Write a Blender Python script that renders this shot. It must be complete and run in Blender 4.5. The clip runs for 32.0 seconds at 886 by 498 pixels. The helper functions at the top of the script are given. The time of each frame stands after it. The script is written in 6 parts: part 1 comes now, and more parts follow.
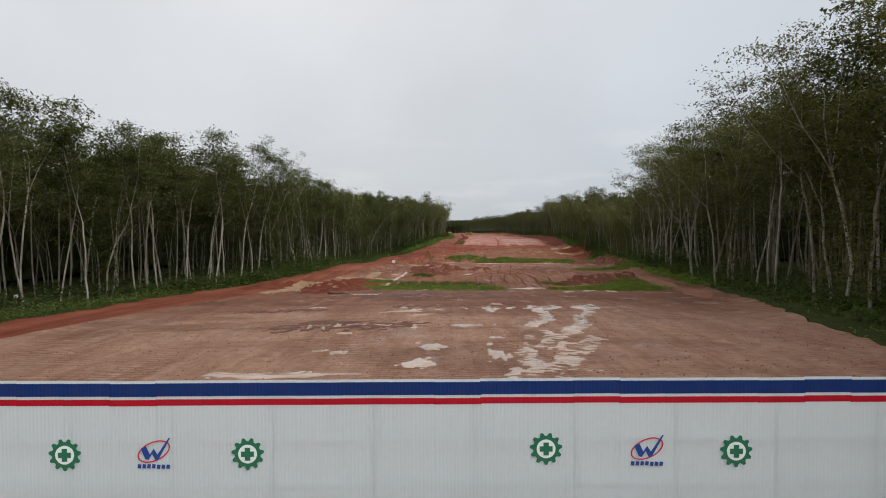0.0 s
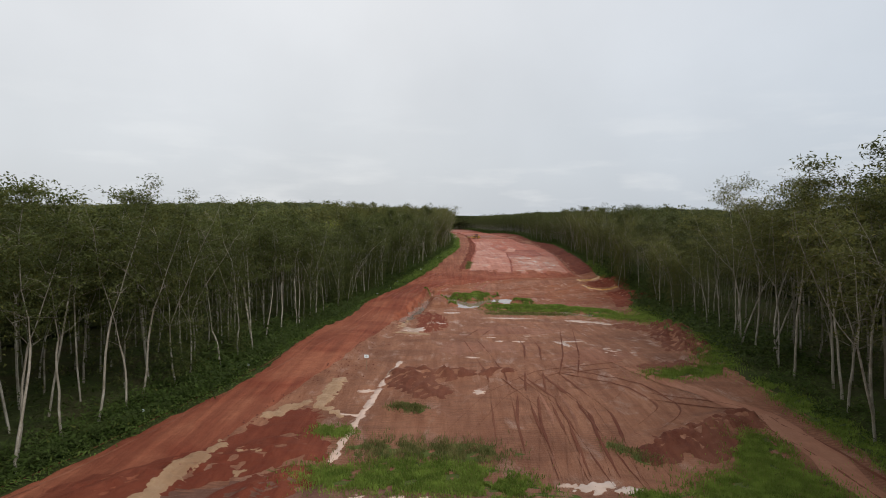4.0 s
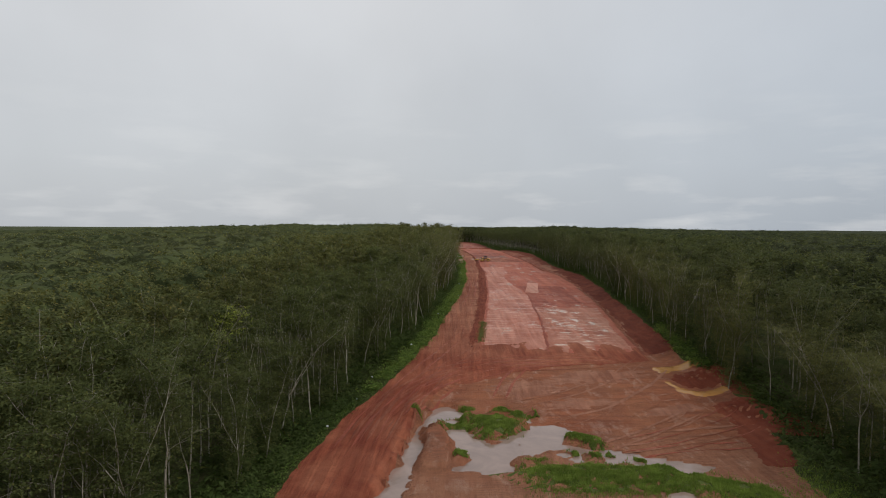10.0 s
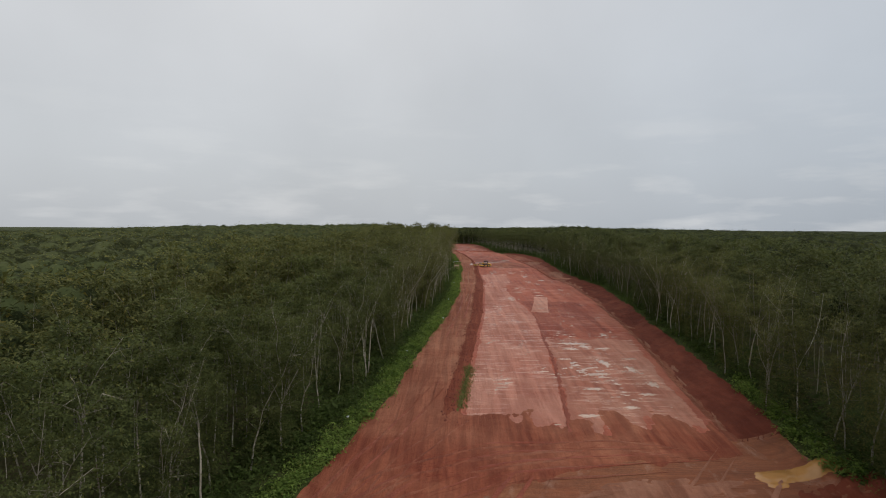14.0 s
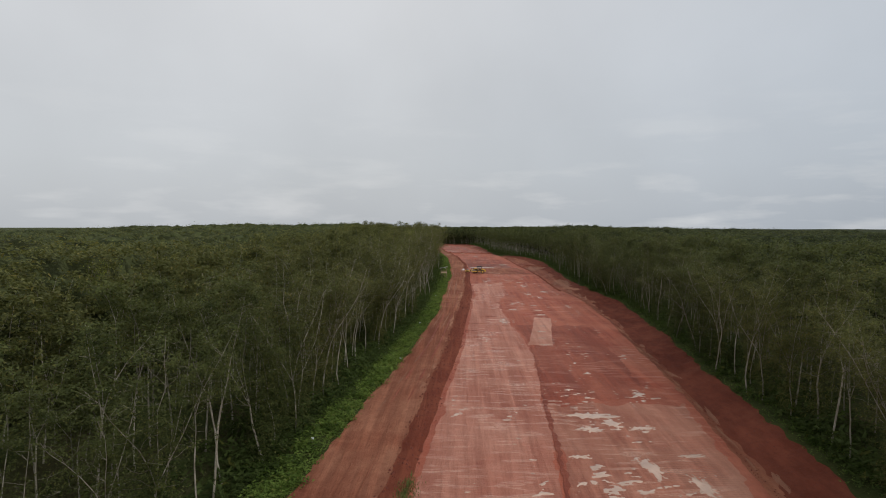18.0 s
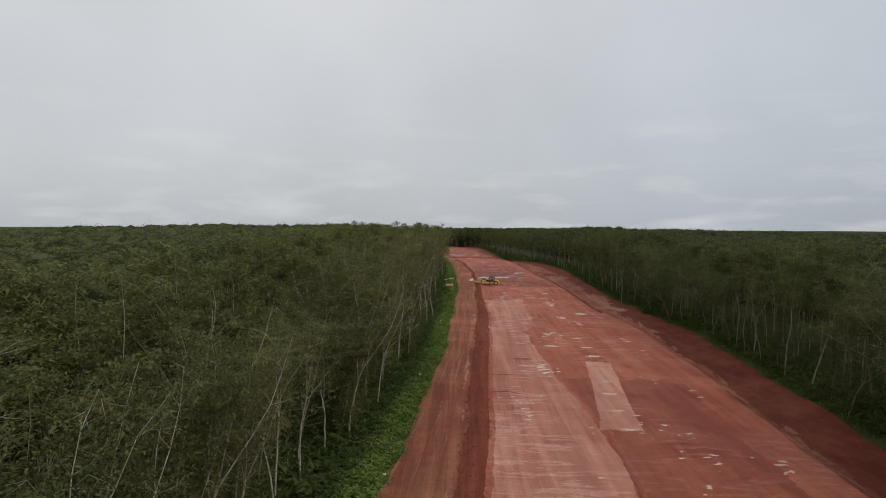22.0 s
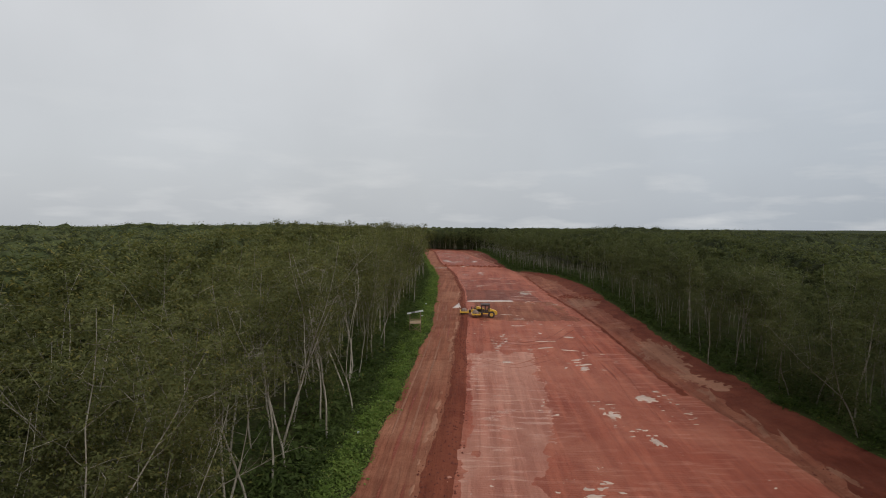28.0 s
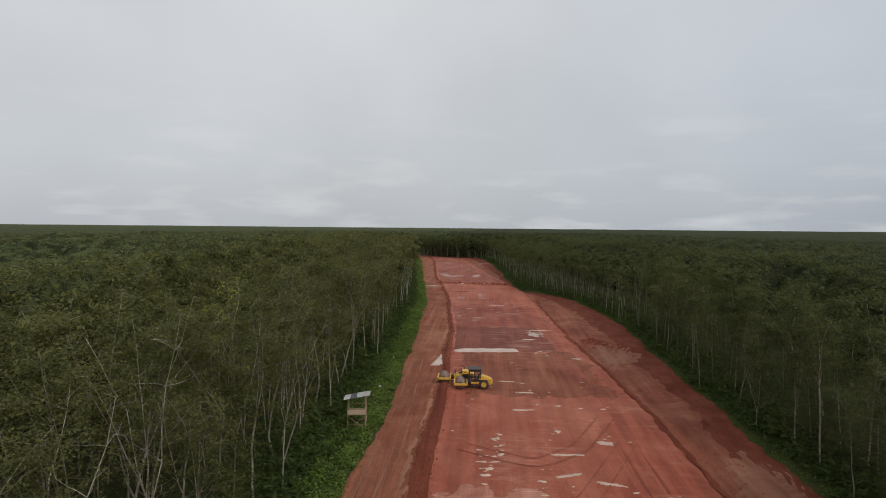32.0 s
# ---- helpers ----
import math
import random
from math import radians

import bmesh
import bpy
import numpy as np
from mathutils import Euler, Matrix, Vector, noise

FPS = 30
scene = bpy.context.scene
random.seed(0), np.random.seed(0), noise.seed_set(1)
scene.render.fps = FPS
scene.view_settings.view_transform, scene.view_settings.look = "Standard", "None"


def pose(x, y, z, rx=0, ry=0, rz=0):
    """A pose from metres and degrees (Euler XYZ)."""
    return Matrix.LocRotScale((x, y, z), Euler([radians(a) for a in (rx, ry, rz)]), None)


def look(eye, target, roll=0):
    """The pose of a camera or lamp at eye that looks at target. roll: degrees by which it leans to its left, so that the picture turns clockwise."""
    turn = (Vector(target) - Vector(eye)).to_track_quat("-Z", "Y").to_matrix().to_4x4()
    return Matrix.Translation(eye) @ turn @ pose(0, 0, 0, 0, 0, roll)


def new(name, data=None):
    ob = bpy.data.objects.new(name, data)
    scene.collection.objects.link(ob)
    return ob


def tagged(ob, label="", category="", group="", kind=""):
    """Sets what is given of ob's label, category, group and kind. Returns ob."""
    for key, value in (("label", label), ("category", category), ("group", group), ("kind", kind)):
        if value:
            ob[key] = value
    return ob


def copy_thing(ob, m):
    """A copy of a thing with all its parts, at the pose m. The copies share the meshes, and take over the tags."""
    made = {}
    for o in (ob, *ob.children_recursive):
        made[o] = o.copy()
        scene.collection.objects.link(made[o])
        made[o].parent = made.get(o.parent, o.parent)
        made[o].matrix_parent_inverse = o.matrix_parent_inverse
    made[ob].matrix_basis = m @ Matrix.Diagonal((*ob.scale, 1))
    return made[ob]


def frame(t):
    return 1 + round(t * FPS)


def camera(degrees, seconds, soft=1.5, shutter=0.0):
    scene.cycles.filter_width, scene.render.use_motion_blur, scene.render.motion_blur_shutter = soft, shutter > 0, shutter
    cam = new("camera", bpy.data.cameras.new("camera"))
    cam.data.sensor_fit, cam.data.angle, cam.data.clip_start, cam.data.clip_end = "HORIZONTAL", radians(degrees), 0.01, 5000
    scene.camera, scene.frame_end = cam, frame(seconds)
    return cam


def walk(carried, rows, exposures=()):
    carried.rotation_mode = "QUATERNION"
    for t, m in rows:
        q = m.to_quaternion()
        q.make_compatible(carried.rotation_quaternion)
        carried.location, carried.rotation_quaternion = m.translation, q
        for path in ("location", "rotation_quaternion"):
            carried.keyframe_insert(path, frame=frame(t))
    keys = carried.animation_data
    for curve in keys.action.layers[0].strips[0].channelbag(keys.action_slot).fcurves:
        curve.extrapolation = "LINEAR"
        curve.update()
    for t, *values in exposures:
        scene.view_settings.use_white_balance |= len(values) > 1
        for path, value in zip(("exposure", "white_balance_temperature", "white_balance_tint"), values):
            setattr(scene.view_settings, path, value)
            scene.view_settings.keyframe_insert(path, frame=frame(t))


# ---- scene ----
cam = camera(75.5, 32.0, soft=1.0)
PATH = [
    (0, (0.374, -1.488, 5.781), (0.378, 0.512, 5.736), -0.3),
    (0.5, (0.18, 1.869, 6.541), (0.184, 3.869, 6.483), -0.3),
    (1, (0.055, 6.005, 7.498), (0.054, 8.003, 7.428), -0.1),
    (1.5, (-0.133, 10.07, 8.663), (-0.135, 12.068, 8.581), -0.1),
    (2, (-0.3, 14.723, 9.731), (-0.306, 16.721, 9.65), 0.1),
    (2.5, (-0.067, 19.189, 11.027), (-0.083, 21.187, 10.942), 0.1),
    (3, (0.087, 23.87, 12.879), (0.074, 25.868, 12.795), 0.3),
    (3.5, (0.59, 27.944, 14.622), (0.573, 29.942, 14.535), 0.4),
    (4, (1.17, 32.166, 16.614), (1.154, 34.164, 16.524), 0.5),
    (4.5, (1.564, 35.965, 18.687), (1.549, 37.962, 18.591), 0.6),
    (6.5, (2.764, 53.982, 24.195), (2.739, 55.98, 24.108), 0.5),
    (7, (2.656, 58.485, 25.274), (2.629, 60.483, 25.191), 0.4),
    (7.5, (2.525, 62.454, 25.726), (2.498, 64.453, 25.648), 0.3),
    (8, (2.394, 67.144, 26.242), (2.365, 69.143, 26.159), 0.2),
    (8.5, (1.903, 72.364, 26.404), (1.875, 74.362, 26.32), 0.6),
    (9, (1.474, 77.915, 26.397), (1.448, 79.913, 26.317), 0.3),
    (9.5, (1.08, 83.67, 26.403), (1.054, 85.668, 26.32), 0.5),
    (10, (1.228, 89.054, 26.262), (1.196, 91.052, 26.184), 0.3),
    (10.5, (1.26, 94.389, 26.274), (1.225, 96.387, 26.197), 0.4),
    (11, (1.503, 99.725, 26.294), (1.465, 101.723, 26.219), 0.2),
    (11.5, (1.963, 104.927, 26.206), (1.92, 106.925, 26.133), 0.3),
    (12, (2.485, 110.407, 26.323), (2.437, 112.405, 26.248), 0.2),
    (12.5, (2.963, 115.731, 26.199), (2.915, 117.729, 26.126), -0.0),
    (13, (3.498, 121.573, 26.231), (3.451, 123.571, 26.155), 0.2),
    (13.5, (4.796, 127.009, 26.064), (4.746, 129.007, 25.99), 0.2),
    (14, (6.735, 132.371, 26.194), (6.681, 134.369, 26.118), 0.3),
    (14.5, (8.649, 137.471, 26.301), (8.595, 139.469, 26.224), 0.4),
    (16.5, (12.374, 158.15, 26.423), (12.324, 160.148, 26.346), 0.2),
    (17, (12.887, 163.437, 26.366), (12.83, 165.434, 26.288), 0.2),
    (17.5, (13.135, 168.493, 26.373), (13.073, 170.49, 26.294), 0.1),
    (18, (13.251, 173.808, 26.432), (13.183, 175.806, 26.353), 0.1),
    (18.5, (13.126, 179.171, 26.514), (13.055, 181.168, 26.435), 0.2),
    (19, (12.949, 184.756, 26.54), (12.874, 186.753, 26.461), 0.3),
    (19.5, (12.804, 190.049, 26.52), (12.724, 192.045, 26.444), 0.4),
    (20, (12.401, 195.59, 26.702), (12.32, 197.587, 26.623), 0.3),
    (20.5, (12.013, 200.506, 26.855), (11.929, 202.503, 26.774), 0.5),
    (21, (11.464, 205.382, 26.938), (11.384, 207.379, 26.86), 0.3),
    (21.5, (10.842, 210.593, 26.825), (10.761, 212.589, 26.747), 0.8),
    (22, (9.938, 216.471, 26.788), (9.871, 218.469, 26.711), 0.3),
    (22.5, (9.351, 222.147, 26.566), (9.288, 224.144, 26.491), 0.5),
    (23, (9.245, 227.812, 26.635), (9.176, 229.809, 26.56), 0.3),
    (23.5, (9.463, 233.53, 26.686), (9.389, 235.527, 26.611), 0.2),
    (24, (9.801, 239.154, 26.773), (9.725, 241.151, 26.696), 0.3),
    (24.5, (10.467, 244.678, 26.817), (10.385, 246.675, 26.74), 0.2),
    (25, (11.191, 250.475, 26.83), (11.106, 252.472, 26.752), 0.2),
    (25.5, (12.064, 256.314, 26.771), (11.977, 258.311, 26.694), 0.3),
    (27.5, (16.016, 280.029, 27.141), (15.918, 282.025, 27.062), 0.3),
    (28, (16.884, 285.747, 27.465), (16.788, 287.743, 27.385), 0.3),
    (28.5, (17.642, 291.176, 27.774), (17.545, 293.173, 27.694), 0.4),
    (29, (18.269, 296.901, 28.16), (18.173, 298.897, 28.08), 0.4),
    (29.5, (18.909, 302.459, 28.458), (18.806, 304.454, 28.377), 0.7),
    (30, (19.729, 308.327, 28.962), (19.615, 310.322, 28.882), 0.4),
    (30.5, (20.265, 313.908, 29.585), (20.144, 315.902, 29.502), 0.6),
    (31, (20.74, 319.154, 30.184), (20.615, 321.148, 30.103), 0.5),
    (31.5, (21.024, 324.224, 30.828), (20.896, 326.218, 30.747), 0.4),
    (32, (21.16, 329.618, 31.568), (21.027, 331.612, 31.485), 0.5),
]
walk(cam, [(t, look(eye, target, roll)) for t, eye, target, roll in PATH], [(0, 0.22), (1, 0.36), (2, 0.36), (4, 0.3), (6.5, 0.13), (9, 0.05), (14, 0.02), (32, 0.02)])

# ---- light: an even, bright overcast sky with a weak, wide sun ----
SKY = 1.0
world = bpy.data.worlds.new("overcast_sky")
scene.world = world
world.use_nodes = True
wn, wl = world.node_tree.nodes, world.node_tree.links
wn.clear()


def wnode(kind, **values):
    n = wn.new(kind)
    for k, v in values.items():
        n.inputs[k].default_value = v
    return n


w_coord = wn.new("ShaderNodeTexCoord")
w_sky = wn.new("ShaderNodeTexSky")
w_sky.sky_type, w_sky.sun_disc = "NISHITA", False
w_sky.sun_elevation, w_sky.sun_rotation = radians(46), radians(135)
w_sky.air_density, w_sky.dust_density = 1.4, 3.0
w_skylow = wn.new("ShaderNodeVectorMath")
w_skylow.operation = "SCALE"
w_skylow.inputs["Scale"].default_value = 0.07
wl.new(w_sky.outputs[0], w_skylow.inputs[0])
w_sep = wn.new("ShaderNodeSeparateXYZ")
wl.new(w_coord.outputs["Generated"], w_sep.inputs[0])
# cloud layer: pale grey, a little bluer towards the east and darker at the horizon
w_up = wn.new("ShaderNodeValToRGB")
w_up.color_ramp.elements[0].position, w_up.color_ramp.elements[0].color = 0.0, (0.505, 0.53, 0.56, 1)
w_up.color_ramp.elements[1].position, w_up.color_ramp.elements[1].color = 0.50, (0.71, 0.715, 0.73, 1)
e = w_up.color_ramp.elements.new(0.10)
e.color = (0.575, 0.60, 0.63, 1)
wl.new(w_sep.outputs["Z"], w_up.inputs[0])
w_side = wnode("ShaderNodeMapRange")
w_side.inputs["From Min"].default_value, w_side.inputs["From Max"].default_value = -0.1, 0.75
w_side.inputs["To Min"].default_value, w_side.inputs["To Max"].default_value = 0.0, 1.0
wl.new(w_sep.outputs["X"], w_side.inputs[0])
w_east = wn.new("ShaderNodeMix")
w_east.data_type, w_east.blend_type = "RGBA", "MULTIPLY"
wl.new(w_side.outputs[0], w_east.inputs[0])
wl.new(w_up.outputs[0], w_east.inputs[6])
w_east.inputs[7].default_value = (0.80, 0.85, 0.91, 1)
# low streaky cloud banks near the horizon
w_map = wn.new("ShaderNodeMapping")
w_map.inputs["Scale"].default_value = (3.4, 3.4, 17)
wl.new(w_coord.outputs["Generated"], w_map.inputs[0])
w_noise = wnode("ShaderNodeTexNoise", Scale=1.7, Detail=6.0, Roughness=0.52)
wl.new(w_map.outputs[0], w_noise.inputs["Vector"])
w_bank = wn.new("ShaderNodeMapRange")
for k, v in (("From Min", 0.50), ("From Max", 0.68), ("To Min", 0.0), ("To Max", 1.0)):
    w_bank.inputs[k].default_value = v
wl.new(w_noise.outputs[0], w_bank.inputs[0])
w_low = wn.new("ShaderNodeMapRange")
for k, v in (("From Min", 0.24), ("From Max", 0.03), ("To Min", 0.0), ("To Max", 0.55)):
    w_low.inputs[k].default_value = v
wl.new(w_sep.outputs["Z"], w_low.inputs[0])
w_amt = wn.new("ShaderNodeMath")
w_amt.operation = "MULTIPLY"
wl.new(w_bank.outputs[0], w_amt.inputs[0])
wl.new(w_low.outputs[0], w_amt.inputs[1])
w_cloud = wn.new("ShaderNodeMix")
w_cloud.data_type = "RGBA"
wl.new(w_amt.outputs[0], w_cloud.inputs[0])
wl.new(w_east.outputs[2], w_cloud.inputs[6])
w_cloud.inputs[7].default_value = (0.71, 0.722, 0.735, 1)
# broad, faint unevenness of the high cloud
w_noise2 = wnode("ShaderNodeTexNoise", Scale=2.2, Detail=5.0, Roughness=0.5)
wl.new(w_coord.outputs["Generated"], w_noise2.inputs["Vector"])
w_tone = wn.new("ShaderNodeMapRange")
for k, v in (("From Min", 0.3), ("From Max", 0.7), ("To Min", 0.93), ("To Max", 1.07)):
    w_tone.inputs[k].default_value = v
wl.new(w_noise2.outputs[0], w_tone.inputs[0])
w_mul = wn.new("ShaderNodeVectorMath")
w_mul.operation = "SCALE"
wl.new(w_cloud.outputs[2], w_mul.inputs[0])
wl.new(w_tone.outputs[0], w_mul.inputs["Scale"])
w_mix = wn.new("ShaderNodeMix")
w_mix.data_type = "RGBA"
w_mix.inputs[0].default_value = 0.93
wl.new(w_skylow.outputs[0], w_mix.inputs[6])
wl.new(w_mul.outputs[0], w_mix.inputs[7])
w_bg = wn.new("ShaderNodeBackground")
w_bg.inputs["Strength"].default_value = SKY
wl.new(w_mix.outputs[2], w_bg.inputs[0])
w_out = wn.new("ShaderNodeOutputWorld")
wl.new(w_bg.outputs[0], w_out.inputs[0])

sun = new("sun", bpy.data.lights.new("sun", "SUN"))
sun.data.energy, sun.data.angle, sun.data.color = 1.5, radians(30), (1.0, 0.965, 0.92)
sun.matrix_world = look((0, 0, 200), (-150, 150, 0))

# ---- materials ----
def material(name, build):
    m = bpy.data.materials.new(name)
    m.use_nodes = True
    n, l = m.node_tree.nodes, m.node_tree.links
    build(n, l, n["Principled BSDF"])
    return m


def coords(n, l, scale=(1, 1, 1)):
    """World place, stretched."""
    g = n.new("ShaderNodeNewGeometry")
    mp = n.new("ShaderNodeMapping")
    mp.inputs["Scale"].default_value = scale
    l.new(g.outputs["Position"], mp.inputs[0])
    return mp.outputs[0]


def grain(n, l, vec, scale, detail=4.0, rough=0.55, lo=0.35, hi=0.65, warp=0.0):
    t = n.new("ShaderNodeTexNoise")
    t.inputs["Scale"].default_value, t.inputs["Detail"].default_value = scale, detail
    t.inputs["Roughness"].default_value, t.inputs["Distortion"].default_value = rough, warp
    l.new(vec, t.inputs["Vector"])
    r = n.new("ShaderNodeMapRange")
    r.inputs["From Min"].default_value, r.inputs["From Max"].default_value = lo, hi
    l.new(t.outputs[0], r.inputs[0])
    return r.outputs[0]


def blend(n, l, fac, a, b, mode="MIX"):
    x = n.new("ShaderNodeMix")
    x.data_type, x.blend_type = "RGBA", mode
    for i, v in ((0, fac), (6, a), (7, b)):
        if isinstance(v, (int, float)):
            x.inputs[i].default_value = v
        elif isinstance(v, tuple):
            x.inputs[i].default_value = (*v, 1)
        else:
            l.new(v, x.inputs[i])
    return x.outputs[2]


def maths(n, l, op, a, b):
    x = n.new("ShaderNodeMath")
    x.operation, x.use_clamp = op, True
    for i, v in enumerate((a, b)):
        if isinstance(v, (int, float)):
            x.inputs[i].default_value = v
        else:
            l.new(v, x.inputs[i])
    return x.outputs[0]


def ramp_value(n, l, v, lo, hi, a=0.0, b=1.0):
    r = n.new("ShaderNodeMapRange")
    for k, w in (("From Min", lo), ("From Max", hi), ("To Min", a), ("To Max", b)):
        r.inputs[k].default_value = w
    l.new(v, r.inputs[0])
    return r.outputs[0]


def relief(n, l, p, height, strength, distance):
    b = n.new("ShaderNodeBump")
    b.inputs["Strength"].default_value, b.inputs["Distance"].default_value = strength, distance
    l.new(height, b.inputs["Height"])
    l.new(b.outputs[0], p.inputs["Normal"])


def place_axis(n, l, axis):
    g = n.new("ShaderNodeNewGeometry")
    s = n.new("ShaderNodeSeparateXYZ")
    l.new(g.outputs["Position"], s.inputs[0])
    return s.outputs[axis]


def earth(dark, mid, pale, wet=0.0, streak=(1.1, 0.05, 1.0), cross=0.0, grassy=0.0, later=None, at=(185, 215)):
    """Bare laterite earth: clods, wheel streaks along the road, wet shiny films, pale dried silt."""
    def build(n, l, p):
        flat = coords(n, l)
        long = coords(n, l, streak)
        big = grain(n, l, flat, 0.10, 5, 0.6, 0.38, 0.62, 0.6)
        lines = grain(n, l, long, 1.0, 5, 0.65, 0.40, 0.60)
        fine = grain(n, l, flat, 0.9, 8, 0.8, 0.40, 0.62)
        d_, m_, p_ = dark, mid, pale
        if later:
            f = ramp_value(n, l, place_axis(n, l, 1), *at)
            d_, m_, p_ = (blend(n, l, f, a, b) for a, b in zip((dark, mid, pale), later))
        c = blend(n, l, lines, d_, m_)
        c = blend(n, l, maths(n, l, "MULTIPLY", big, 0.5), c, p_)
        wide = grain(n, l, coords(n, l, (streak[0] * 0.35, streak[1] * 0.5, 1)), 1.0, 3, 0.5, 0.40, 0.62)
        c = blend(n, l, maths(n, l, "MULTIPLY", wide, 0.45), c, d_)
        c = blend(n, l, maths(n, l, "MULTIPLY", fine, 0.36), c, tuple(v * 0.6 for v in mid))
        if grassy:
            g = grain(n, l, flat, 0.16, 6, 0.7, 0.56, 0.66, 0.4)
            c = blend(n, l, maths(n, l, "MULTIPLY", g, grassy), c, (0.06, 0.095, 0.028))
        h = maths(n, l, "ADD", maths(n, l, "MULTIPLY", lines, 0.5), maths(n, l, "MULTIPLY", fine, 0.5))
        if wet:
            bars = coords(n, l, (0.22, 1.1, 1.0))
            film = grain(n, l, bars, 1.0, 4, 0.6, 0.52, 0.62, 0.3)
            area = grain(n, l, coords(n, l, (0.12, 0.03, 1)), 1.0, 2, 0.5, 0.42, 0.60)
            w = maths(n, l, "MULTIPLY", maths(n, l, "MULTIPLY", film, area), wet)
            # besides the gloss, some sky sheen of the films is blended into the colour
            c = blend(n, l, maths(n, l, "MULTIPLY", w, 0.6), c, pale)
            l.new(ramp_value(n, l, w, 0.0, 1.0, 0.75, 0.16), p.inputs["Roughness"])
        else:
            p.inputs["Roughness"].default_value = 0.88
        if cross:
            wv = n.new("ShaderNodeTexWave")
            wv.bands_direction = "Y"
            wv.inputs["Scale"].default_value, wv.inputs["Distortion"].default_value = 0.8, 2.2
            wv.inputs["Detail Scale"].default_value = 2.5
            l.new(flat, wv.inputs["Vector"])
            ribbed = grain(n, l, coords(n, l, (0.16, 0.05, 1)), 1.0, 3, 0.5, 0.46, 0.62)
            h = maths(n, l, "ADD", h, maths(n, l, "MULTIPLY", maths(n, l, "MULTIPLY", wv.outputs["Fac"], ribbed), cross))
            c = blend(n, l, maths(n, l, "MULTIPLY", maths(n, l, "MULTIPLY", wv.outputs["Fac"], ribbed), cross * 0.35), c, pale)
        l.new(c, p.inputs["Base Color"])
        p.inputs["Specular IOR Level"].default_value = 0.3 if wet > 0.4 else 0.14
        relief(n, l, p, h, 1.0, 0.11)
    return build


M_HAUL = material("red_haul_earth", earth((0.150, 0.034, 0.019), (0.265, 0.070, 0.037), (0.44, 0.180, 0.100), streak=(1.3, 0.045, 1),
                                          later=((0.165, 0.054, 0.031), (0.300, 0.106, 0.060), (0.45, 0.22, 0.136))))
M_BERM = material("dark_red_spoil", earth((0.128, 0.028, 0.015), (0.195, 0.051, 0.027), (0.27, 0.084, 0.047)))
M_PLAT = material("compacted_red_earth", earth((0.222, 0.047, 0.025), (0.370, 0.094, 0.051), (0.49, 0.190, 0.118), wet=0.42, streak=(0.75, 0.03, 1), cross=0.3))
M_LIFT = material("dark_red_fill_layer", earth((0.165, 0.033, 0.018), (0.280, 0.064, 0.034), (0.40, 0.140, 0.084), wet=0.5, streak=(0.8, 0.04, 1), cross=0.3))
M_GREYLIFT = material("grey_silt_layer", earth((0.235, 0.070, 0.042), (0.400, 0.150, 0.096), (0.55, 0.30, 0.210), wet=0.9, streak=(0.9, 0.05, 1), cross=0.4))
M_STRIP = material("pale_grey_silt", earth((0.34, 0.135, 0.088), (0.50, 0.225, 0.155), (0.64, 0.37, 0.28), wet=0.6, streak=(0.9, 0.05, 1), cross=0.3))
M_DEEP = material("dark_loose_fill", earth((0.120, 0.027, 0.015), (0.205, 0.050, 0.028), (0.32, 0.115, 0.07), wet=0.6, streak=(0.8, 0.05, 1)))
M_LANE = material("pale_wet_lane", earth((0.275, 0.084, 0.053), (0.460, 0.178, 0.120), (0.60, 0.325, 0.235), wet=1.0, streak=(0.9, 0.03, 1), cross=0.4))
M_SLOPE = material("cut_slope_earth", earth((0.112, 0.026, 0.0145), (0.178, 0.046, 0.026), (0.25, 0.082, 0.048), streak=(0.9, 0.25, 1.0)))
M_BENCH = material("pale_bench_earth", earth((0.14, 0.036, 0.021), (0.265, 0.082, 0.047), (0.40, 0.18, 0.105), wet=0.3))

M_SPOIL = material("churned_spoil", earth((0.110, 0.033, 0.020), (0.180, 0.064, 0.038), (0.27, 0.118, 0.072)))
M_TRACK = material("dry_track_earth", earth((0.25, 0.105, 0.062), (0.36, 0.165, 0.102), (0.46, 0.25, 0.17)))
M_WASH = material("washed_silt", earth((0.185, 0.072, 0.042), (0.30, 0.130, 0.080), (0.40, 0.205, 0.135), wet=0.3))
M_RUT = material("dark_wet_rut", earth((0.112, 0.046, 0.029), (0.175, 0.078, 0.050), (0.25, 0.125, 0.084), wet=0.6))


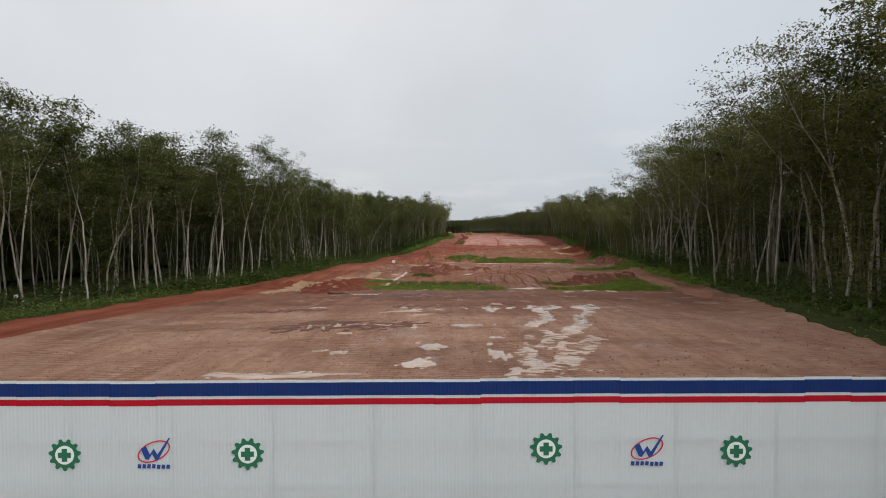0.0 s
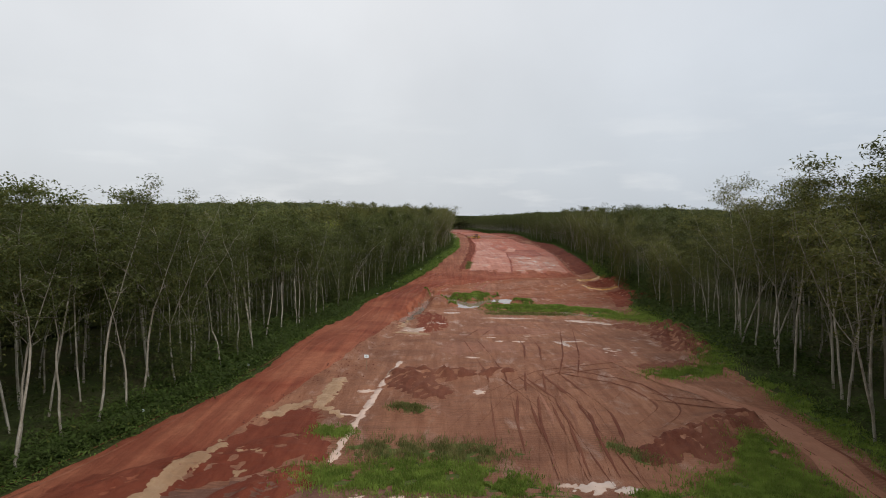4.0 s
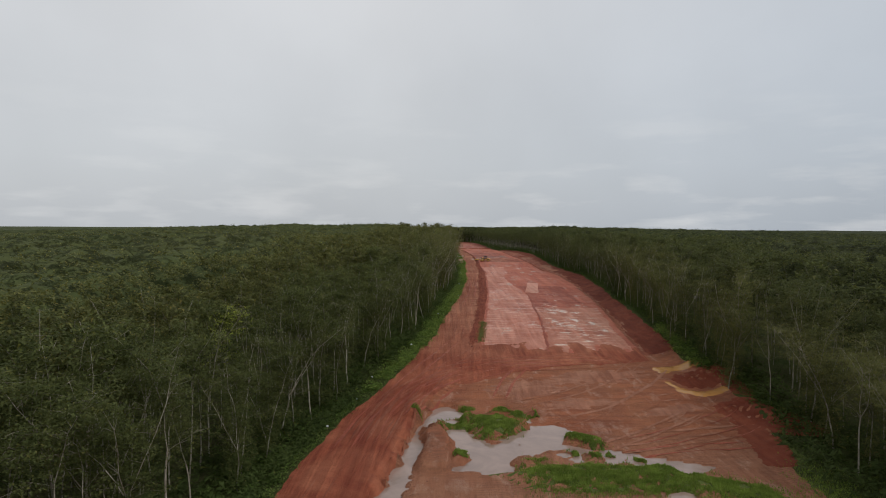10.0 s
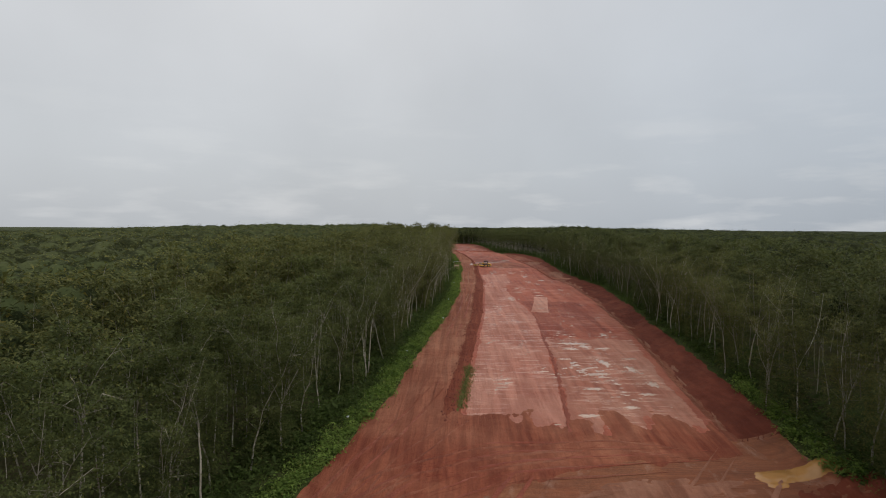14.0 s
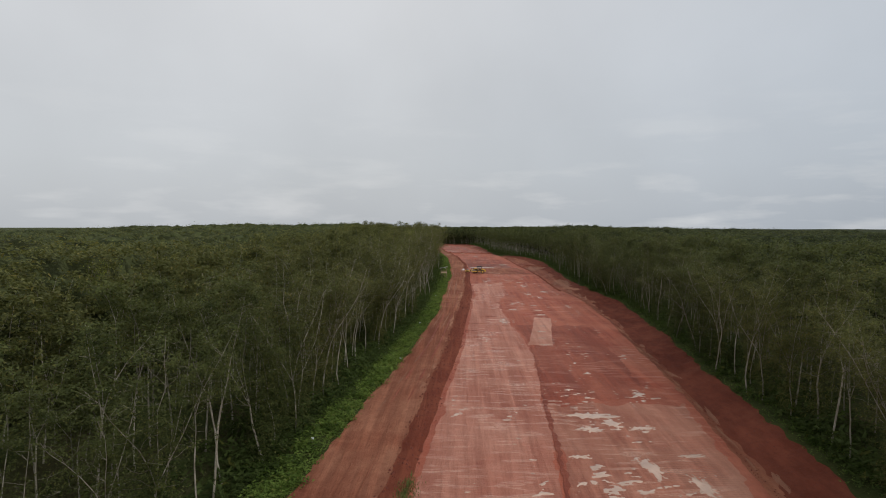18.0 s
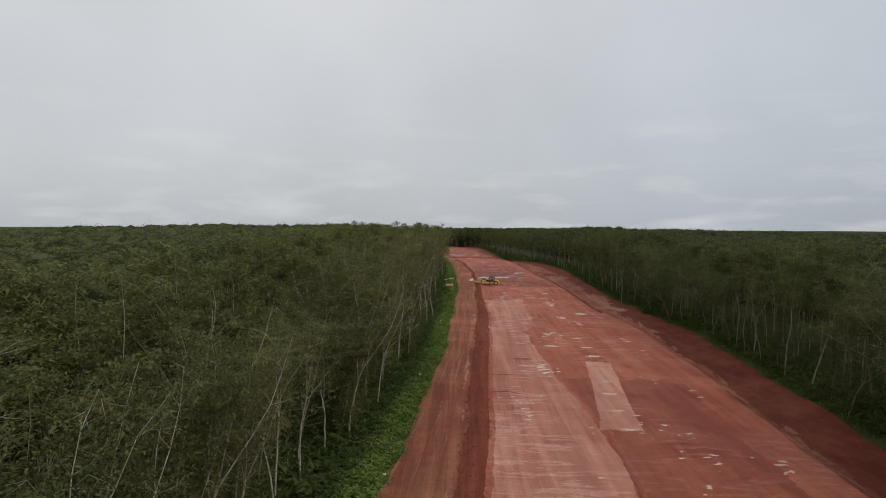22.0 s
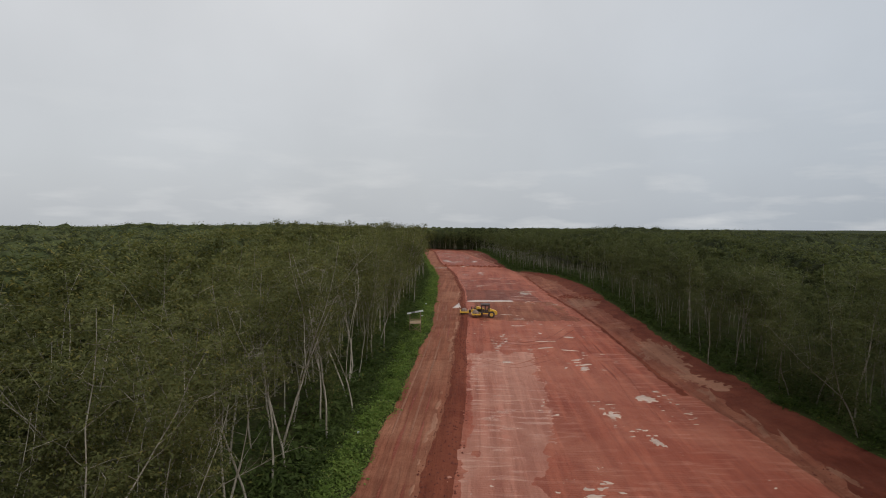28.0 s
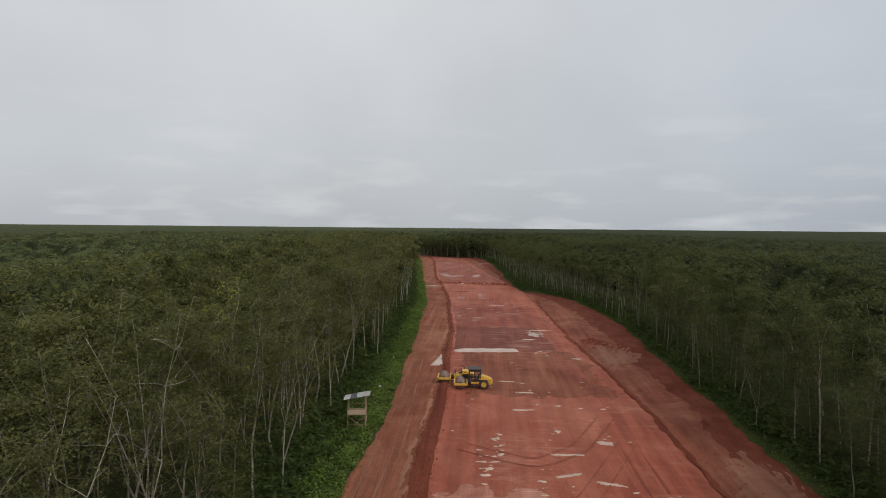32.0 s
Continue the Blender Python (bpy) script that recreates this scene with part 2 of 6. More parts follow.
def mud(n, l, p):
    """Trampled brown mud near the gate, redder towards the far slope."""
    flat = coords(n, l)
    long = coords(n, l, (1.0, 0.085, 1))
    across = coords(n, l, (0.10, 0.9, 1))
    y = place_axis(n, l, 1)
    wob = grain(n, l, flat, 0.06, 4, 0.6, 0.2, 0.8)
    yy = n.new("ShaderNodeMath")
    yy.operation = "MULTIPLY_ADD"
    l.new(wob, yy.inputs[0])
    yy.inputs[1].default_value = 24
    l.new(y, yy.inputs[2])
    lines = grain(n, l, long, 1.0, 7, 0.72, 0.38, 0.62)
    bars = grain(n, l, across, 1.0, 5, 0.65, 0.38, 0.66)
    big = grain(n, l, flat, 0.09, 5, 0.6, 0.36, 0.64, 0.8)
    fine = grain(n, l, flat, 1.6, 8, 0.85, 0.34, 0.68)
    wv = n.new("ShaderNodeTexWave")
    wv.bands_direction = "Y"
    wv.inputs["Scale"].default_value, wv.inputs["Distortion"].default_value, wv.inputs["Detail Scale"].default_value = 0.8, 4.0, 3.0
    l.new(flat, wv.inputs["Vector"])
    ribs = maths(n, l, "MULTIPLY", wv.outputs["Fac"], grain(n, l, coords(n, l, (0.22, 0.08, 1)), 1.0, 3, 0.5, 0.45, 0.62))
    near = blend(n, l, lines, (0.190, 0.078, 0.046), (0.320, 0.152, 0.096))
    near = blend(n, l, maths(n, l, "MULTIPLY", bars, 0.45), near, (0.20, 0.086, 0.052))
    near = blend(n, l, maths(n, l, "MULTIPLY", big, 0.3), near, (0.38, 0.21, 0.14))
    mid = blend(n, l, lines, (0.250, 0.104, 0.056), (0.400, 0.192, 0.112))
    mid = blend(n, l, maths(n, l, "MULTIPLY", big, 0.25), mid, (0.185, 0.070, 0.039))
    far = blend(n, l, bars, (0.175, 0.047, 0.021), (0.345, 0.116, 0.055))
    far = blend(n, l, maths(n, l, "MULTIPLY", big, 0.5), far, (0.37, 0.165, 0.082))
    gate = blend(n, l, lines, (0.470, 0.255, 0.166), (0.700, 0.430, 0.300))
    gate = blend(n, l, maths(n, l, "MULTIPLY", bars, 0.4), gate, (0.34, 0.165, 0.10))
    gate = blend(n, l, maths(n, l, "MULTIPLY", big, 0.3), gate, (0.62, 0.40, 0.29))
    near = blend(n, l, ramp_value(n, l, yy.outputs[0], 47, 62), gate, near)
    c = blend(n, l, ramp_value(n, l, yy.outputs[0], 73, 90), near, mid)
    c = blend(n, l, ramp_value(n, l, yy.outputs[0], 162, 180), c, far)
    c = blend(n, l, maths(n, l, "MULTIPLY", fine, 0.6), c, (0.19, 0.076, 0.043))
    c = blend(n, l, maths(n, l, "MULTIPLY", ribs, 0.6), c, (0.15, 0.062, 0.036))
    smear = grain(n, l, coords(n, l, (0.07, 0.2, 1)), 1.0, 6, 0.68, 0.50, 0.66, 0.7)
    c = blend(n, l, maths(n, l, "MULTIPLY", smear, 0.55), c, (0.125, 0.050, 0.029))
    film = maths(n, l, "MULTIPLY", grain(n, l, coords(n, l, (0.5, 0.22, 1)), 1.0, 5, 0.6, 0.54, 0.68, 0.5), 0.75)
    # bright sheen of the wet mud, partly put into the colour
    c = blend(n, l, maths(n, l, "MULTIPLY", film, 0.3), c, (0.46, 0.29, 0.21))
    l.new(ramp_value(n, l, film, 0, 1, 0.8, 0.16), p.inputs["Roughness"])
    l.new(c, p.inputs["Base Color"])
    p.inputs["Specular IOR Level"].default_value = 0.2
    relief(n, l, p, maths(n, l, "ADD", maths(n, l, "MULTIPLY", lines, 0.4), maths(n, l, "SUBTRACT", maths(n, l, "MULTIPLY", fine, 0.6), maths(n, l, "MULTIPLY", ribs, 0.25))), 1.0, 0.14)


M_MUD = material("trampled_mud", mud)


def turf(n, l, p):
    flat = coords(n, l)
    big = grain(n, l, flat, 0.15, 5, 0.6, 0.35, 0.65, 0.5)
    fine = grain(n, l, flat, 3.0, 6, 0.7, 0.3, 0.7)
    c = blend(n, l, big, (0.038, 0.056, 0.016), (0.060, 0.082, 0.024))
    c = blend(n, l, maths(n, l, "MULTIPLY", fine, 0.45), c, (0.075, 0.060, 0.026))
    l.new(c, p.inputs["Base Color"])
    p.inputs["Roughness"].default_value = 0.9
    p.inputs["Specular IOR Level"].default_value = 0.06
    relief(n, l, p, fine, 0.8, 0.2)


def litter(n, l, p):
    flat = coords(n, l)
    big = grain(n, l, flat, 0.12, 5, 0.6, 0.35, 0.65, 0.5)
    fine = grain(n, l, flat, 2.4, 6, 0.7, 0.3, 0.7)
    c = blend(n, l, big, (0.060, 0.085, 0.028), (0.090, 0.075, 0.041))
    c = blend(n, l, maths(n, l, "MULTIPLY", fine, 0.5), c, (0.045, 0.055, 0.020))
    l.new(c, p.inputs["Base Color"])
    p.inputs["Roughness"].default_value = 0.95
    p.inputs["Specular IOR Level"].default_value = 0.06
    relief(n, l, p, fine, 0.8, 0.25)


def sward(n, l, p):
    flat = coords(n, l)
    big = grain(n, l, flat, 0.5, 5, 0.6, 0.35, 0.65, 0.5)
    fine = grain(n, l, flat, 5.0, 6, 0.7, 0.3, 0.7)
    c = blend(n, l, big, (0.055, 0.090, 0.020), (0.080, 0.125, 0.028))
    c = blend(n, l, maths(n, l, "MULTIPLY", fine, 0.5), c, (0.13, 0.095, 0.045))
    l.new(c, p.inputs["Base Color"])
    p.inputs["Roughness"].default_value = 0.9
    p.inputs["Specular IOR Level"].default_value = 0.06
    relief(n, l, p, fine, 0.8, 0.1)


M_SWARD = material("short_sward", sward)
M_TURF, M_LITTER = material("weedy_turf", turf), material("plantation_floor", litter)


def foliage(lo, mid, hi, odd=(0.14, 0.13, 0.03), odd_share=0.07, patch=0.09):
    def build(n, l, p):
        g = n.new("ShaderNodeNewGeometry")
        o = n.new("ShaderNodeObjectInfo")
        flat = coords(n, l)
        tree = grain(n, l, flat, patch, 3, 0.5, 0.36, 0.64)
        tree2 = grain(n, l, flat, 0.021, 3, 0.5, 0.36, 0.64)
        c = blend(n, l, g.outputs["Random Per Island"], tuple(v * 0.7 for v in lo), mid)
        c = blend(n, l, maths(n, l, "MULTIPLY", tree, 0.75), c, hi)
        c = blend(n, l, maths(n, l, "MULTIPLY", tree2, 0.5), c, tuple(v * 0.65 for v in lo))
        # brighter clumps: highlights on the leaf sprays, put into the leaf colour
        spray = grain(n, l, coords(n, l, (1, 1, 2.2)), 0.85, 3, 0.6, 0.46, 0.64)
        c = blend(n, l, maths(n, l, "MULTIPLY", spray, 0.62), c, tuple(v * 1.45 for v in hi))
        pick = n.new("ShaderNodeMath")
        pick.operation = "GREATER_THAN"
        pick.inputs[1].default_value = 1 - odd_share
        l.new(g.outputs["Random Per Island"], pick.inputs[0])
        c = blend(n, l, maths(n, l, "MULTIPLY", pick.outputs[0], 0.6), c, odd)
        c = blend(n, l, maths(n, l, "MULTIPLY", o.outputs["Random"], 0.35), c, mid)
        l.new(c, p.inputs["Base Color"])
        p.inputs["Roughness"].default_value = 0.65
        p.inputs["Specular IOR Level"].default_value = 0.08
        # thin leaves let some light through, yellower than they reflect
        t = n.new("ShaderNodeBsdfTranslucent")
        l.new(blend(n, l, 1.0, c, (1.2, 1.15, 0.85), "MULTIPLY"), t.inputs["Color"])
        x = n.new("ShaderNodeMixShader")
        x.inputs[0].default_value = 0.45
        l.new(p.outputs[0], x.inputs[1])
        l.new(t.outputs[0], x.inputs[2])
        out = [q for q in n if q.bl_idname == "ShaderNodeOutputMaterial"][0]
        l.new(x.outputs[0], out.inputs["Surface"])
    return build


M_LEAF = material("rubber_tree_leaves", foliage((0.060, 0.072, 0.026), (0.098, 0.112, 0.040), (0.160, 0.162, 0.060), odd=(0.25, 0.20, 0.06), patch=0.14))
M_NEARLEAF = material("dark_rubber_tree_leaves", foliage((0.050, 0.066, 0.022), (0.079, 0.101, 0.034), (0.122, 0.138, 0.050), odd=(0.18, 0.17, 0.05), patch=0.20))
# most trees right of the road take darker, duller leaf colours
M_DULL = material("dull_rubber_tree_leaves", foliage((0.050, 0.062, 0.025), (0.078, 0.095, 0.036), (0.112, 0.124, 0.048), odd=(0.15, 0.13, 0.05), patch=0.20))
M_BUSH = material("undergrowth_leaves", foliage((0.038, 0.058, 0.017), (0.058, 0.084, 0.025), (0.078, 0.106, 0.032), odd_share=0.02))
M_GRASS = material("green_grass", foliage((0.118, 0.180, 0.034), (0.178, 0.262, 0.052), (0.22, 0.295, 0.066), (0.25, 0.23, 0.09), 0.10, 0.2))
M_WEEDS = material("verge_weeds", foliage((0.062, 0.105, 0.024), (0.098, 0.156, 0.036), (0.135, 0.185, 0.047), (0.18, 0.17, 0.065), 0.08, 0.25))
M_FERN = material("bright_fern_leaves", foliage((0.090, 0.155, 0.030), (0.140, 0.220, 0.046), (0.185, 0.250, 0.060), (0.22, 0.20, 0.07), 0.06, 0.25))
M_BUSHES = material("shrub_leaves", foliage((0.040, 0.066, 0.016), (0.062, 0.098, 0.024), (0.085, 0.125, 0.032), odd_share=0.03, patch=0.3))
M_DRYGRASS = material("sparse_yellow_grass", foliage((0.11, 0.125, 0.045), (0.17, 0.18, 0.065), (0.21, 0.19, 0.085), (0.27, 0.21, 0.11), 0.15, 0.2))


def canopy(shade):
    def build(n, l, p):
        tint = lambda *v: tuple(shade * x for x in v)
        flat = coords(n, l)
        big = grain(n, l, flat, 0.025, 4, 0.55, 0.34, 0.66)
        tree = grain(n, l, flat, 0.33, 4, 0.6, 0.32, 0.68)
        fine = grain(n, l, flat, 1.6, 6, 0.75, 0.32, 0.68)
        c = blend(n, l, tree, tint(0.044, 0.059, 0.021), tint(0.082, 0.099, 0.037))
        c = blend(n, l, maths(n, l, "MULTIPLY", big, 0.5), c, tint(0.092, 0.090, 0.034))
        c = blend(n, l, maths(n, l, "MULTIPLY", fine, 0.6), c, tint(0.030, 0.042, 0.016))
        l.new(c, p.inputs["Base Color"])
        p.inputs["Roughness"].default_value = 0.85
        p.inputs["Specular IOR Level"].default_value = 0.08
        relief(n, l, p, maths(n, l, "ADD", tree, fine), 1.0, 0.8)
    return build


# right-hand treetops: the same colours, scaled darker
M_DULLCANOPY = material("dull_far_treetops", canopy(0.58))
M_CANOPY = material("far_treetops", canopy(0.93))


def bark(dark, pale, drab=0.35):
    """Blotched bark of pale lichen over brown; some stems drabber than others."""
    def build(n, l, p):
        g = n.new("ShaderNodeNewGeometry")
        blotch = grain(n, l, coords(n, l, (1, 1, 0.35)), 2.6, 5, 0.65, 0.36, 0.64)
        fine = grain(n, l, coords(n, l, (1, 1, 0.5)), 14, 4, 0.6, 0.3, 0.7)
        c = blend(n, l, blotch, dark, pale)
        c = blend(n, l, maths(n, l, "MULTIPLY", fine, 0.5), c, tuple(v * 0.55 for v in dark))
        c = blend(n, l, maths(n, l, "MULTIPLY", g.outputs["Random Per Island"], drab), c, (0.12, 0.105, 0.07))
        l.new(c, p.inputs["Base Color"])
        p.inputs["Roughness"].default_value = 0.9
        relief(n, l, p, fine, 0.5, 0.03)
    return build


M_BARK = material("pale_mottled_bark", bark((0.22, 0.19, 0.14), (0.60, 0.56, 0.47), 0.5))
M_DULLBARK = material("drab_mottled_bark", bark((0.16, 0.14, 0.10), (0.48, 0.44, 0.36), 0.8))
# branches and twigs: bark colour darkened to stand in for shade within the crowns
M_BRANCH = material("shaded_branch_bark", bark((0.19, 0.165, 0.115), (0.46, 0.42, 0.33), 0.5))


def still_water(silt, rough=0.06, gloss=0.9):
    def build(n, l, p):
        flat = coords(n, l)
        v = grain(n, l, flat, 0.25, 4, 0.6, 0.35, 0.65, 0.4)
        l.new(blend(n, l, v, silt, tuple(x * 0.72 for x in silt)), p.inputs["Base Color"])
        p.inputs["Roughness"].default_value = rough
        p.inputs["IOR"].default_value = 1.33
        p.inputs["Specular IOR Level"].default_value = gloss
        relief(n, l, p, grain(n, l, flat, 3.0, 3, 0.5, 0.3, 0.7), 0.05, 0.02)
    return build


M_WATER = material("muddy_water", still_water((0.29, 0.205, 0.170), 0.04, 0.8))
M_PUDDLE = material("brown_puddle", still_water((0.50, 0.375, 0.30), 0.1, 0.7))
M_PALEWATER = material("silty_pale_puddle", still_water((0.55, 0.385, 0.30), 0.2, 0.42))
M_SILT = material("tan_silt", earth((0.21, 0.115, 0.070), (0.30, 0.18, 0.115), (0.40, 0.27, 0.185), wet=0.5))
M_TAN = material("tan_washed_silt", earth((0.29, 0.165, 0.090), (0.40, 0.25, 0.142), (0.50, 0.34, 0.21), wet=0.5))
M_OCHRE = material("ochre_water", still_water((0.44, 0.22, 0.07), 0.12))


def plain(name, colour, rough=0.5, metal=0.0, wear=0.35, scale=3.0, dirt=(0.22, 0.10, 0.065)):
    def build(n, l, p):
        t = n.new("ShaderNodeTexCoord")
        a = grain(n, l, t.outputs["Object"], scale, 6, 0.65, 0.42, 0.72)
        b = grain(n, l, t.outputs["Object"], scale * 7, 4, 0.6, 0.3, 0.7)
        c = blend(n, l, maths(n, l, "MULTIPLY", a, wear), colour, dirt)
        c = blend(n, l, maths(n, l, "MULTIPLY", b, 0.10), c, tuple(v * 0.7 for v in colour))
        l.new(c, p.inputs["Base Color"])
        l.new(ramp_value(n, l, a, 0, 1, rough, min(1, rough + 0.3)), p.inputs["Roughness"])
        p.inputs["Metallic"].default_value = metal
    return material(name, build)


M_WHITE = plain("white_sheet_paint", (0.88, 0.97, 0.995), 0.45, 0, 0.03, 1.2, (0.40, 0.38, 0.34))
M_BLUE = plain("blue_paint", (0.012, 0.066, 0.30), 0.45, 0, 0.1)
M_RED = plain("red_paint", (0.76, 0.012, 0.045), 0.45, 0, 0.1)
M_GREEN = plain("green_paint", (0.01, 0.17, 0.085), 0.5, 0, 0.12)
M_STEEL = plain("galvanised_steel", (0.42, 0.42, 0.42), 0.5, 0.6, 0.3)
M_YELLOW = plain("yellow_machine_paint", (0.68, 0.40, 0.045), 0.45, 0, 0.45, 1.6)
M_BLACK = plain("black_paint", (0.025, 0.025, 0.028), 0.5, 0, 0.4, 2.0)
M_RUBBER = plain("tyre_rubber", (0.03, 0.03, 0.03), 0.8, 0, 0.55, 3.0)
M_DRUM = plain("muddy_drum_steel", (0.23, 0.17, 0.14), 0.6, 0.3, 0.7, 2.0)
M_WOOD = plain("weathered_timber", (0.29, 0.20, 0.125), 0.85, 0, 0.25, 4.0, (0.25, 0.15, 0.08))
M_PALEWOOD = plain("pale_board", (0.46, 0.34, 0.23), 0.8, 0, 0.25, 4.0, (0.3, 0.19, 0.1))
M_ZINC = plain("white_roof_sheet", (0.78, 0.79, 0.78), 0.5, 0.1, 0.4, 2.0, (0.28, 0.25, 0.22))
M_DARKZINC = plain("stained_roof_sheet", (0.24, 0.24, 0.24), 0.6, 0.1, 0.4, 2.0, (0.12, 0.11, 0.10))
M_LOG = plain("muddy_log_bark", (0.20, 0.13, 0.09), 0.9, 0, 0.5, 2.0)
M_MUDCLOD = plain("brown_mud_crumbs", (0.20, 0.10, 0.062), 0.95, 0, 0.5, 2.0, (0.13, 0.06, 0.036))
M_CLOD = plain("red_earth_clods", (0.14, 0.036, 0.022), 0.95, 0, 0.5, 2.0, (0.10, 0.03, 0.02))

# ---- the lie of the land ----
def along(knots, soften=5.0, ragged=0.0):
    """A gliding function of the distance y up the road."""
    ys, vs = np.array([k[0] for k in knots], float), np.array([k[1] for k in knots], float)

    def value(y):
        y = np.asarray(y, float)
        v = (np.interp(y - soften, ys, vs) + 2 * np.interp(y, ys, vs) + np.interp(y + soften, ys, vs)) / 4
        if ragged:
            k = len(ys)
            v = v + ragged * (0.55 * np.sin(y * 0.137 + k) + 0.4 * np.sin(y * 0.31 + 2.0 * k + np.sin(y * 0.071)) + 0.3 * np.sin(y * 0.83 + 3 * np.sin(y * 0.19)) + 0.25 * np.sin(y * 2.1 + 2 * np.sin(y * 0.47)))
        return v
    return value


level = along([(-700, 0.2), (-60, 0.3), (20, 0.5), (34, 0.45), (50, -0.1), (62, -0.55), (70, -0.85), (82, -0.5), (95, -0.1), (105, 0.0), (112, -0.2), (122, -0.6), (132, -0.95), (148, -1.1), (168, -1.15), (177, -0.5), (190, 1.4), (200, 2.3), (215, 3.2), (240, 4.3), (280, 4.5), (310, 4.5), (355, 5.2), (380, 5.2), (400, 6.0), (440, 7.1), (458, 7.3), (520, 8.0), (700, 9), (1000, 8), (2500, -4), (7000, -8)], 3.0)
LEFT = along([(-60.0, -37.4), (19.2, -29.5), (40, -27), (50, -27.2), (62, -26.4), (68, -25.3), (76, -23.4), (88, -19.8), (99, -18.6), (112, -18.7), (124, -18.2), (134.8, -16.7), (150.7, -15.2), (169.7, -12.7), (184.3, -8.4), (204.8, -3.0), (228, -0.8), (256, 2.6), (302, 6), (328, 7.2), (377, 7.8), (404, 8.8), (441, 7.6), (506, 4.5), (590, -5.5), (690, -16), (760, -28)], ragged=0.35)
HAUL_R = along([(-60.1, -29.8), (19.1, -23.5), (48.7, -21.0), (71.2, -16.7), (82.4, -14.7), (99.8, -11.5), (122.8, -8.5), (134.9, -7.5), (157.6, -4.4), (169.7, -3.7), (185.3, 2.0), (197.9, 6.0), (204, 4.8), (233, 7.2), (261, 9.4), (291, 11), (302, 11.4), (342, 12.9), (350, 14), (380, 14.1), (418, 14.8), (463, 14), (522, 9.3), (590, 0), (690, -9), (760, -20)], ragged=0.3)
PLAT_L = along([(181.5, 2.0), (197.9, 7.0), (212, 7.6), (238, 9.9), (275, 12.8), (314, 14.6), (350, 16.4), (395, 16.3), (418, 16.3), (463, 15), (522, 10.5), (590, 1.2), (690, -7.5), (760, -18)], ragged=0.14)
PLAT_R = along([(181.5, 36.6), (197.9, 37.8), (215, 38.6), (244, 42), (292, 46.2), (307, 47.4), (338, 48.5), (373, 45.5), (388, 44.7), (414, 44.3), (438, 42.3), (485, 39.3), (535, 36), (590, 27), (690, 12), (760, 0)], ragged=0.25)
TOE = along([(-60.8, 17.9), (24.0, 20.1), (36.9, 23.7), (47.9, 26.0), (66.8, 31.6), (74.3, 33.3), (82, 33.6), (91, 33.4), (101.5, 33.3), (120.6, 38.0), (153.6, 38.8), (166.6, 44.9), (181, 46.3), (193, 42.3), (203, 44.2), (210, 45.6), (233, 46.2), (246, 47.7), (262, 49.7), (292, 52.8), (314, 55.2), (337, 55.7), (357, 54.6), (371, 54.7), (382, 53.4), (407, 53.8), (423, 53.0), (453, 54.5), (480, 54), (508, 50), (525, 42), (545, 34.6), (583, 31.8), (603, 31), (676, 26.4), (700, 23), (725, 19), (760, 12)], ragged=0.6)
TREES_L = along([(-59.9, -45.0), (50, -32.4), (62, -31.5), (76, -29), (88, -26.4), (99, -24.8), (112, -24.2), (124, -23.2), (140, -22), (151.6, -21.5), (181.5, -16.3), (204.8, -8.9), (256, -3.8), (302, -0.3), (351, 1.2), (376, 0.7), (409, -1.3), (441, -0.8), (506, -1.8), (590, -10.8), (700, -28), (760, -42)])
TREES_R = along([(-60.9, 25.8), (23.9, 25.7), (52.4, 31.8), (79.2, 35.6), (91.1, 38.5), (117.8, 44.0), (139.8, 45.3), (166.6, 49.0), (191, 46.5), (203, 47.5), (220, 48.5), (246, 50), (292, 55), (314, 57.3), (337, 57.8), (371, 57), (407, 56), (453, 57), (480, 56.5), (508, 53), (525, 45), (545, 38), (583, 35), (684, 29.5), (715, 24), (728, 0), (738, -38), (760, -50)], 2.0)
HAUL_LIFT = along([(-60.5, 0), (30.7, 0), (56.1, 0.25), (77.0, 0.5), (134.0, 0.6), (151.7, 1.3), (167.6, 1.3), (183.4, 0.5), (196.0, 0), (900, 0)])
BANK_R = along([(-60.5, 0), (18.6, 0.5), (66.9, 0.7), (134.0, 0.6), (166.6, 1.0), (200.9, 1.4), (330, 1.5), (380, 0.8), (520, 0.8), (800, 0)])

rng = np.random.RandomState(7)
WAVES = [(rng.uniform(0, 6.28), rng.uniform(0, 6.28), rng.uniform(0.75, 1.35)) for _ in range(24)]


def rough(x, y, size, octaves=4, skip=0):
    """Smooth, patternless unevenness of about -1 to 1 at a size in metres."""
    out, amp, tot = 0.0, 1.0, 0.0
    for o in range(octaves):
        s = 0.0
        for k in range(5):
            a, ph, f = WAVES[(o * 5 + k + skip) % 24]
            q = 6.283 / (size / 2 ** o) * f
            s = s + np.sin(q * (x * math.cos(a) + y * math.sin(a)) + ph + 1.7 * np.sin(0.37 * q * (y * math.cos(a) - x * math.sin(a)) + ph * 2))
        out, tot, amp = out + amp * s / 2.6, tot + amp, amp * 0.5
    return out / tot


def capsule(x, y, x0, y0, x1, y1, r):
    """1 on a line between two places, falling to 0 at r from it."""
    dx, dy = x1 - x0, y1 - y0
    k = np.clip(((x - x0) * dx + (y - y0) * dy) / (dx * dx + dy * dy + 1e-9), 0, 1)
    d = np.hypot(x - x0 - k * dx, y - y0 - k * dy)
    return np.clip(1 - d / r, 0, 1)


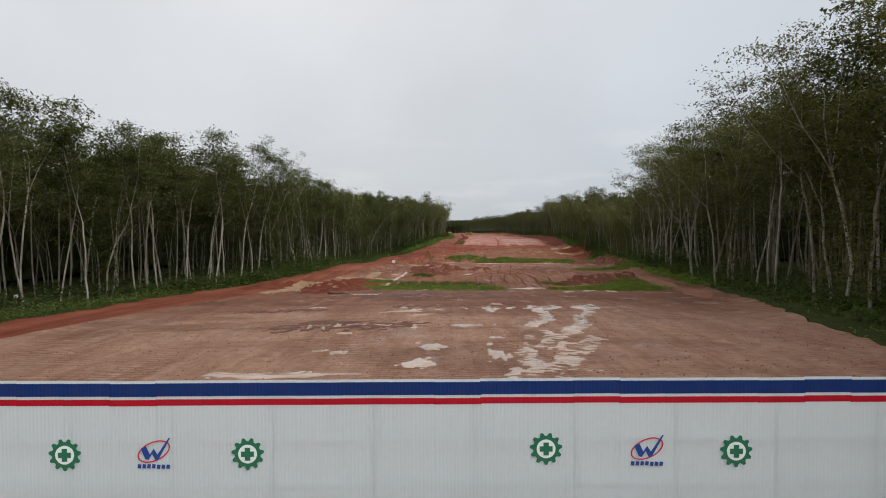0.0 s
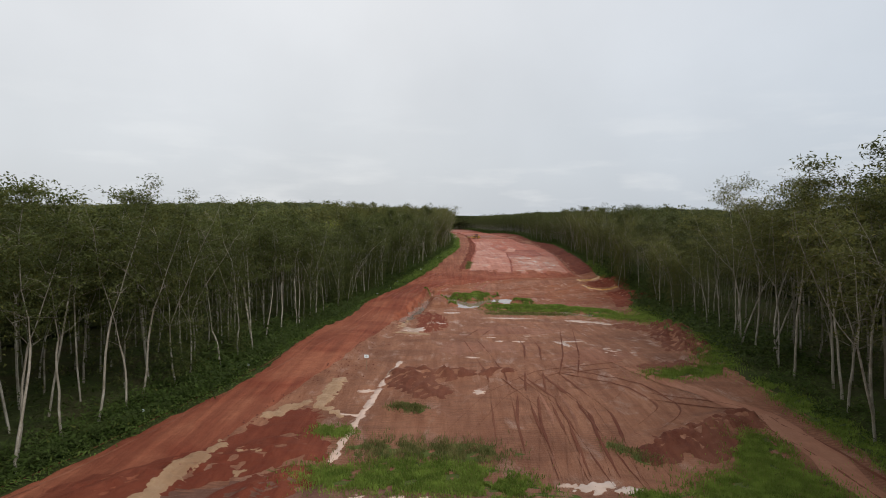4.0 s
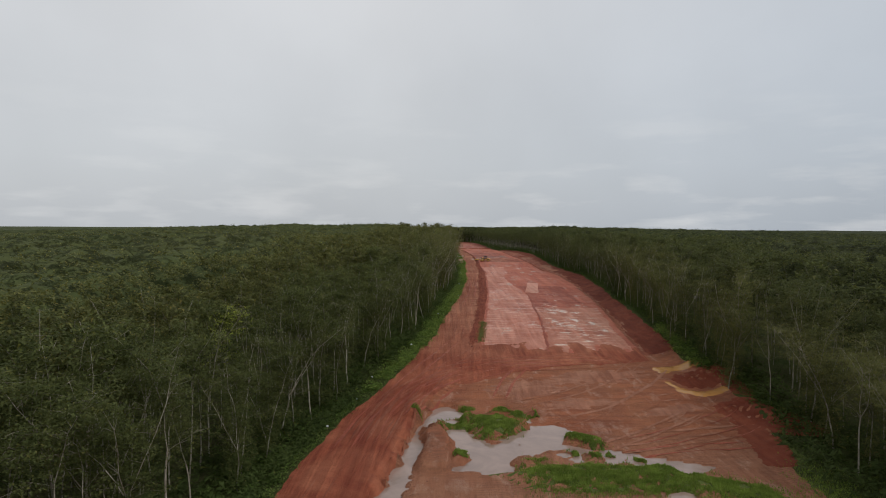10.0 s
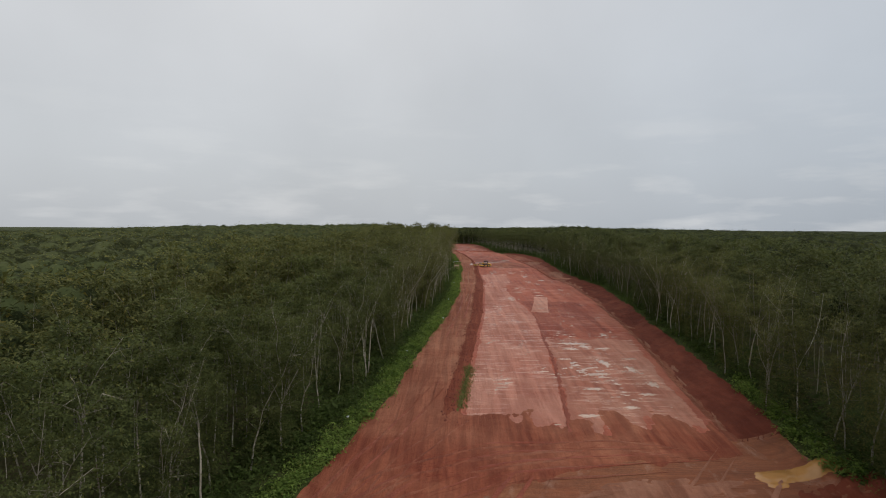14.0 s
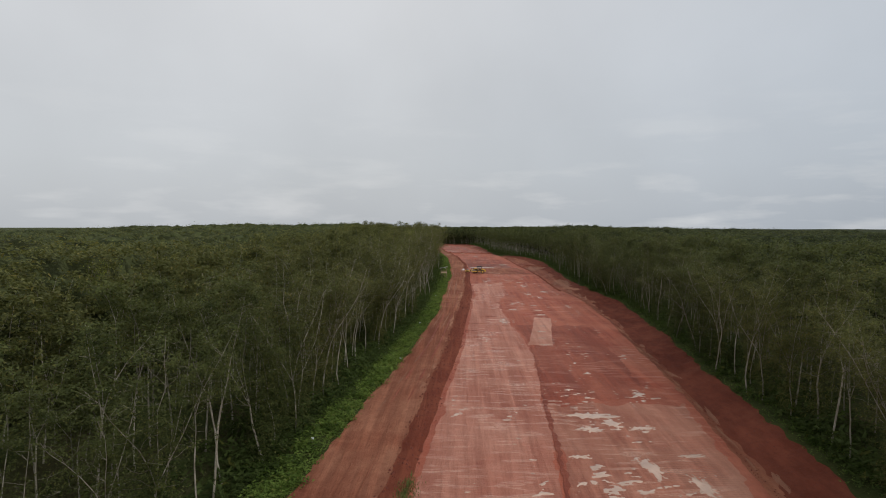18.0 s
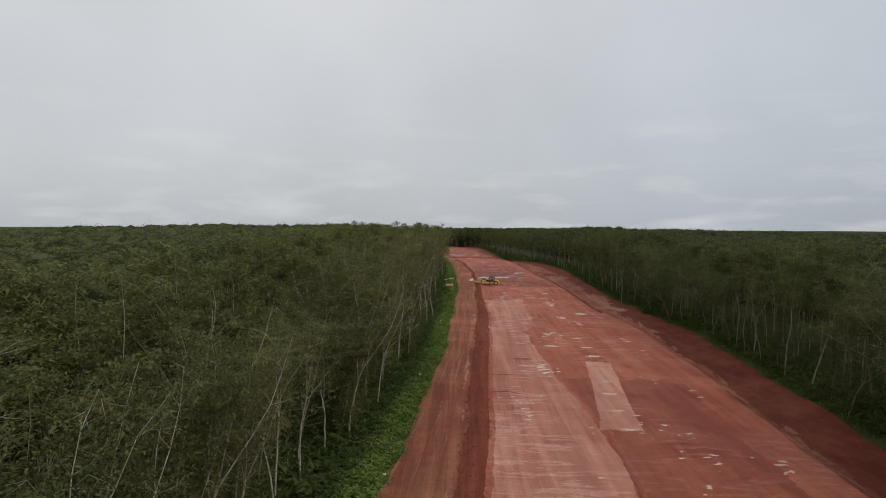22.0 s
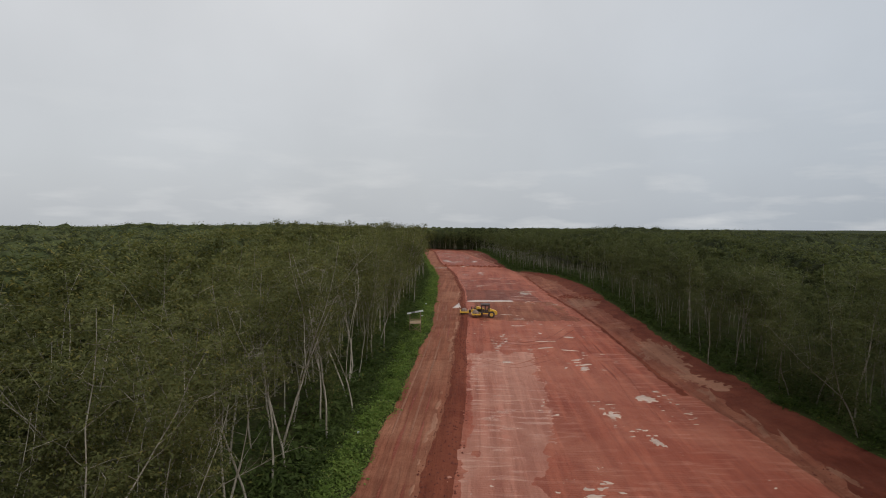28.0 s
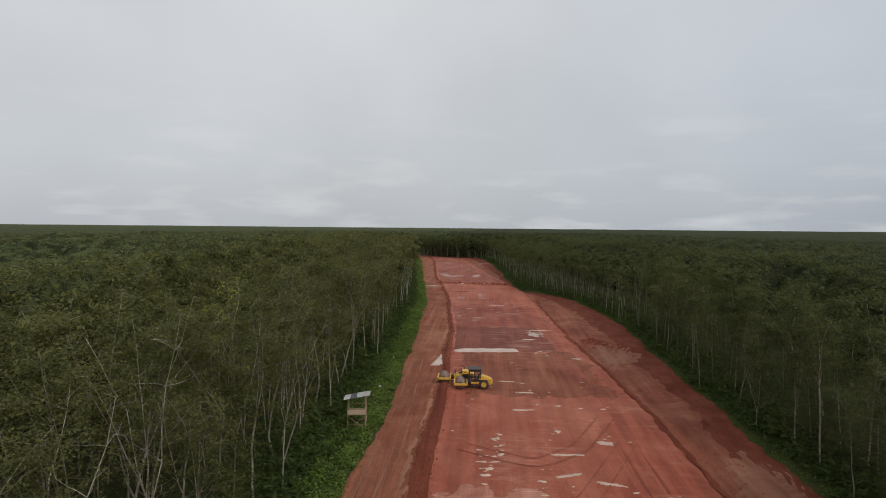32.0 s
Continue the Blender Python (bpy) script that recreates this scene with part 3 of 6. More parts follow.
# wet hollows: a ditch beside the haul road, pools in the low ground, ochre ponds by the slope
HOLLOWS = [(-7.1, 133.0, -4.5, 151.7, 1.3, 2.0), (-4.4, 151.7, -3.3, 163.6, 1.35, 1.3), (-3.3, 163.6, -0.3, 174.2, 1.6, 1.1), (0.5, 173.7, 2.5, 165.6, 2.25, 1.0), (2.5, 164.6, 5.1, 156.6, 2.86, 0.8), (6.1, 155.6, 13.8, 164.6, 4.09, 0.75), (8.1, 173.3, 12.2, 170.2, 1.33, 1.0), (13.3, 159.1, 21.4, 157.1, 2.25, 0.75), (21.4, 157.1, 29.6, 153.6, 1.74, 0.75), (3.5, 153.6, 8.1, 153.1, 1.63, 0.7), (24.8, 146.4, 29.2, 143.2, 1.35, 0.6)]
MOUNDS = [(2.2, 167.0, 9.2, 166.0, 3.4, 1.0), (5.5, 163, 8.8, 164.8, 2.2, 0.9), (7.8, 170.9, 12.8, 170.5, 1.43, 0.9), (-1.0, 164.1, -0.4, 152.6, 2.04, 1.1), (9.0, 153.6, 11.8, 154.6, 1.53, 0.9), (12.4, 157.4, 14.5, 158.6, 1.02, 0.85), (16.8, 162.6, 19.3, 160.0, 1.94, 0.7), (9.7, 151.0, 24.5, 151.5, 2.46, 0.6), (24.5, 151.5, 33.0, 146.4, 2.46, 0.5), (2.2, 155.0, 2.5, 156.8, 0.92, 0.8), (15.9, 157.6, 16.5, 157.5, 0.92, 0.8), (18.0, 156.2, 18.6, 156.1, 0.92, 0.8), (20.3, 157.5, 20.8, 157.2, 0.92, 0.8), (-3.8, 168.2, -3.4, 168.7, 0.82, 1.0), (9.8, 160.1, 10.1, 159.8, 0.51, 0.75), (23.3, 156.0, 23.7, 155.9, 0.72, 0.7)]
SPOIL = [(18.6, 76.8, 27.6, 82.4, 2.8, 0.9), (33.5, 108, 36.4, 122.9, 4.5, 1.3), (36.4, 122.9, 32, 129, 3.5, 0.9), (-21, 66.5, -11.5, 74.7, 3.0, 0.6), (-14, 63.5, -9.5, 70, 2.4, 0.5), (-3.4, 94.6, 1.3, 93.8, 2.6, 1.0), (1.3, 93.8, 8, 96.3, 1.4, 0.6), (-3.2, 92, -0.4, 88.8, 2.8, 0.8), (-4, 83.6, -0.4, 82, 2.2, 0.6), (-1.2, 126, -1.8, 144, 3.0, 0.5), (44, 452, 50, 442, 3.0, 0.8), (42.1, 185.8, 46.6, 186.4, 3.65, 0.7), (43.9, 173.7, 48.0, 165.6, 4.08, 0.7), (4.5, 558, 31, 555, 2.2, 0.8)]


def step(v, a, b):
    k = np.clip((v - a) / (b - a), 0, 1)
    return k * k * (3 - 2 * k)


def smooth_land(x, y):
    x, y = np.asarray(x, float), np.asarray(y, float)
    z = level(y) + 0 * x
    lf, hr, toe = LEFT(y), HAUL_R(y), TOE(y)
    # haul road on its low bank
    z = z + HAUL_LIFT(y) * step(x, lf - 4, lf) * (1 - step(x, hr - 0.4, hr + 1.8))
    # ridge of spoil beside the platform, ditch and bank on the far side
    on = step(y, 193, 205)
    pl, pr = PLAT_L(y), PLAT_R(y)
    z = z + on * 0.35 * np.clip(1 - np.abs(x - (hr + pl) / 2) / np.maximum(0.5 * (pl - hr) + 0.5, 0.6), 0, 1)
    z = z - on * 0.45 * np.clip(1 - np.abs(x - pr - 1.2) / 1.6, 0, 1)
    z = z + BANK_R(y) * step(x, np.where(y > 196, pr + 2, toe - 3), toe + 2)
    wx, wy = x + 1.0 * rough(x, y, 4.5, 3, 2), y + 1.3 * rough(x, y, 5.0, 3, 8)
    down, up = 0.0, 0.0
    for h in HOLLOWS:
        down = np.maximum(down, h[5] * np.minimum(1, 1.9 * capsule(wx, wy, *h[:5])))
    for h in MOUNDS:
        up = np.maximum(up, h[5] * np.minimum(1, 1.7 * capsule(wx, wy, *h[:5])))
    z = z - down + up
    # the plantation floor sinks slowly away from the road
    off = np.maximum(lf - x, x - toe)
    z = z - 7.0 * step(off, 60, 420) * (1 - step(y, 700, 1400))
    return z


def land(x, y):
    """Height of the ground, with ruts and spoil heaps."""
    x, y = np.asarray(x, float), np.asarray(y, float)
    z = smooth_land(x, y)
    for h in SPOIL:
        z = z + h[5] * capsule(x, y, *h[:5]) * (0.75 + 0.5 * rough(x, y, 2.2, 3))
    inner = step(x, LEFT(y), LEFT(y) + 1) * (1 - step(x, TOE(y) - 1, TOE(y)))
    field = inner * (1 - step(y, 191, 201)) * step(x, HAUL_R(y) - 0.5, HAUL_R(y) + 2)
    z = z + 0.035 * rough(x, y, 6, 3) + field * 0.06 * rough(x, y, 3.1, 3, 5)
    z = z + 0.10 * (1 - inner) * rough(x, y, 5, 3, 9)
    return z


def sheet(name, cols, y0, y1, dy, mat, label="", kind="structure", left=None, right=None, raise_by=0.0, height=land, smooth=True, category=""):
    """A strip of ground between two gliding edges."""
    ys = np.arange(y0, y1 + dy * 0.5, dy)
    ks = np.linspace(0, 1, cols + 1)
    a, b = left(ys)[:, None], right(ys)[:, None]
    x = a + (b - a) * ks[None, :]
    y = np.repeat(ys[:, None], cols + 1, 1)
    z = height(x, y) + raise_by
    return grid_object(name, x, y, z, mat, label, kind, smooth, category)


def quads_object(name, verts, quads, mats, index=None, smooth=False):
    """Four corners a face, or three and a -1."""
    me = bpy.data.meshes.new(name)
    verts, quads = np.asarray(verts, np.float32), np.asarray(quads, np.int32)
    me.vertices.add(len(verts))
    me.vertices.foreach_set("co", verts.ravel())
    sides = 3 + (quads[:, 3] >= 0)
    loops = quads.ravel()[quads.ravel() >= 0]
    me.loops.add(len(loops))
    me.loops.foreach_set("vertex_index", loops)
    me.polygons.add(len(quads))
    me.polygons.foreach_set("loop_start", (np.cumsum(sides) - sides).astype(np.int32))
    for m in mats:
        me.materials.append(m)
    if index is not None:
        me.polygons.foreach_set("material_index", np.asarray(index, np.int32))
    me.polygons.foreach_set("use_smooth", np.full(len(quads), smooth))
    me.update(calc_edges=True)
    me.validate()
    return new(name, me)


def grid_object(name, x, y, z, mat, label="", kind="structure", smooth=True, category=""):
    r, c = x.shape
    i = np.arange(r * c).reshape(r, c)
    q = np.stack([i[:-1, :-1], i[:-1, 1:], i[1:, 1:], i[1:, :-1]], -1).reshape(-1, 4)
    ob = quads_object(name, np.stack([x, y, z], -1).reshape(-1, 3), q, [mat], smooth=smooth)
    return tagged(ob, label, category, kind=kind)


# the whole ground, out to the horizon, just under the worked strips
gx = np.concatenate([-np.geomspace(90, 4500, 40)[::-1], np.linspace(-84, 110, 66), np.geomspace(116, 4500, 40)])
gy = np.concatenate([np.linspace(-700, -70, 12), np.linspace(-60, 760, 200), np.geomspace(775, 4800, 40)])
X, Y = np.meshgrid(gx, gy)
Z = smooth_land(X, Y) - 0.12 - 3.0 * ((X > LEFT(Y) - 2) & (X < TOE(Y) + 2) & (Y < 758))
grid_object("ground", X, Y, Z, M_LITTER, "weedy plantation ground under the rubber trees", category="ground")

sheet("haul_road", 14, -60, 757, 0.7, M_HAUL, "wet rutted red earth haul road beside the plantation", left=LEFT, right=HAUL_R, category="road")
sheet("mud_field", 64, -60, 198, 0.7, M_MUD, "trampled wet brown mud with wheel ruts", left=HAUL_R, right=TOE, category="ground")
sheet("spoil_ridge", 6, 197.5, 757, 0.7, M_BERM, "dark red ridge of loose spoil beside the platform", left=HAUL_R, right=PLAT_L, category="ground")
sheet("road_platform", 40, 197.5, 757, 0.9, M_PLAT, "rolled wet red earth platform of the new road", left=PLAT_L, right=PLAT_R, category="road")
BENCH_SHARE = along([(180, 0.22), (330, 0.22), (380, 0.5), (400, 0.62), (500, 0.55), (800, 0.5)])
BENCH = lambda y: PLAT_R(y) + (BENCH_SHARE(y) + 0.04 * np.sin(y * 0.17) + 0.03 * np.sin(y * 0.61 + 2 * np.sin(y * 0.23)) + 0.02 * np.sin(y * 2.0 + 3 * np.sin(y * 0.31))) * (TOE(y) - PLAT_R(y))
sheet("side_bench", 8, 197.5, 757, 0.8, M_BENCH, "pale eroded ditch and bench below the cut slope", left=PLAT_R, right=BENCH, category="ground")
sheet("cut_slope", 8, 197.5, 757, 0.8, M_SLOPE, "raw dark red cut slope under the trees", left=BENCH, right=TOE, category="ground")
sheet("verge_left", 10, -60, 757, 1.0, M_TURF, "weedy green verge between haul road and trees", left=lambda y: TREES_L(y) - 3, right=LEFT, category="verge")
sheet("verge_right", 8, -60, 757, 1.0, M_TURF, "weedy verge between the earthworks and the trees", left=TOE, right=lambda y: np.maximum(TREES_R(y), TOE(y)) + 3, category="verge")
TRACK = along([(-20, 10), (40, 21), (50, 24.6), (60, 27.7), (71, 29), (79.4, 30.2), (85.3, 29.6), (91.2, 25.6), (96.4, 22.6), (104, 20)])
sheet("dirt_track", 6, 50, 101, 0.8, M_TRACK, "narrow brown dirt track skirting the mud", left=lambda y: TRACK(y) - (1.2 + 0.25 * np.sin(y * 0.9)) * np.clip(np.minimum((101 - y) / 9, (y - 48) / 8), 0.08, 1), right=lambda y: TRACK(y) + (1.3 + 0.25 * np.sin(y * 0.7)) * np.clip(np.minimum((101 - y) / 9, (y - 48) / 8), 0.08, 1), raise_by=0.05, category="track")
# layers of fill spread on the platform
RIDGE = along([(190, 19.4), (200, 20.2), (225, 22.6), (241, 23.5), (260, 25.0), (278, 25.9), (300, 24.4), (330, 24.0), (450, 24.3)], 3.0, 0.12)
sheet("lane_ridge", 4, 199, 277, 0.5, M_LIFT, "low dark ridge between two lanes of fill", left=lambda y: RIDGE(y) - 0.25 + 0.08 * np.sin(y * 2.3), right=lambda y: RIDGE(y) + 0.2 + 0.14 * np.sin(y * 0.9) + 0.12 * np.sin(y * 2.9), raise_by=0.07, category="fill")

WINDROW = along([(360, 45.2), (391, 45.6), (411, 44.3), (441, 42.0), (455, 40.4), (491, 39.4), (515, 38.6)], 4.0, 0.3)
def jag(y, size, skip):
    """Uneven edge along the road."""
    return rough(np.asarray(y, float), 31.7 * skip + 0 * np.asarray(y, float), size, 4, skip)


sheet("spoil_windrow", 6, 362, 514, 0.5, M_BERM, "low dark windrow of loose spoil at the platform's edge", left=lambda y: WINDROW(y) - 0.5 + 0.4 * jag(y, 7, 2), right=lambda y: WINDROW(y) + 0.5 + 0.4 * jag(y, 6, 9),
      height=lambda x, y: land(x, y) + 0.03 + 0.16 * np.clip(0.6 + 0.9 * rough(x, y, 3, 3), -0.3, 2) * np.clip(1 - np.abs(x - WINDROW(y)) / 0.9, -0.1, 1), category="fill")

# standing water in the low ground
water = new("wetland_water", bpy.data.meshes.new("wetland_water"))
water.data.from_pydata([(-9, 127, -1.27), (38, 127, -1.27), (38, 177, -1.27), (-9, 177, -1.27)], [], [(0, 1, 2, 3)])
water.data.materials.append(M_WATER)
tagged(water, "shallow muddy water standing in the low ground", "water", kind="structure")


def blot(name, x, y, rx, ry, turn, mat, seed, lift, ragged=0.55, grit=None, n=44, rings=9):
    """A thin ragged sheet that sinks into the ground at its uneven rim."""
    r = np.random.RandomState(seed)
    a = np.linspace(0, 2 * math.pi, n, endpoint=False)
    k = 1 + sum(r.uniform(0.06, 0.22) / (1 + 0.25 * f) * np.sin(f * a + r.uniform(0, 6.28)) for f in range(2, 10))
    rho = np.linspace(0.03, 1.3, rings)[:, None] * np.ones(n)[None]
    px, py = rx * rho * np.maximum(k, 0.4) * np.cos(a), ry * rho * np.maximum(k, 0.4) * np.sin(a)
    c, s = math.cos(turn), math.sin(turn)
    wx, wy = x + c * px - s * py, y + s * px + c * py
    size = grit or max(0.5, 1.1 * min(rx, ry))
    f = 1 - rho + ragged * rough(wx + 31.7 * seed, wy, size, 3, seed % 20)
    f[-1] = -1
    wz = land(wx, wy) + np.clip(lift * 4 * f, -0.14, lift)
    i = np.arange(rings * n).reshape(rings, n)
    j = np.roll(i, -1, 1)
    q = np.stack([i[:-1], i[1:], j[1:], j[:-1]], -1).reshape(-1, 4)
    return quads_object(name, np.stack([wx, wy, wz], -1).reshape(-1, 3), q, [mat], smooth=True)


def puddle(x, y, rx, ry, turn, mat, label, seed, lift=0.035, jag=1.0):
    """Shallow water with a broken edge."""
    ob = blot("puddle", x, y, rx * 1.1, ry * 1.1, turn, mat, seed, lift, 0.6)
    return tagged(ob, label, "puddle", "puddles on the earthworks", "structure")


def film(name, x0, x1, y0, y1, cell, wet, mat, label, lift=0.05, category="puddle"):
    """Broken water over a stretch of ground: wet(x, y) > 0 where it stands."""
    gx_, gy_ = np.arange(x0, x1, cell[0]), np.arange(y0, y1, cell[1])
    x, y = np.meshgrid(gx_, gy_)
    f = wet(x, y)
    z = land(x, y) + np.clip(f * 0.35, -0.14, lift)
    i = np.arange(x.size).reshape(x.shape)
    q = np.stack([i[:-1, :-1], i[:-1, 1:], i[1:, 1:], i[1:, :-1]], -1)
    top = np.maximum(np.maximum(f[:-1, :-1], f[1:, 1:]), np.maximum(f[:-1, 1:], f[1:, :-1]))
    q = q[top > -0.05].reshape(-1, 4)
    used_, back = np.unique(q, return_inverse=True)
    v = np.stack([x, y, z], -1).reshape(-1, 3)[used_]
    return tagged(quads_object(name, v, back.reshape(-1, 4), [mat], smooth=True), label, category, kind="stuff")


def blobs(shapes, ragged=0.25, size=2.2, skip=0):
    """Ground within the given reach of some lines, with an uneven rim."""
    def wet(x, y):
        f = -9.0
        for x0, y0, x1, y1, r in shapes:
            dx, dy = x1 - x0, y1 - y0
            k = np.clip(((x - x0) * dx + (y - y0) * dy) / (dx * dx + dy * dy + 1e-9), 0, 1)
            f = np.maximum(f, r - np.hypot(x - x0 - k * dx, y - y0 - k * dy))
        return 0.6 * f + ragged * rough(x, y, size, 4, skip)
    return wet


def blob_film(name, shapes, mat, label, category, lift=0.05, cell=0.28, ragged=0.25, size=2.2, skip=0):
    xs, ys = [v for q in shapes for v in (q[0], q[2])], [v for q in shapes for v in (q[1], q[3])]
    m = max(q[4] for q in shapes) + 1.5
    ob = film(name, min(xs) - m, max(xs) + m, min(ys) - m, max(ys) + m, (cell, cell), blobs(shapes, ragged, size, skip), mat, label, lift, category)
    ob["kind"] = "structure"
    return ob


def spread(y0, y1, mat, label, left, right, lift, torn=1.0):
    """A spread layer of fill with ragged borders."""
    def inside(x, y):
        return 0.5 * np.minimum(np.minimum(x - left(y), right(y) - x), np.minimum(y - y0 + (5.0 if y0 < 200 else 1.5) * rough(x, 0.15 * y, 6, 3, int(y1) % 20), y1 - y + 1.2 * rough(x, 0.15 * y, 5, 3, int(y0) % 20))) + torn * (0.22 * rough(x * 0.7, y * 0.3, 3.0, 4, int(y0) % 20) + 0.1 * rough(x * 0.4, y, 1.2, 3, int(y1) % 20))
    yy = np.linspace(y0, y1, 30)
    ob = film("fill_layer", float(left(yy).min()) - 1, float(right(yy).max()) + 1, y0 - 1, y1 + 1, (0.4, 0.5), inside, mat, label, lift, "fill")
    ob["kind"] = "structure"
    return ob


spread(247, 301, M_LIFT, "dark red spread fill layer on the platform", lambda y: RIDGE(y) + 0.4, lambda y: PLAT_R(y) - 4.8, 0.03)
spread(199, 245, M_GREYLIFT, "pale wet fill layer with standing water", lambda y: RIDGE(y) + 0.2, lambda y: PLAT_R(y) - 1.2, 0.03)
spread(279.5, 312, M_STRIP, "grey silty strip of fill on the platform", lambda y: 25.4 + (y - 280) * 0.165, lambda y: 30.3 + (y - 280) * 0.135, 0.05, 0.25)
spread(199, 336, M_LANE, "pale wet rolled lane of the platform", lambda y: PLAT_L(y) + 0.5 + 0.12 * np.sin(y * 0.5), lambda y: RIDGE(y) - 0.3 + 0.35 * np.sin(y * 0.09) * (y > 280), 0.02)
spread(335, 386, M_LANE, "pale wet rolled lane of the platform", lambda y: PLAT_L(y) + 0.5 + 0.12 * np.sin(y * 0.5), lambda y: RIDGE(y) + np.interp(y, [335, 355, 386], [-0.3, 2.5, 3.5]), 0.025, 3.0)
spread(441, 466, M_DEEP, "dark red loose fill layer on the platform", lambda y: PLAT_L(y) + 0.5, lambda y: PLAT_R(y) - 6, 0.05)
spread(466, 497, M_LIFT, "red fill layer on the platform", lambda y: PLAT_L(y) + 0.5, lambda y: PLAT_R(y) - 5, 0.04)
spread(414, 441, M_BENCH, "brown trafficked earth round the rollers", lambda y: PLAT_L(y) + 2.5, lambda y: PLAT_R(y) - 2.5, 0.03, 3.0)
spread(561, 722, M_LIFT, "red fill at the far end of the platform", lambda y: PLAT_L(y) + 0.6, lambda y: PLAT_R(y) - 1.5, 0.05)


# fresh red earth swept from the haul road up on to the platform
def ramp(x, y):
    low = np.interp(x, [-6, -4.2, -0.6, 6.8, 15.7, 22.3, 36, 44], [174, 176, 180.6, 184.8, 189.4, 191.1, 193, 194])
    return np.minimum(0.22 * (y - low), 0.12 * (203.5 - y + 6.0 * rough(x, 0.2 * y, 7, 4, 7))) + 0.34 * rough(x, y, 7, 5, 4) - 0.05


ob = film("ramp_earth", -5, 38, 174, 206, (0.35, 0.35), ramp, M_HAUL, "fresh red earth swept up on to the platform", 0.06, "earth")
ob["kind"] = "structure"
blob_film("earth_patch", [(41.3, 184.6, 46.5, 185.2, 2.8), (44, 173, 47, 165, 3.6), (46, 190, 47, 178, 1.5), (43.0, 171, 39.5, 155, 1.8)], M_BERM, "dark red bank above the ochre ponds", "earth", 0.06, 0.3, 0.3)
blob_film("ochre_pond", [(37.8, 189.6, 45.2, 190.6, 1.15), (37.6, 188.2, 38.8, 188.4, 0.5)], M_OCHRE, "ochre muddy pond below the slope", "pond", 0.15, 0.16, 0.06, 1.5)
blob_film("ochre_pond", [(37.3, 184, 38.4, 181, 0.45), (38.4, 181, 41, 179.6, 0.95), (41, 179.6, 45, 180.6, 0.9)], M_OCHRE, "ochre muddy pond below the slope", "pond", 0.15, 0.16, 0.06, 1.5)
# heaps of churned spoil in the near field
SPOIL_LABEL = "low heap of churned red-brown spoil"
blob_film("earth_patch", [(-3.4, 94.6, 1.3, 93.8, 1.9), (1.3, 93.8, 8, 96.3, 0.9), (-3.2, 92, -0.4, 88.8, 2.2)], M_SPOIL, SPOIL_LABEL, "earth", 0.06, 0.25, 0.45)
blob_film("earth_patch", [(-21, 66.5, -11.5, 74.7, 2.6), (-14, 63.5, -9.5, 70, 2.2), (-10.5, 80, -8.6, 74, 1.1), (-14.5, 75, -11.6, 82, 1.7)], M_BERM, "dark churned spoil beside the haul road", "earth", 0.06, 0.25, 0.5)
blob_film("earth_patch", [(-6.5, 57.8, -1.5, 62.2, 2.6), (-1.5, 62.4, 7, 61.5, 1.6), (-11, 56, -6, 58, 1.4), (-5, 53.4, 6, 55.2, 2.0)], M_RUT, "dark wet hollow in the mud", "earth", 0.04, 0.2, 1.1, 2.4, 4)
blob_film("earth_patch", [(-8.6, 31.6, -2.0, 33.2, 0.9), (-13, 41, -9, 42.4, 0.6), (-3, 44.5, 5, 46.5, 0.5)], M_RUT, "dark wet hollow in the mud", "earth", 0.03, 0.14, 1.2, 1.3, 6)
blob_film("earth_patch", [(33.5, 108, 36.4, 122.9, 3.2), (36.4, 122.9, 32, 129, 2.8), (25, 99, 30, 101, 1.2)], M_SPOIL, "heap of dark red spoil beside the track", "earth", 0.06, 0.3, 0.4)
blob_film("earth_patch", [(17.0, 74.6, 27.4, 81.4, 1.5), (21, 74.6, 25, 78, 1.2)], M_SPOIL, SPOIL_LABEL, "earth", 0.08, 0.2, 0.25)
blob_film("earth_patch", [(4.5, 558, 31, 555, 1.5), (6, 534, 16, 532, 0.8)], M_BERM, "dark red ridge across the platform", "earth", 0.06, 0.4, 0.4)
blob_film("earth_patch", [(44, 452, 50.5, 441.5, 1.7)], M_BERM, "heap of dark red spoil", "earth", 0.06, 0.3, 0.4)
# runnels and silt beside the haul road
blob_film("ditch_water", [(-4.4, 100.1, -5.3, 93.5, 0.24), (-5.3, 93.5, -5.9, 86.9, 0.3), (-5.9, 86.9, -6.4, 81.6, 0.34), (-6.4, 81.6, -6.9, 77.2, 0.27), (-6.9, 77.2, -7.2, 73, 0.26), (-8.3, 82.4, -6.5, 82.2, 0.2)], M_PALEWATER, "thin pale runnel of rain water", "water", 0.10, 0.12, 0.09, 1.6)
blob_film("silt_wash", [(-10.3, 92.6, -10.6, 84.6, 0.75), (-10.4, 84.6, -8.3, 82.3, 0.4), (-14.2, 81.2, -12, 85.6, 0.6)], M_TAN, "tan silt washed over the mud", "silt", 0.10, 0.15, 0.28, 1.6, 3)
blob_film("silt_wash", [(-17.3, 66.0, -16.4, 72.5, 0.95), (-16.4, 72.5, -15.8, 75.2, 0.5), (-15.9, 74.6, -12.8, 73.7, 0.35), (-13.2, 70.4, -12.4, 71.2, 0.4), (-18.8, 60, -17.3, 66, 0.6)], M_TAN, "tan silt washed over the mud", "silt", 0.13, 0.14, 0.22, 1.6, 5)
blob_film("silt_wash", [(-6.6, 126, -6.0, 137, 0.4), (-6.2, 121.5, -2.4, 119.8, 0.8)], M_TAN, "tan silt along the ditch", "silt", 0.05, 0.18, 0.35, 2.0, 7)


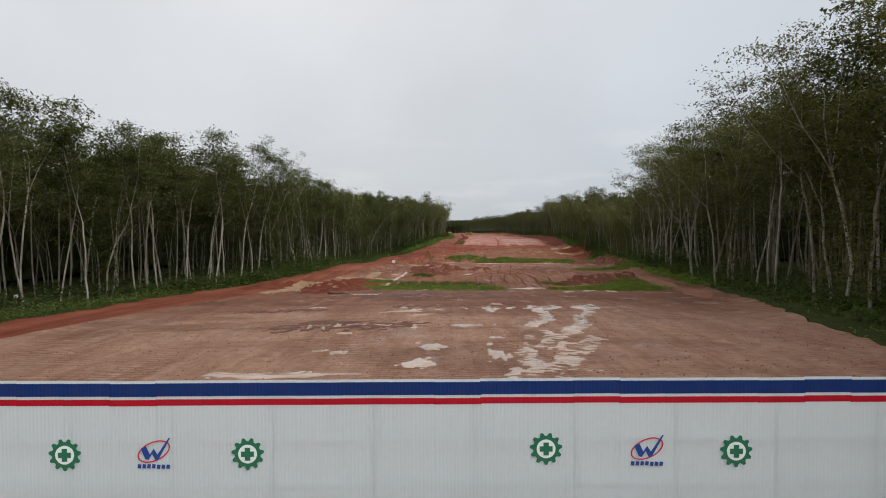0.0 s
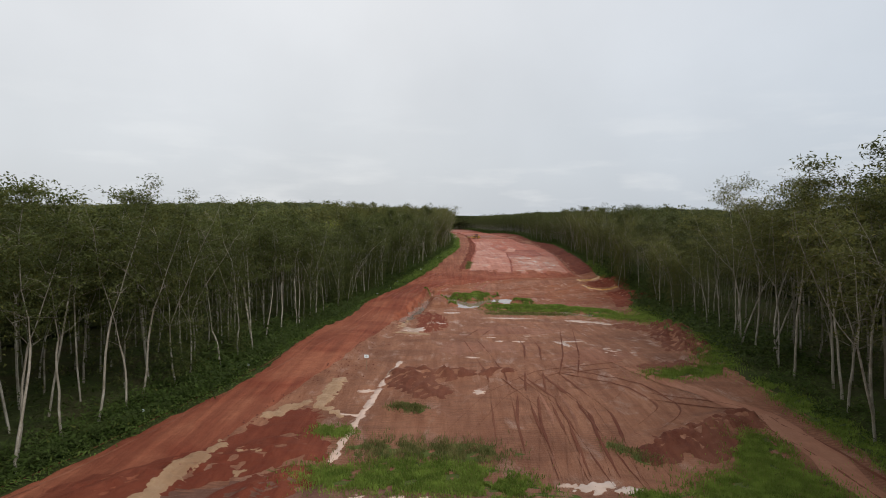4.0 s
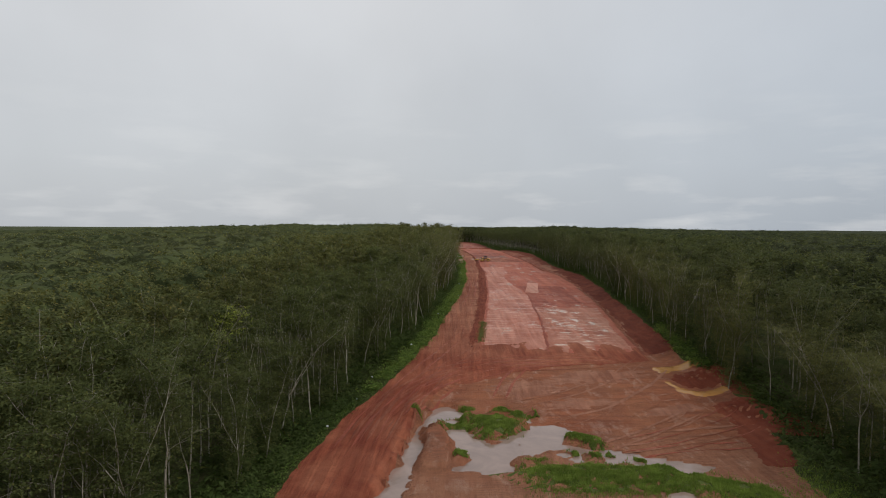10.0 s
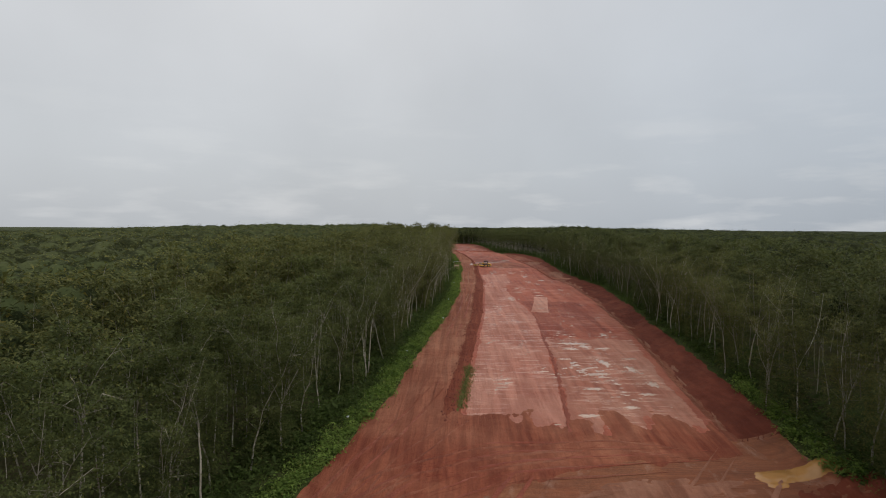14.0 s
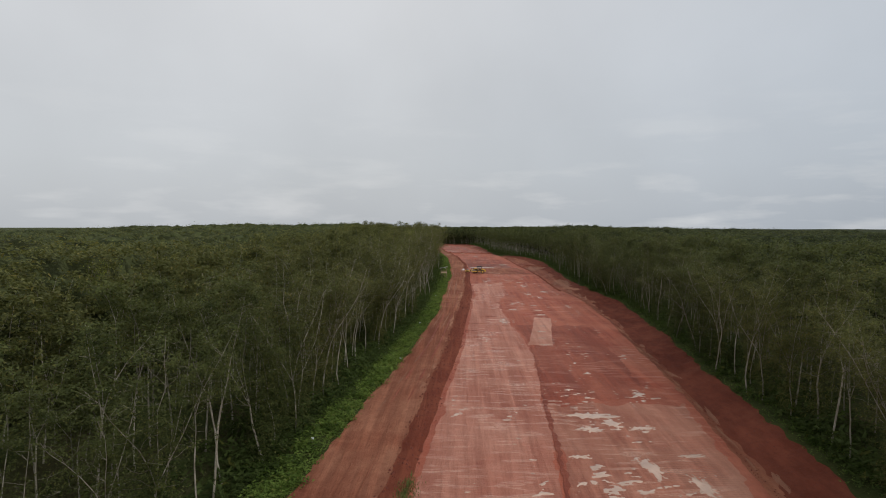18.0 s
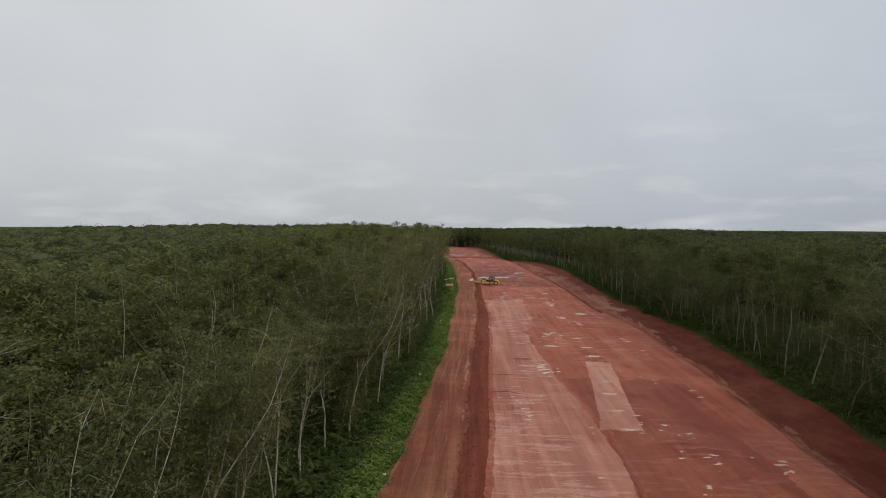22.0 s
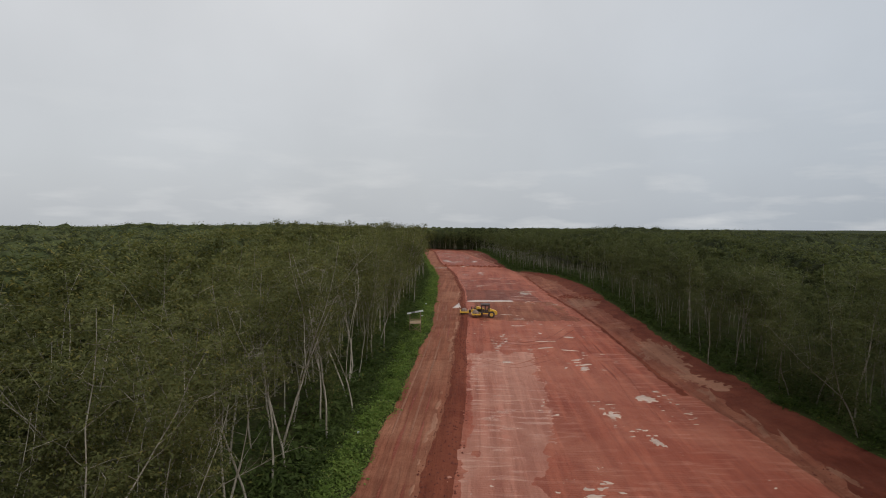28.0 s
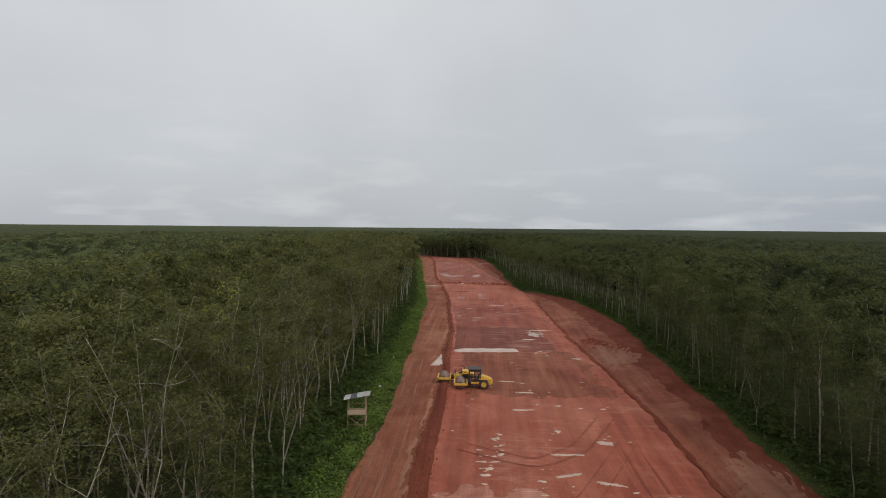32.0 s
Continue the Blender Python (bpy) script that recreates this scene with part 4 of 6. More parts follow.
def wedge(x, y):
    """A narrow three-sided pool beside the ridge."""
    f = 9.0
    for (ax, ay), (bx, by) in (((12.4, 429.4), (14.6, 429.6)), ((14.6, 429.6), (13.9, 437.8)), ((13.9, 437.8), (12.4, 429.4))):
        f = np.minimum(f, ((bx - ax) * (y - ay) - (by - ay) * (x - ax)) / math.hypot(bx - ax, by - ay))
    return 0.6 * f + 0.03 * rough(x, y, 1.5, 3)


film("wedge_pool", 12, 15, 429, 438.5, (0.15, 0.2), wedge, M_PALEWATER, "pale three-sided pool beside the spoil ridge", 0.09)["kind"] = "structure"
blob_film("puddle", [(17.8, 440.9, 27.2, 441.8, 1.75)], M_PALEWATER, "broad pale pool across the platform", "puddle", 0.09, 0.25, 0.13, 2.5)
blob_film("silt_wash", [(49.4, 371.5, 51.4, 365, 1.2)], M_TRACK, "tan silt washed over the bench", "silt", 0.06, 0.2, 0.5, 1.6, 9)

# ---- rubber trees ----
def tube(path, radii, sides=6):
    """Quads of a tapered tube along points."""
    path = np.asarray(path, float)
    v, q = [], []
    for i, (p, r) in enumerate(zip(path, radii)):
        d = path[min(i + 1, len(path) - 1)] - path[max(i - 1, 0)]
        d /= np.linalg.norm(d) + 1e-9
        u = np.cross(d, [0.31, 0.95, 0.05])
        u /= np.linalg.norm(u) + 1e-9
        w = np.cross(d, u)
        for k in range(sides):
            a = 2 * math.pi * k / sides
            v.append(p + r * (u * math.cos(a) + w * math.sin(a)))
    for i in range(len(path) - 1):
        for k in range(sides):
            a, b = i * sides + k, i * sides + (k + 1) % sides
            q.append((a, b, b + sides, a + sides))
    return np.array(v), np.array(q)


def leaf_quads(r, centres, length, width, per=3, droop=0.35):
    """Pointed leaflets hanging round each twig end."""
    n = len(centres) * per
    c = np.repeat(np.asarray(centres), per, 0)
    c = c + r.normal(0, 1, c.shape) * np.array([0.9, 0.9, 0.6]) * min(length, 0.36)
    a = r.uniform(0, 2 * math.pi, n)
    tilt = -droop + r.normal(0, 0.38, n)
    d = np.stack([np.cos(a) * np.cos(tilt), np.sin(a) * np.cos(tilt), np.sin(tilt)], 1)
    side = np.stack([-np.sin(a), np.cos(a), r.normal(0, 0.35, n)], 1)
    side /= np.linalg.norm(side, axis=1)[:, None]
    ln = (length * r.uniform(0.65, 1.3, n))[:, None]
    wd = (width * r.uniform(0.7, 1.3, n))[:, None]
    v = np.stack([c + 0.5 * wd * side, c - 0.5 * wd * side, c + ln * d], 1).reshape(-1, 3)
    q = np.full((n, 4), -1)
    q[:, :3] = np.arange(n * 3).reshape(-1, 3)
    return v, q


def join(parts):
    v, q, off = [], [], 0
    for pv, pq in parts:
        v.append(pv)
        q.append(np.where(pq < 0, -1, pq + off))
        off += len(pv)
    return np.concatenate(v), np.concatenate(q)


def tree_shape(seed, height, twigs, length, width, per, sides, forks=(0.26, 0.42), detail=2, topheavy=1.0, leafy=0.0):
    """Trunk quads and leaf quads of one slender, forked rubber tree."""
    r = np.random.RandomState(seed)
    lean = r.normal(0, 0.045, 2)
    fork = height * r.uniform(*forks)
    wood, twiggy, ends = [], [], []

    def limb(start, direction, ln, r0, r1, steps, wander, n, into=None):
        pts, d = [np.array(start, float)], np.array(direction, float)
        for _ in range(steps):
            d = d + r.normal(0, wander, 3)
            d[2] = max(d[2], 0.2)
            d /= np.linalg.norm(d)
            pts.append(pts[-1] + d * ln / steps)
        if n:
            (wood if into is None else into).append(tube(pts, np.linspace(r0, r1, steps + 1), n))
        return pts, d

    base = height * 0.0040 + 0.018
    pts, d = limb((0, 0, -0.4), (lean[0], lean[1], 1), fork + 0.4, base * 1.15, base * 0.78, 6 if detail > 1 else 3, 0.075 if detail > 1 else 0.05, sides)
    top = pts[-1]
    n_limbs = r.choice([1, 2, 2, 3])
    a0 = r.uniform(0, 6.28)
    for k in range(n_limbs):
        a = a0 + 6.28 * k / n_limbs + r.uniform(-0.5, 0.5)
        s = r.uniform(0.14, 0.36) if n_limbs > 1 else 0.04
        ln = (height - fork) * r.uniform(0.74, 0.95)
        lp, ld = limb(top, (d[0] + s * math.cos(a), d[1] + s * math.sin(a), 1), ln, base * 0.48, 0.012, 6, 0.13, sides if detail else 3)
        ends += lp[2:]
        for j in range(0, 6):
            for _ in range(2):
                b = r.uniform(0, 6.28)
                bl = r.uniform(1.5, 3.0) * (1.10 - 0.10 * j)
                bp, bd = limb(lp[j], (math.cos(b), math.sin(b), r.uniform(0.2, 1.0)), bl, base * 0.17, 0.006, 3, 0.32, {2: 4, 1: 3, 0: 0}[detail], twiggy)
                ends += [bp[-1], bp[-1], bp[-2]]
                if detail < 2:
                    break
    zs = np.array([q[2] for q in ends])
    share = np.clip(zs / height, 0.05, 1) ** topheavy
    pick = r.choice(len(ends), twigs, p=share / share.sum())
    c = np.array([ends[i] for i in pick]) + r.normal(0, 1, (twigs, 3)) * np.array([0.66, 0.66, 0.26])
    c[:, 2] = np.minimum(c[:, 2], height * 0.99)
    if detail:
        # thin pale twigs from the branches out to the sprays
        k = min(len(c), 60 if detail > 1 else 30)
        p0, p1 = np.array([ends[i] for i in pick])[:k], c[:k] + r.normal(0, 0.25, (k, 3))
        w = np.cross(p1 - p0, r.normal(0, 1, (k, 3)))
        w = 0.012 * w / (np.linalg.norm(w, axis=1)[:, None] + 1e-6)
        tv = np.stack([p0 - w, p0 + w, p1], 1).reshape(-1, 3)
        tq = np.full((k, 4), -1)
        tq[:, :3] = np.arange(k * 3).reshape(-1, 3)
        twiggy.append((tv, tq))
    c = c[c[:, 2] > fork * (0.95 if forks == (0.36, 0.52) else 0.70)]
    if leafy:
        k = int(twigs * leafy)
        zl = height * r.uniform(0.04, 0.62, k)
        al = r.uniform(0, 6.28, k)
        rl = np.abs(r.normal(0.9, 0.55, k))
        c = np.concatenate([c, np.stack([lean[0] * zl + rl * np.cos(al), lean[1] * zl + rl * np.sin(al), zl], 1)])
    return join(wood), join(twiggy) if twiggy else None, leaf_quads(r, c, length, width, per)


def mesh_of(name, shape, mat, smooth=False):
    ob = quads_object(name, shape[0], shape[1], [mat], smooth=smooth)
    return ob


HIGH, LOW = (0.36, 0.52), (0.18, 0.36)


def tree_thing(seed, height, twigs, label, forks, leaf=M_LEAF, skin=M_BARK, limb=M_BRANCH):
    root = tagged(new("rubber_tree"), label, "tree", "rubber trees along the road")
    wood, twiggy, leaves = tree_shape(seed, height, twigs, 0.20, 0.118, 8, 5, forks, 2, 2.2 if forks == HIGH else 1.0, 0.0 if forks == HIGH or twigs < 200 else 1.05)
    stem = join([wood, twiggy])
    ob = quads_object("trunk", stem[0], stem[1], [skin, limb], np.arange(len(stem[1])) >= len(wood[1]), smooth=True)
    ob.parent = root
    mesh_of("crown", leaves, leaf).parent = root
    return root


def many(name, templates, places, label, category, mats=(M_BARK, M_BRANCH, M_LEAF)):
    """One mesh of many trees: (x, y, z, size, turn, which)."""
    vs, qs, ms, off = [], [], [], 0
    for x, y, z, s, a, k in places:
        c, sn = math.cos(a) * s, math.sin(a) * s
        for m, shape in enumerate(templates[k]):
            if shape is None:
                continue
            v, q = shape
            t = np.empty((len(v), 3), np.float32)
            t[:, 0], t[:, 1], t[:, 2] = x + c * v[:, 0] - sn * v[:, 1], y + sn * v[:, 0] + c * v[:, 1], z + s * v[:, 2]
            vs.append(t)
            qs.append(np.where(q < 0, -1, q + off))
            ms.append(np.full(len(q), m, np.int32))
            off += len(v)
    ob = quads_object(name, np.concatenate(vs), np.concatenate(qs), mats, np.concatenate(ms))
    return tagged(ob, label, category, kind="stuff")


def tree_height(x, y, right):
    if right:
        return float(np.interp(y, [-60, 50, 72, 90, 114, 121, 130, 300, 450, 800], [22.5, 22.5, 23.5, 24, 22.5, 19, 17.8, 17.5, 16.5, 15.5]))
    return float(np.interp(y, [-60, 50, 64, 80, 110, 150, 200, 330, 420, 560, 800], [18.5, 19.5, 20.8, 21.5, 20.6, 19.7, 18.5, 19.5, 20.5, 19, 16.5]))


fr = np.random.RandomState(21)
KINDS = [
    (500, HIGH, "slender rubber tree with pale mottled trunk and high crown"), (470, HIGH, "slender rubber tree with pale mottled trunk and high crown"),
    (520, HIGH, "leaning rubber tree with a forked pale trunk and high crown"), (420, HIGH, "tall thin-crowned rubber tree with a forked pale trunk"),
    (470, LOW, "full-crowned rubber tree leafy far down its trunk"), (450, LOW, "full-crowned rubber tree leafy far down its trunk"), (490, LOW, "dense rubber tree with low drooping branches"),
    (390, LOW, "slender rubber tree with low drooping branches"), (130, LOW, "half-bare rubber tree with pale exposed branches"), (50, LOW, "almost leafless rubber tree with whitish bare branches")]
FIRST_KINDS = [tree_thing(120 + i, 18.0, n, lab, f, M_NEARLEAF) for i, (n, f, lab) in enumerate(KINDS)]
NEAR_KINDS = [tree_thing(100 + i, 18.0, n, lab, f) for i, (n, f, lab) in enumerate(KINDS)]
DULL_KINDS = [tree_thing(150 + i, 18.0, n, lab, f, M_DULL, M_DULLBARK) for i, (n, f, lab) in enumerate(KINDS)]
MID = [tree_shape(200 + i, 18.0, n, 0.32, 0.18, 7, 4, HIGH if i < 3 else LOW, 1, 2.2, 0.0 if i < 3 or n < 100 else 0.45) for i, n in enumerate([300, 310, 280, 280, 265, 255, 80])]
FAR = [tree_shape(300 + i, 18.0, n, 0.8, 0.44, 5, 3, (0.20, 0.36), 0, 1.4) for i, n in enumerate([42, 46, 38, 44])]

BACK = [tree_shape(400 + i, 18.0, n, 0.46, 0.26, 8, 3, LOW, 0, 2.2) for i, n in enumerate([120, 130, 110, 125])]

near_done, used = 0, set()
back_left = []
mid_left, mid_right, far_left, far_right = [], [], [], []
ROW, GAP = 5.2, 3.4
for right in (False, True):
    edge = TREES_R if right else TREES_L
    for row in range(7):
        y = -40.0 + fr.uniform(0, 2)
        while y < 735:
            y += GAP * fr.uniform(0.75, 1.3)
            if fr.rand() < 0.07:
                continue
            off = row * ROW + fr.normal(0, 0.6 if row else 1.0) + (0.5 if row else 0.3)
            x = float(edge(y)) + (off if right else -off)
            if right and y > 700 and row > 3:
                continue
            z = float(smooth_land(x, y))
            h = tree_height(x, y, right) * (fr.uniform(0.88, 1.06) if y < 130 else fr.uniform(0.76, 1.13)) * (1 + 0.06 * float(rough(x, y, 40, 2, 6)))
            a, s = fr.uniform(0, 6.28), h / 18.0
            close = (row == 0 and 18 < y < (385 if right else 420)) or (row == 1 and not right and (250 < y < 400)) 
            if close and near_done < 300:
                kind = int(fr.choice(10, p=[0.24, 0.22, 0.2, 0.16, 0.05, 0.05, 0.03, 0.05, 0.0, 0.0] if y < 82 or (right and y < 140) else [0.12, 0.11, 0.11, 0.12, 0.12, 0.10, 0.09, 0.13, 0.06, 0.04] if right and y > 200 else ([0.18, 0.17, 0.16, 0.15, 0.02, 0.02, 0.01, 0.05, 0.14, 0.10] if y > 325 and not right else [0.09, 0.08, 0.08, 0.08, 0.16, 0.15, 0.13, 0.14, 0.06, 0.03])))
                m = Matrix.LocRotScale((x, y, z), Euler((fr.normal(0, 0.035), fr.normal(0, 0.035), a)), (s, s, s * fr.uniform(0.95, 1.05)))
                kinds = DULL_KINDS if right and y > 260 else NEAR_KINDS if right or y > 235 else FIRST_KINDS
                src = kinds[kind]
                if src in used:
                    ob = copy_thing(src, m)
                else:
                    ob = src
                    used.add(src)
                ob.matrix_basis = m
                near_done += 1
            elif row < 3 and y < 470:
                (mid_right if right else mid_left).append((x, y, z, s, a, int(fr.randint(0, 4) if y < 95 or (not right and y > 330 and row == 1) else fr.randint(1, 7))))
            elif not right and 60 < y < 470 and row < 6:
                back_left.append((x, y, z, s, a, int(fr.randint(0, 4))))
            else:
                (far_right if right else far_left).append((x, y, z, s, a, int(fr.randint(0, 4))))
for _ in range(520):
    y = fr.uniform(722, 782)
    x = fr.uniform(-85, 60)
    if x > float(np.interp(y, [722, 736, 740], [20, -36, -60])):
        far_right.append((x, y, float(smooth_land(x, y)), fr.uniform(0.8, 0.98), fr.uniform(0, 6.28), int(fr.randint(0, 4))))
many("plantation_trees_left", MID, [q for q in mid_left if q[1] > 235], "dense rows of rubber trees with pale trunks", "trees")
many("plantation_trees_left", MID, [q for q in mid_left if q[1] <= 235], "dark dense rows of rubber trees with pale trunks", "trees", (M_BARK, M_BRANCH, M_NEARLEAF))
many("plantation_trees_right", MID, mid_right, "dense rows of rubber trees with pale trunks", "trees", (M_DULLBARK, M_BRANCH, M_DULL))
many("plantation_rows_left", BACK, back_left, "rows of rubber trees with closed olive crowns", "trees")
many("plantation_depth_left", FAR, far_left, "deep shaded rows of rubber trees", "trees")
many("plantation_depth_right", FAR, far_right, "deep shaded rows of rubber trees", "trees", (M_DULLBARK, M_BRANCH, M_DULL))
M_YOUNG = material("bright_young_leaves", foliage((0.15, 0.20, 0.035), (0.23, 0.28, 0.05), (0.30, 0.33, 0.07), odd=(0.34, 0.30, 0.08)))
for k, (x, y, h) in enumerate([(-6.0, 394.0, 21.0), (-27.5, 402.0, 22.0), (-27.6, 155.6, 20.5), (-34.0, 250.0, 20.0)]):
    ob = tree_thing(180 + k, h, 150, "young rubber tree with bright yellow-green leaves", HIGH, M_YOUNG)
    ob.location = (x, y, float(smooth_land(x, y)))
for k, (x, y, h) in enumerate([(-2.8, 348.0, 22.0), (3.2, 352.0, 22.5), (-10.4, 342.0, 21.5), (-1.3, 326.0, 21.5), (0.5, 362.0, 22.5), (-5.0, 373.0, 22.5)]):
    ob = tree_thing(190 + k, h, 45, "almost leafless rubber tree with whitish bare branches", LOW, M_LEAF, M_BARK, M_BARK)
    ob.location = (x, y, float(smooth_land(x, y)))
for src in FIRST_KINDS + NEAR_KINDS + DULL_KINDS:
    if src not in used:
        for part_ in list(src.children):
            bpy.data.objects.remove(part_)
        bpy.data.objects.remove(src)


# beyond the near rows: the closed treetops out to the horizon
def domes(x, y, cell, skip):
    """Rounded crowns on an uneven grid: about 1 at a crown's top, 0 in the gaps between."""
    best = np.full(np.shape(x), 9.0)
    lift = np.zeros(np.shape(x))
    i0, j0 = np.floor(x / cell), np.floor(y / cell)
    for di in (-1, 0, 1):
        for dj in (-1, 0, 1):
            i, j = i0 + di, j0 + dj
            h1 = np.abs(np.sin(i * 12.9898 + j * 78.233 + skip) * 43758.5453) % 1
            h2 = np.abs(np.sin(i * 39.346 + j * 11.135 + skip * 2) * 24634.6345) % 1
            d = np.hypot(x - (i + 0.15 + 0.7 * h1) * cell, y - (j + 0.15 + 0.7 * h2) * cell) / cell
            nearer = d < best
            best, lift = np.where(nearer, d, best), np.where(nearer, (h1 * 7 + h2 * 3) % 1, lift)
    return np.clip(1 - (best / 0.78) ** 2, 0, 1), lift


def treetops(x, y):
    dome, lift = domes(x, y, 5.2, 3)
    zt = smooth_land(x, y) + 14.4 + 2.3 * dome + 1.5 * (lift - 0.5) * (dome > 0.1) + 0.35 * rough(x, y, 3, 2, 8) + 1.2 * rough(x, y, 90, 2, 11)
    near_y = np.interp(y, [-60, 110, 330, 420, 560, 800, 5000], [0.5, 1.0, 2.0, 2.6, 1.6, -0.5, 0])
    return zt + np.where(x < 0, near_y, -0.4)


def treetop_sheet(name, side):
    ys = np.concatenate([np.arange(-200, 20, 4.0), np.arange(20, 640, 1.25), np.arange(640, 900, 2.6), np.geomspace(903, 4700, 60)])
    k = np.concatenate([[0, 0.2], np.arange(1.5, 75, 1.25), np.arange(76, 170, 2.6), np.geomspace(174, 4300, 46)])
    e = (TREES_L(ys) - 31 if side < 0 else TREES_R(ys) + 31)
    if side < 0:
        e = np.where(ys > 768, np.interp(ys, [768, 776], [-80, 2]), e)
    if side > 0:
        e = np.where(ys > 715, np.minimum(e, np.interp(ys, [740, 776], [70, 0])), e)
    x = e[:, None] + side * k[None, :]
    y = np.repeat(ys[:, None], len(k), 1)
    z = treetops(x, y)
    z = z - 6.0 * (1 - step(k, 0.5, 9.0))[None, :]
    z[:, 0] = smooth_land(x[:, 0], y[:, 0]) + 0.5
    if side < 0:
        x, y, z = x[:, ::-1], y[:, ::-1], z[:, ::-1]
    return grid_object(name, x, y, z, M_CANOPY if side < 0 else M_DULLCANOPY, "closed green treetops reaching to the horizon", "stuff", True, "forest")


treetop_sheet("treetops_left", -1)
treetop_sheet("treetops_right", 1)


def scatter_leaves(name, x, y, z, length, width, per, mat, label, category, seed, droop=0.25):
    r = np.random.RandomState(seed)
    v, q = leaf_quads(r, np.stack([x, y, z], 1), length, width, per, droop)
    return tagged(quads_object(name, v, q, [mat]), label, category, kind="stuff")


for side, nm in ((-1, "treetop_leaves_left"), (1, "treetop_leaves_right")):
    n = 70000
    y = 0 + 700 * fr.rand(n)
    d = 27 + 190 * fr.rand(n) ** 2.0
    x = (TREES_L(y) - d) if side < 0 else (TREES_R(y) + d)
    keep = fr.rand(n) < 0.25 + 0.9 * domes(x, y, 5.2, 3)[0]
    x, y = x[keep], y[keep]
    z = treetops(x, y) + fr.uniform(-0.25, 0.75, len(x))
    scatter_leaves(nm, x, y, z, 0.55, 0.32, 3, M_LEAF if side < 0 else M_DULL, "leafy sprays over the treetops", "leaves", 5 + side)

# undergrowth on the verges and between the trunks
def verge_plants(name, n, lo, hi, size, mat, label, seed, left=True, y0=-20, y1=740, tall=0.6, per=2):
    r = np.random.RandomState(seed)
    y = y0 + (y1 - y0) * r.rand(n)
    k = r.rand(n) ** (0.7 if left else 1.0)
    if left:
        a, b = TREES_L(y) + lo, LEFT(y) + hi
    else:
        a, b = TOE(y) + lo, np.maximum(TREES_R(y), TOE(y) + 1.5) + hi
    x = a + (b - a) * k
    thick = 0.5 + 0.5 * rough(x, y, 7, 3, 4)
    keep = r.rand(n) < np.clip(thick * 1.4 + 0.15, 0.1, 1)
    x, y, thick = x[keep], y[keep], thick[keep]
    z = land(x, y) + r.rand(len(x)) ** 1.4 * tall * (0.2 + 1.1 * thick)
    return scatter_leaves(name, x, y, z, size, size * 0.42, per, mat, label, "undergrowth", seed, -0.15)


verge_plants("undergrowth_left", 40000, -16, -3.2, 0.55, M_BUSH, "dense dark green undergrowth below the trees", 31, tall=1.5)
verge_plants("undergrowth_right", 36000, 0.5, 15, 0.55, M_BUSH, "dense dark green undergrowth below the trees", 32, False, tall=1.2)
verge_plants("weeds_left", 9000, 1.5, -1.2, 0.45, M_BUSH, "low dark weeds and bushes on the verge", 37, y0=60, y1=175, tall=1.7)
verge_plants("weeds_left", 12000, 0.5, -3.0, 0.45, M_BUSH, "low dark weeds and bushes behind the ferns", 38, y0=175, tall=1.7)
verge_plants("bushes_left", 18000, -7, -4.5, 0.9, M_BUSH, "leafy dark bushes in front of the trunks", 35, y0=95, tall=2.6)
verge_plants("bushes_right", 18000, 1.2, 6, 0.9, M_BUSH, "leafy dark bushes in front of the trunks", 36, False, y0=95, tall=2.4)
verge_plants("verge_grass_left", 12000, 2.5, -0.1, 0.30, M_WEEDS, "green weeds and grass along the haul road", 33, y1=188, tall=0.6)
verge_plants("verge_grass_left", 42000, 3.0, -0.1, 0.32, M_FERN, "bright green ferns and grass along the haul road", 39, y0=184, tall=0.6)
verge_plants("verge_grass_right", 18000, 0.05, 0.5, 0.30, M_WEEDS, "green weeds along the foot of the trees", 34, False, tall=0.35)


def bushes(name, n, seed, left, label, mat, lo, hi, small, large, y0=60, y1=640):
    """Rounded leafy shrubs: lo and hi say how far they stand between the trees (0) and the road (1)."""
    r = np.random.RandomState(seed)
    y = r.uniform(y0, y1, n)
    k = r.uniform(lo, hi, n)
    a = TREES_L(y) if left else np.maximum(TREES_R(y), TOE(y) + 1.2)
    b = LEFT(y) if left else TOE(y)
    x = a + (b - a) * k
    keep = r.rand(n) < np.clip(0.75 + 0.6 * rough(x, y, 9, 3, seed % 20), 0.15, 1)
    x, y = x[keep], y[keep]
    n = len(x)
    rad, k = r.uniform(small, large, n), 80
    z = land(x, y) - 0.1
    d = r.normal(0, 1, (n, k, 3))
    d /= np.linalg.norm(d, axis=2)[..., None]
    d[..., 2] = np.abs(d[..., 2]) * r.uniform(0.7, 1.3, n)[:, None]
    d *= (0.72 + 0.33 * r.rand(n, k))[..., None] * rad[:, None, None]
    c = d + np.stack([x, y, z], 1)[:, None, :]
    return scatter_leaves(name, c[..., 0].ravel(), c[..., 1].ravel(), c[..., 2].ravel(), 0.36, 0.21, 1, mat, label, "shrubs", seed, 0.2)


bushes("verge_shrubs_left", 420, 61, True, "leafy dark green shrubs along the plantation edge", M_BUSHES, -0.25, 0.85, 0.6, 1.8, 60, 176)
bushes("verge_shrubs_left", 820, 65, True, "leafy dark green shrubs along the plantation edge", M_BUSHES, -0.3, 0.42, 0.6, 1.7, 180)
bushes("verge_ferns_left", 1700, 63, True, "bright green ferns and low shrubs beside the haul road", M_FERN, 0.42, 0.96, 0.3, 0.9, 178)
bushes("verge_shrubs_left", 300, 66, True, "leafy green shrubs among the ferns of the verge", M_BUSHES, 0.3, 0.9, 0.5, 1.2, 190)
bushes("verge_shrubs_right", 110, 67, False, "leafy dark green shrubs beside the muddy ground", M_BUSHES, -0.5, 0.7, 0.4, 1.0, 14, 64)
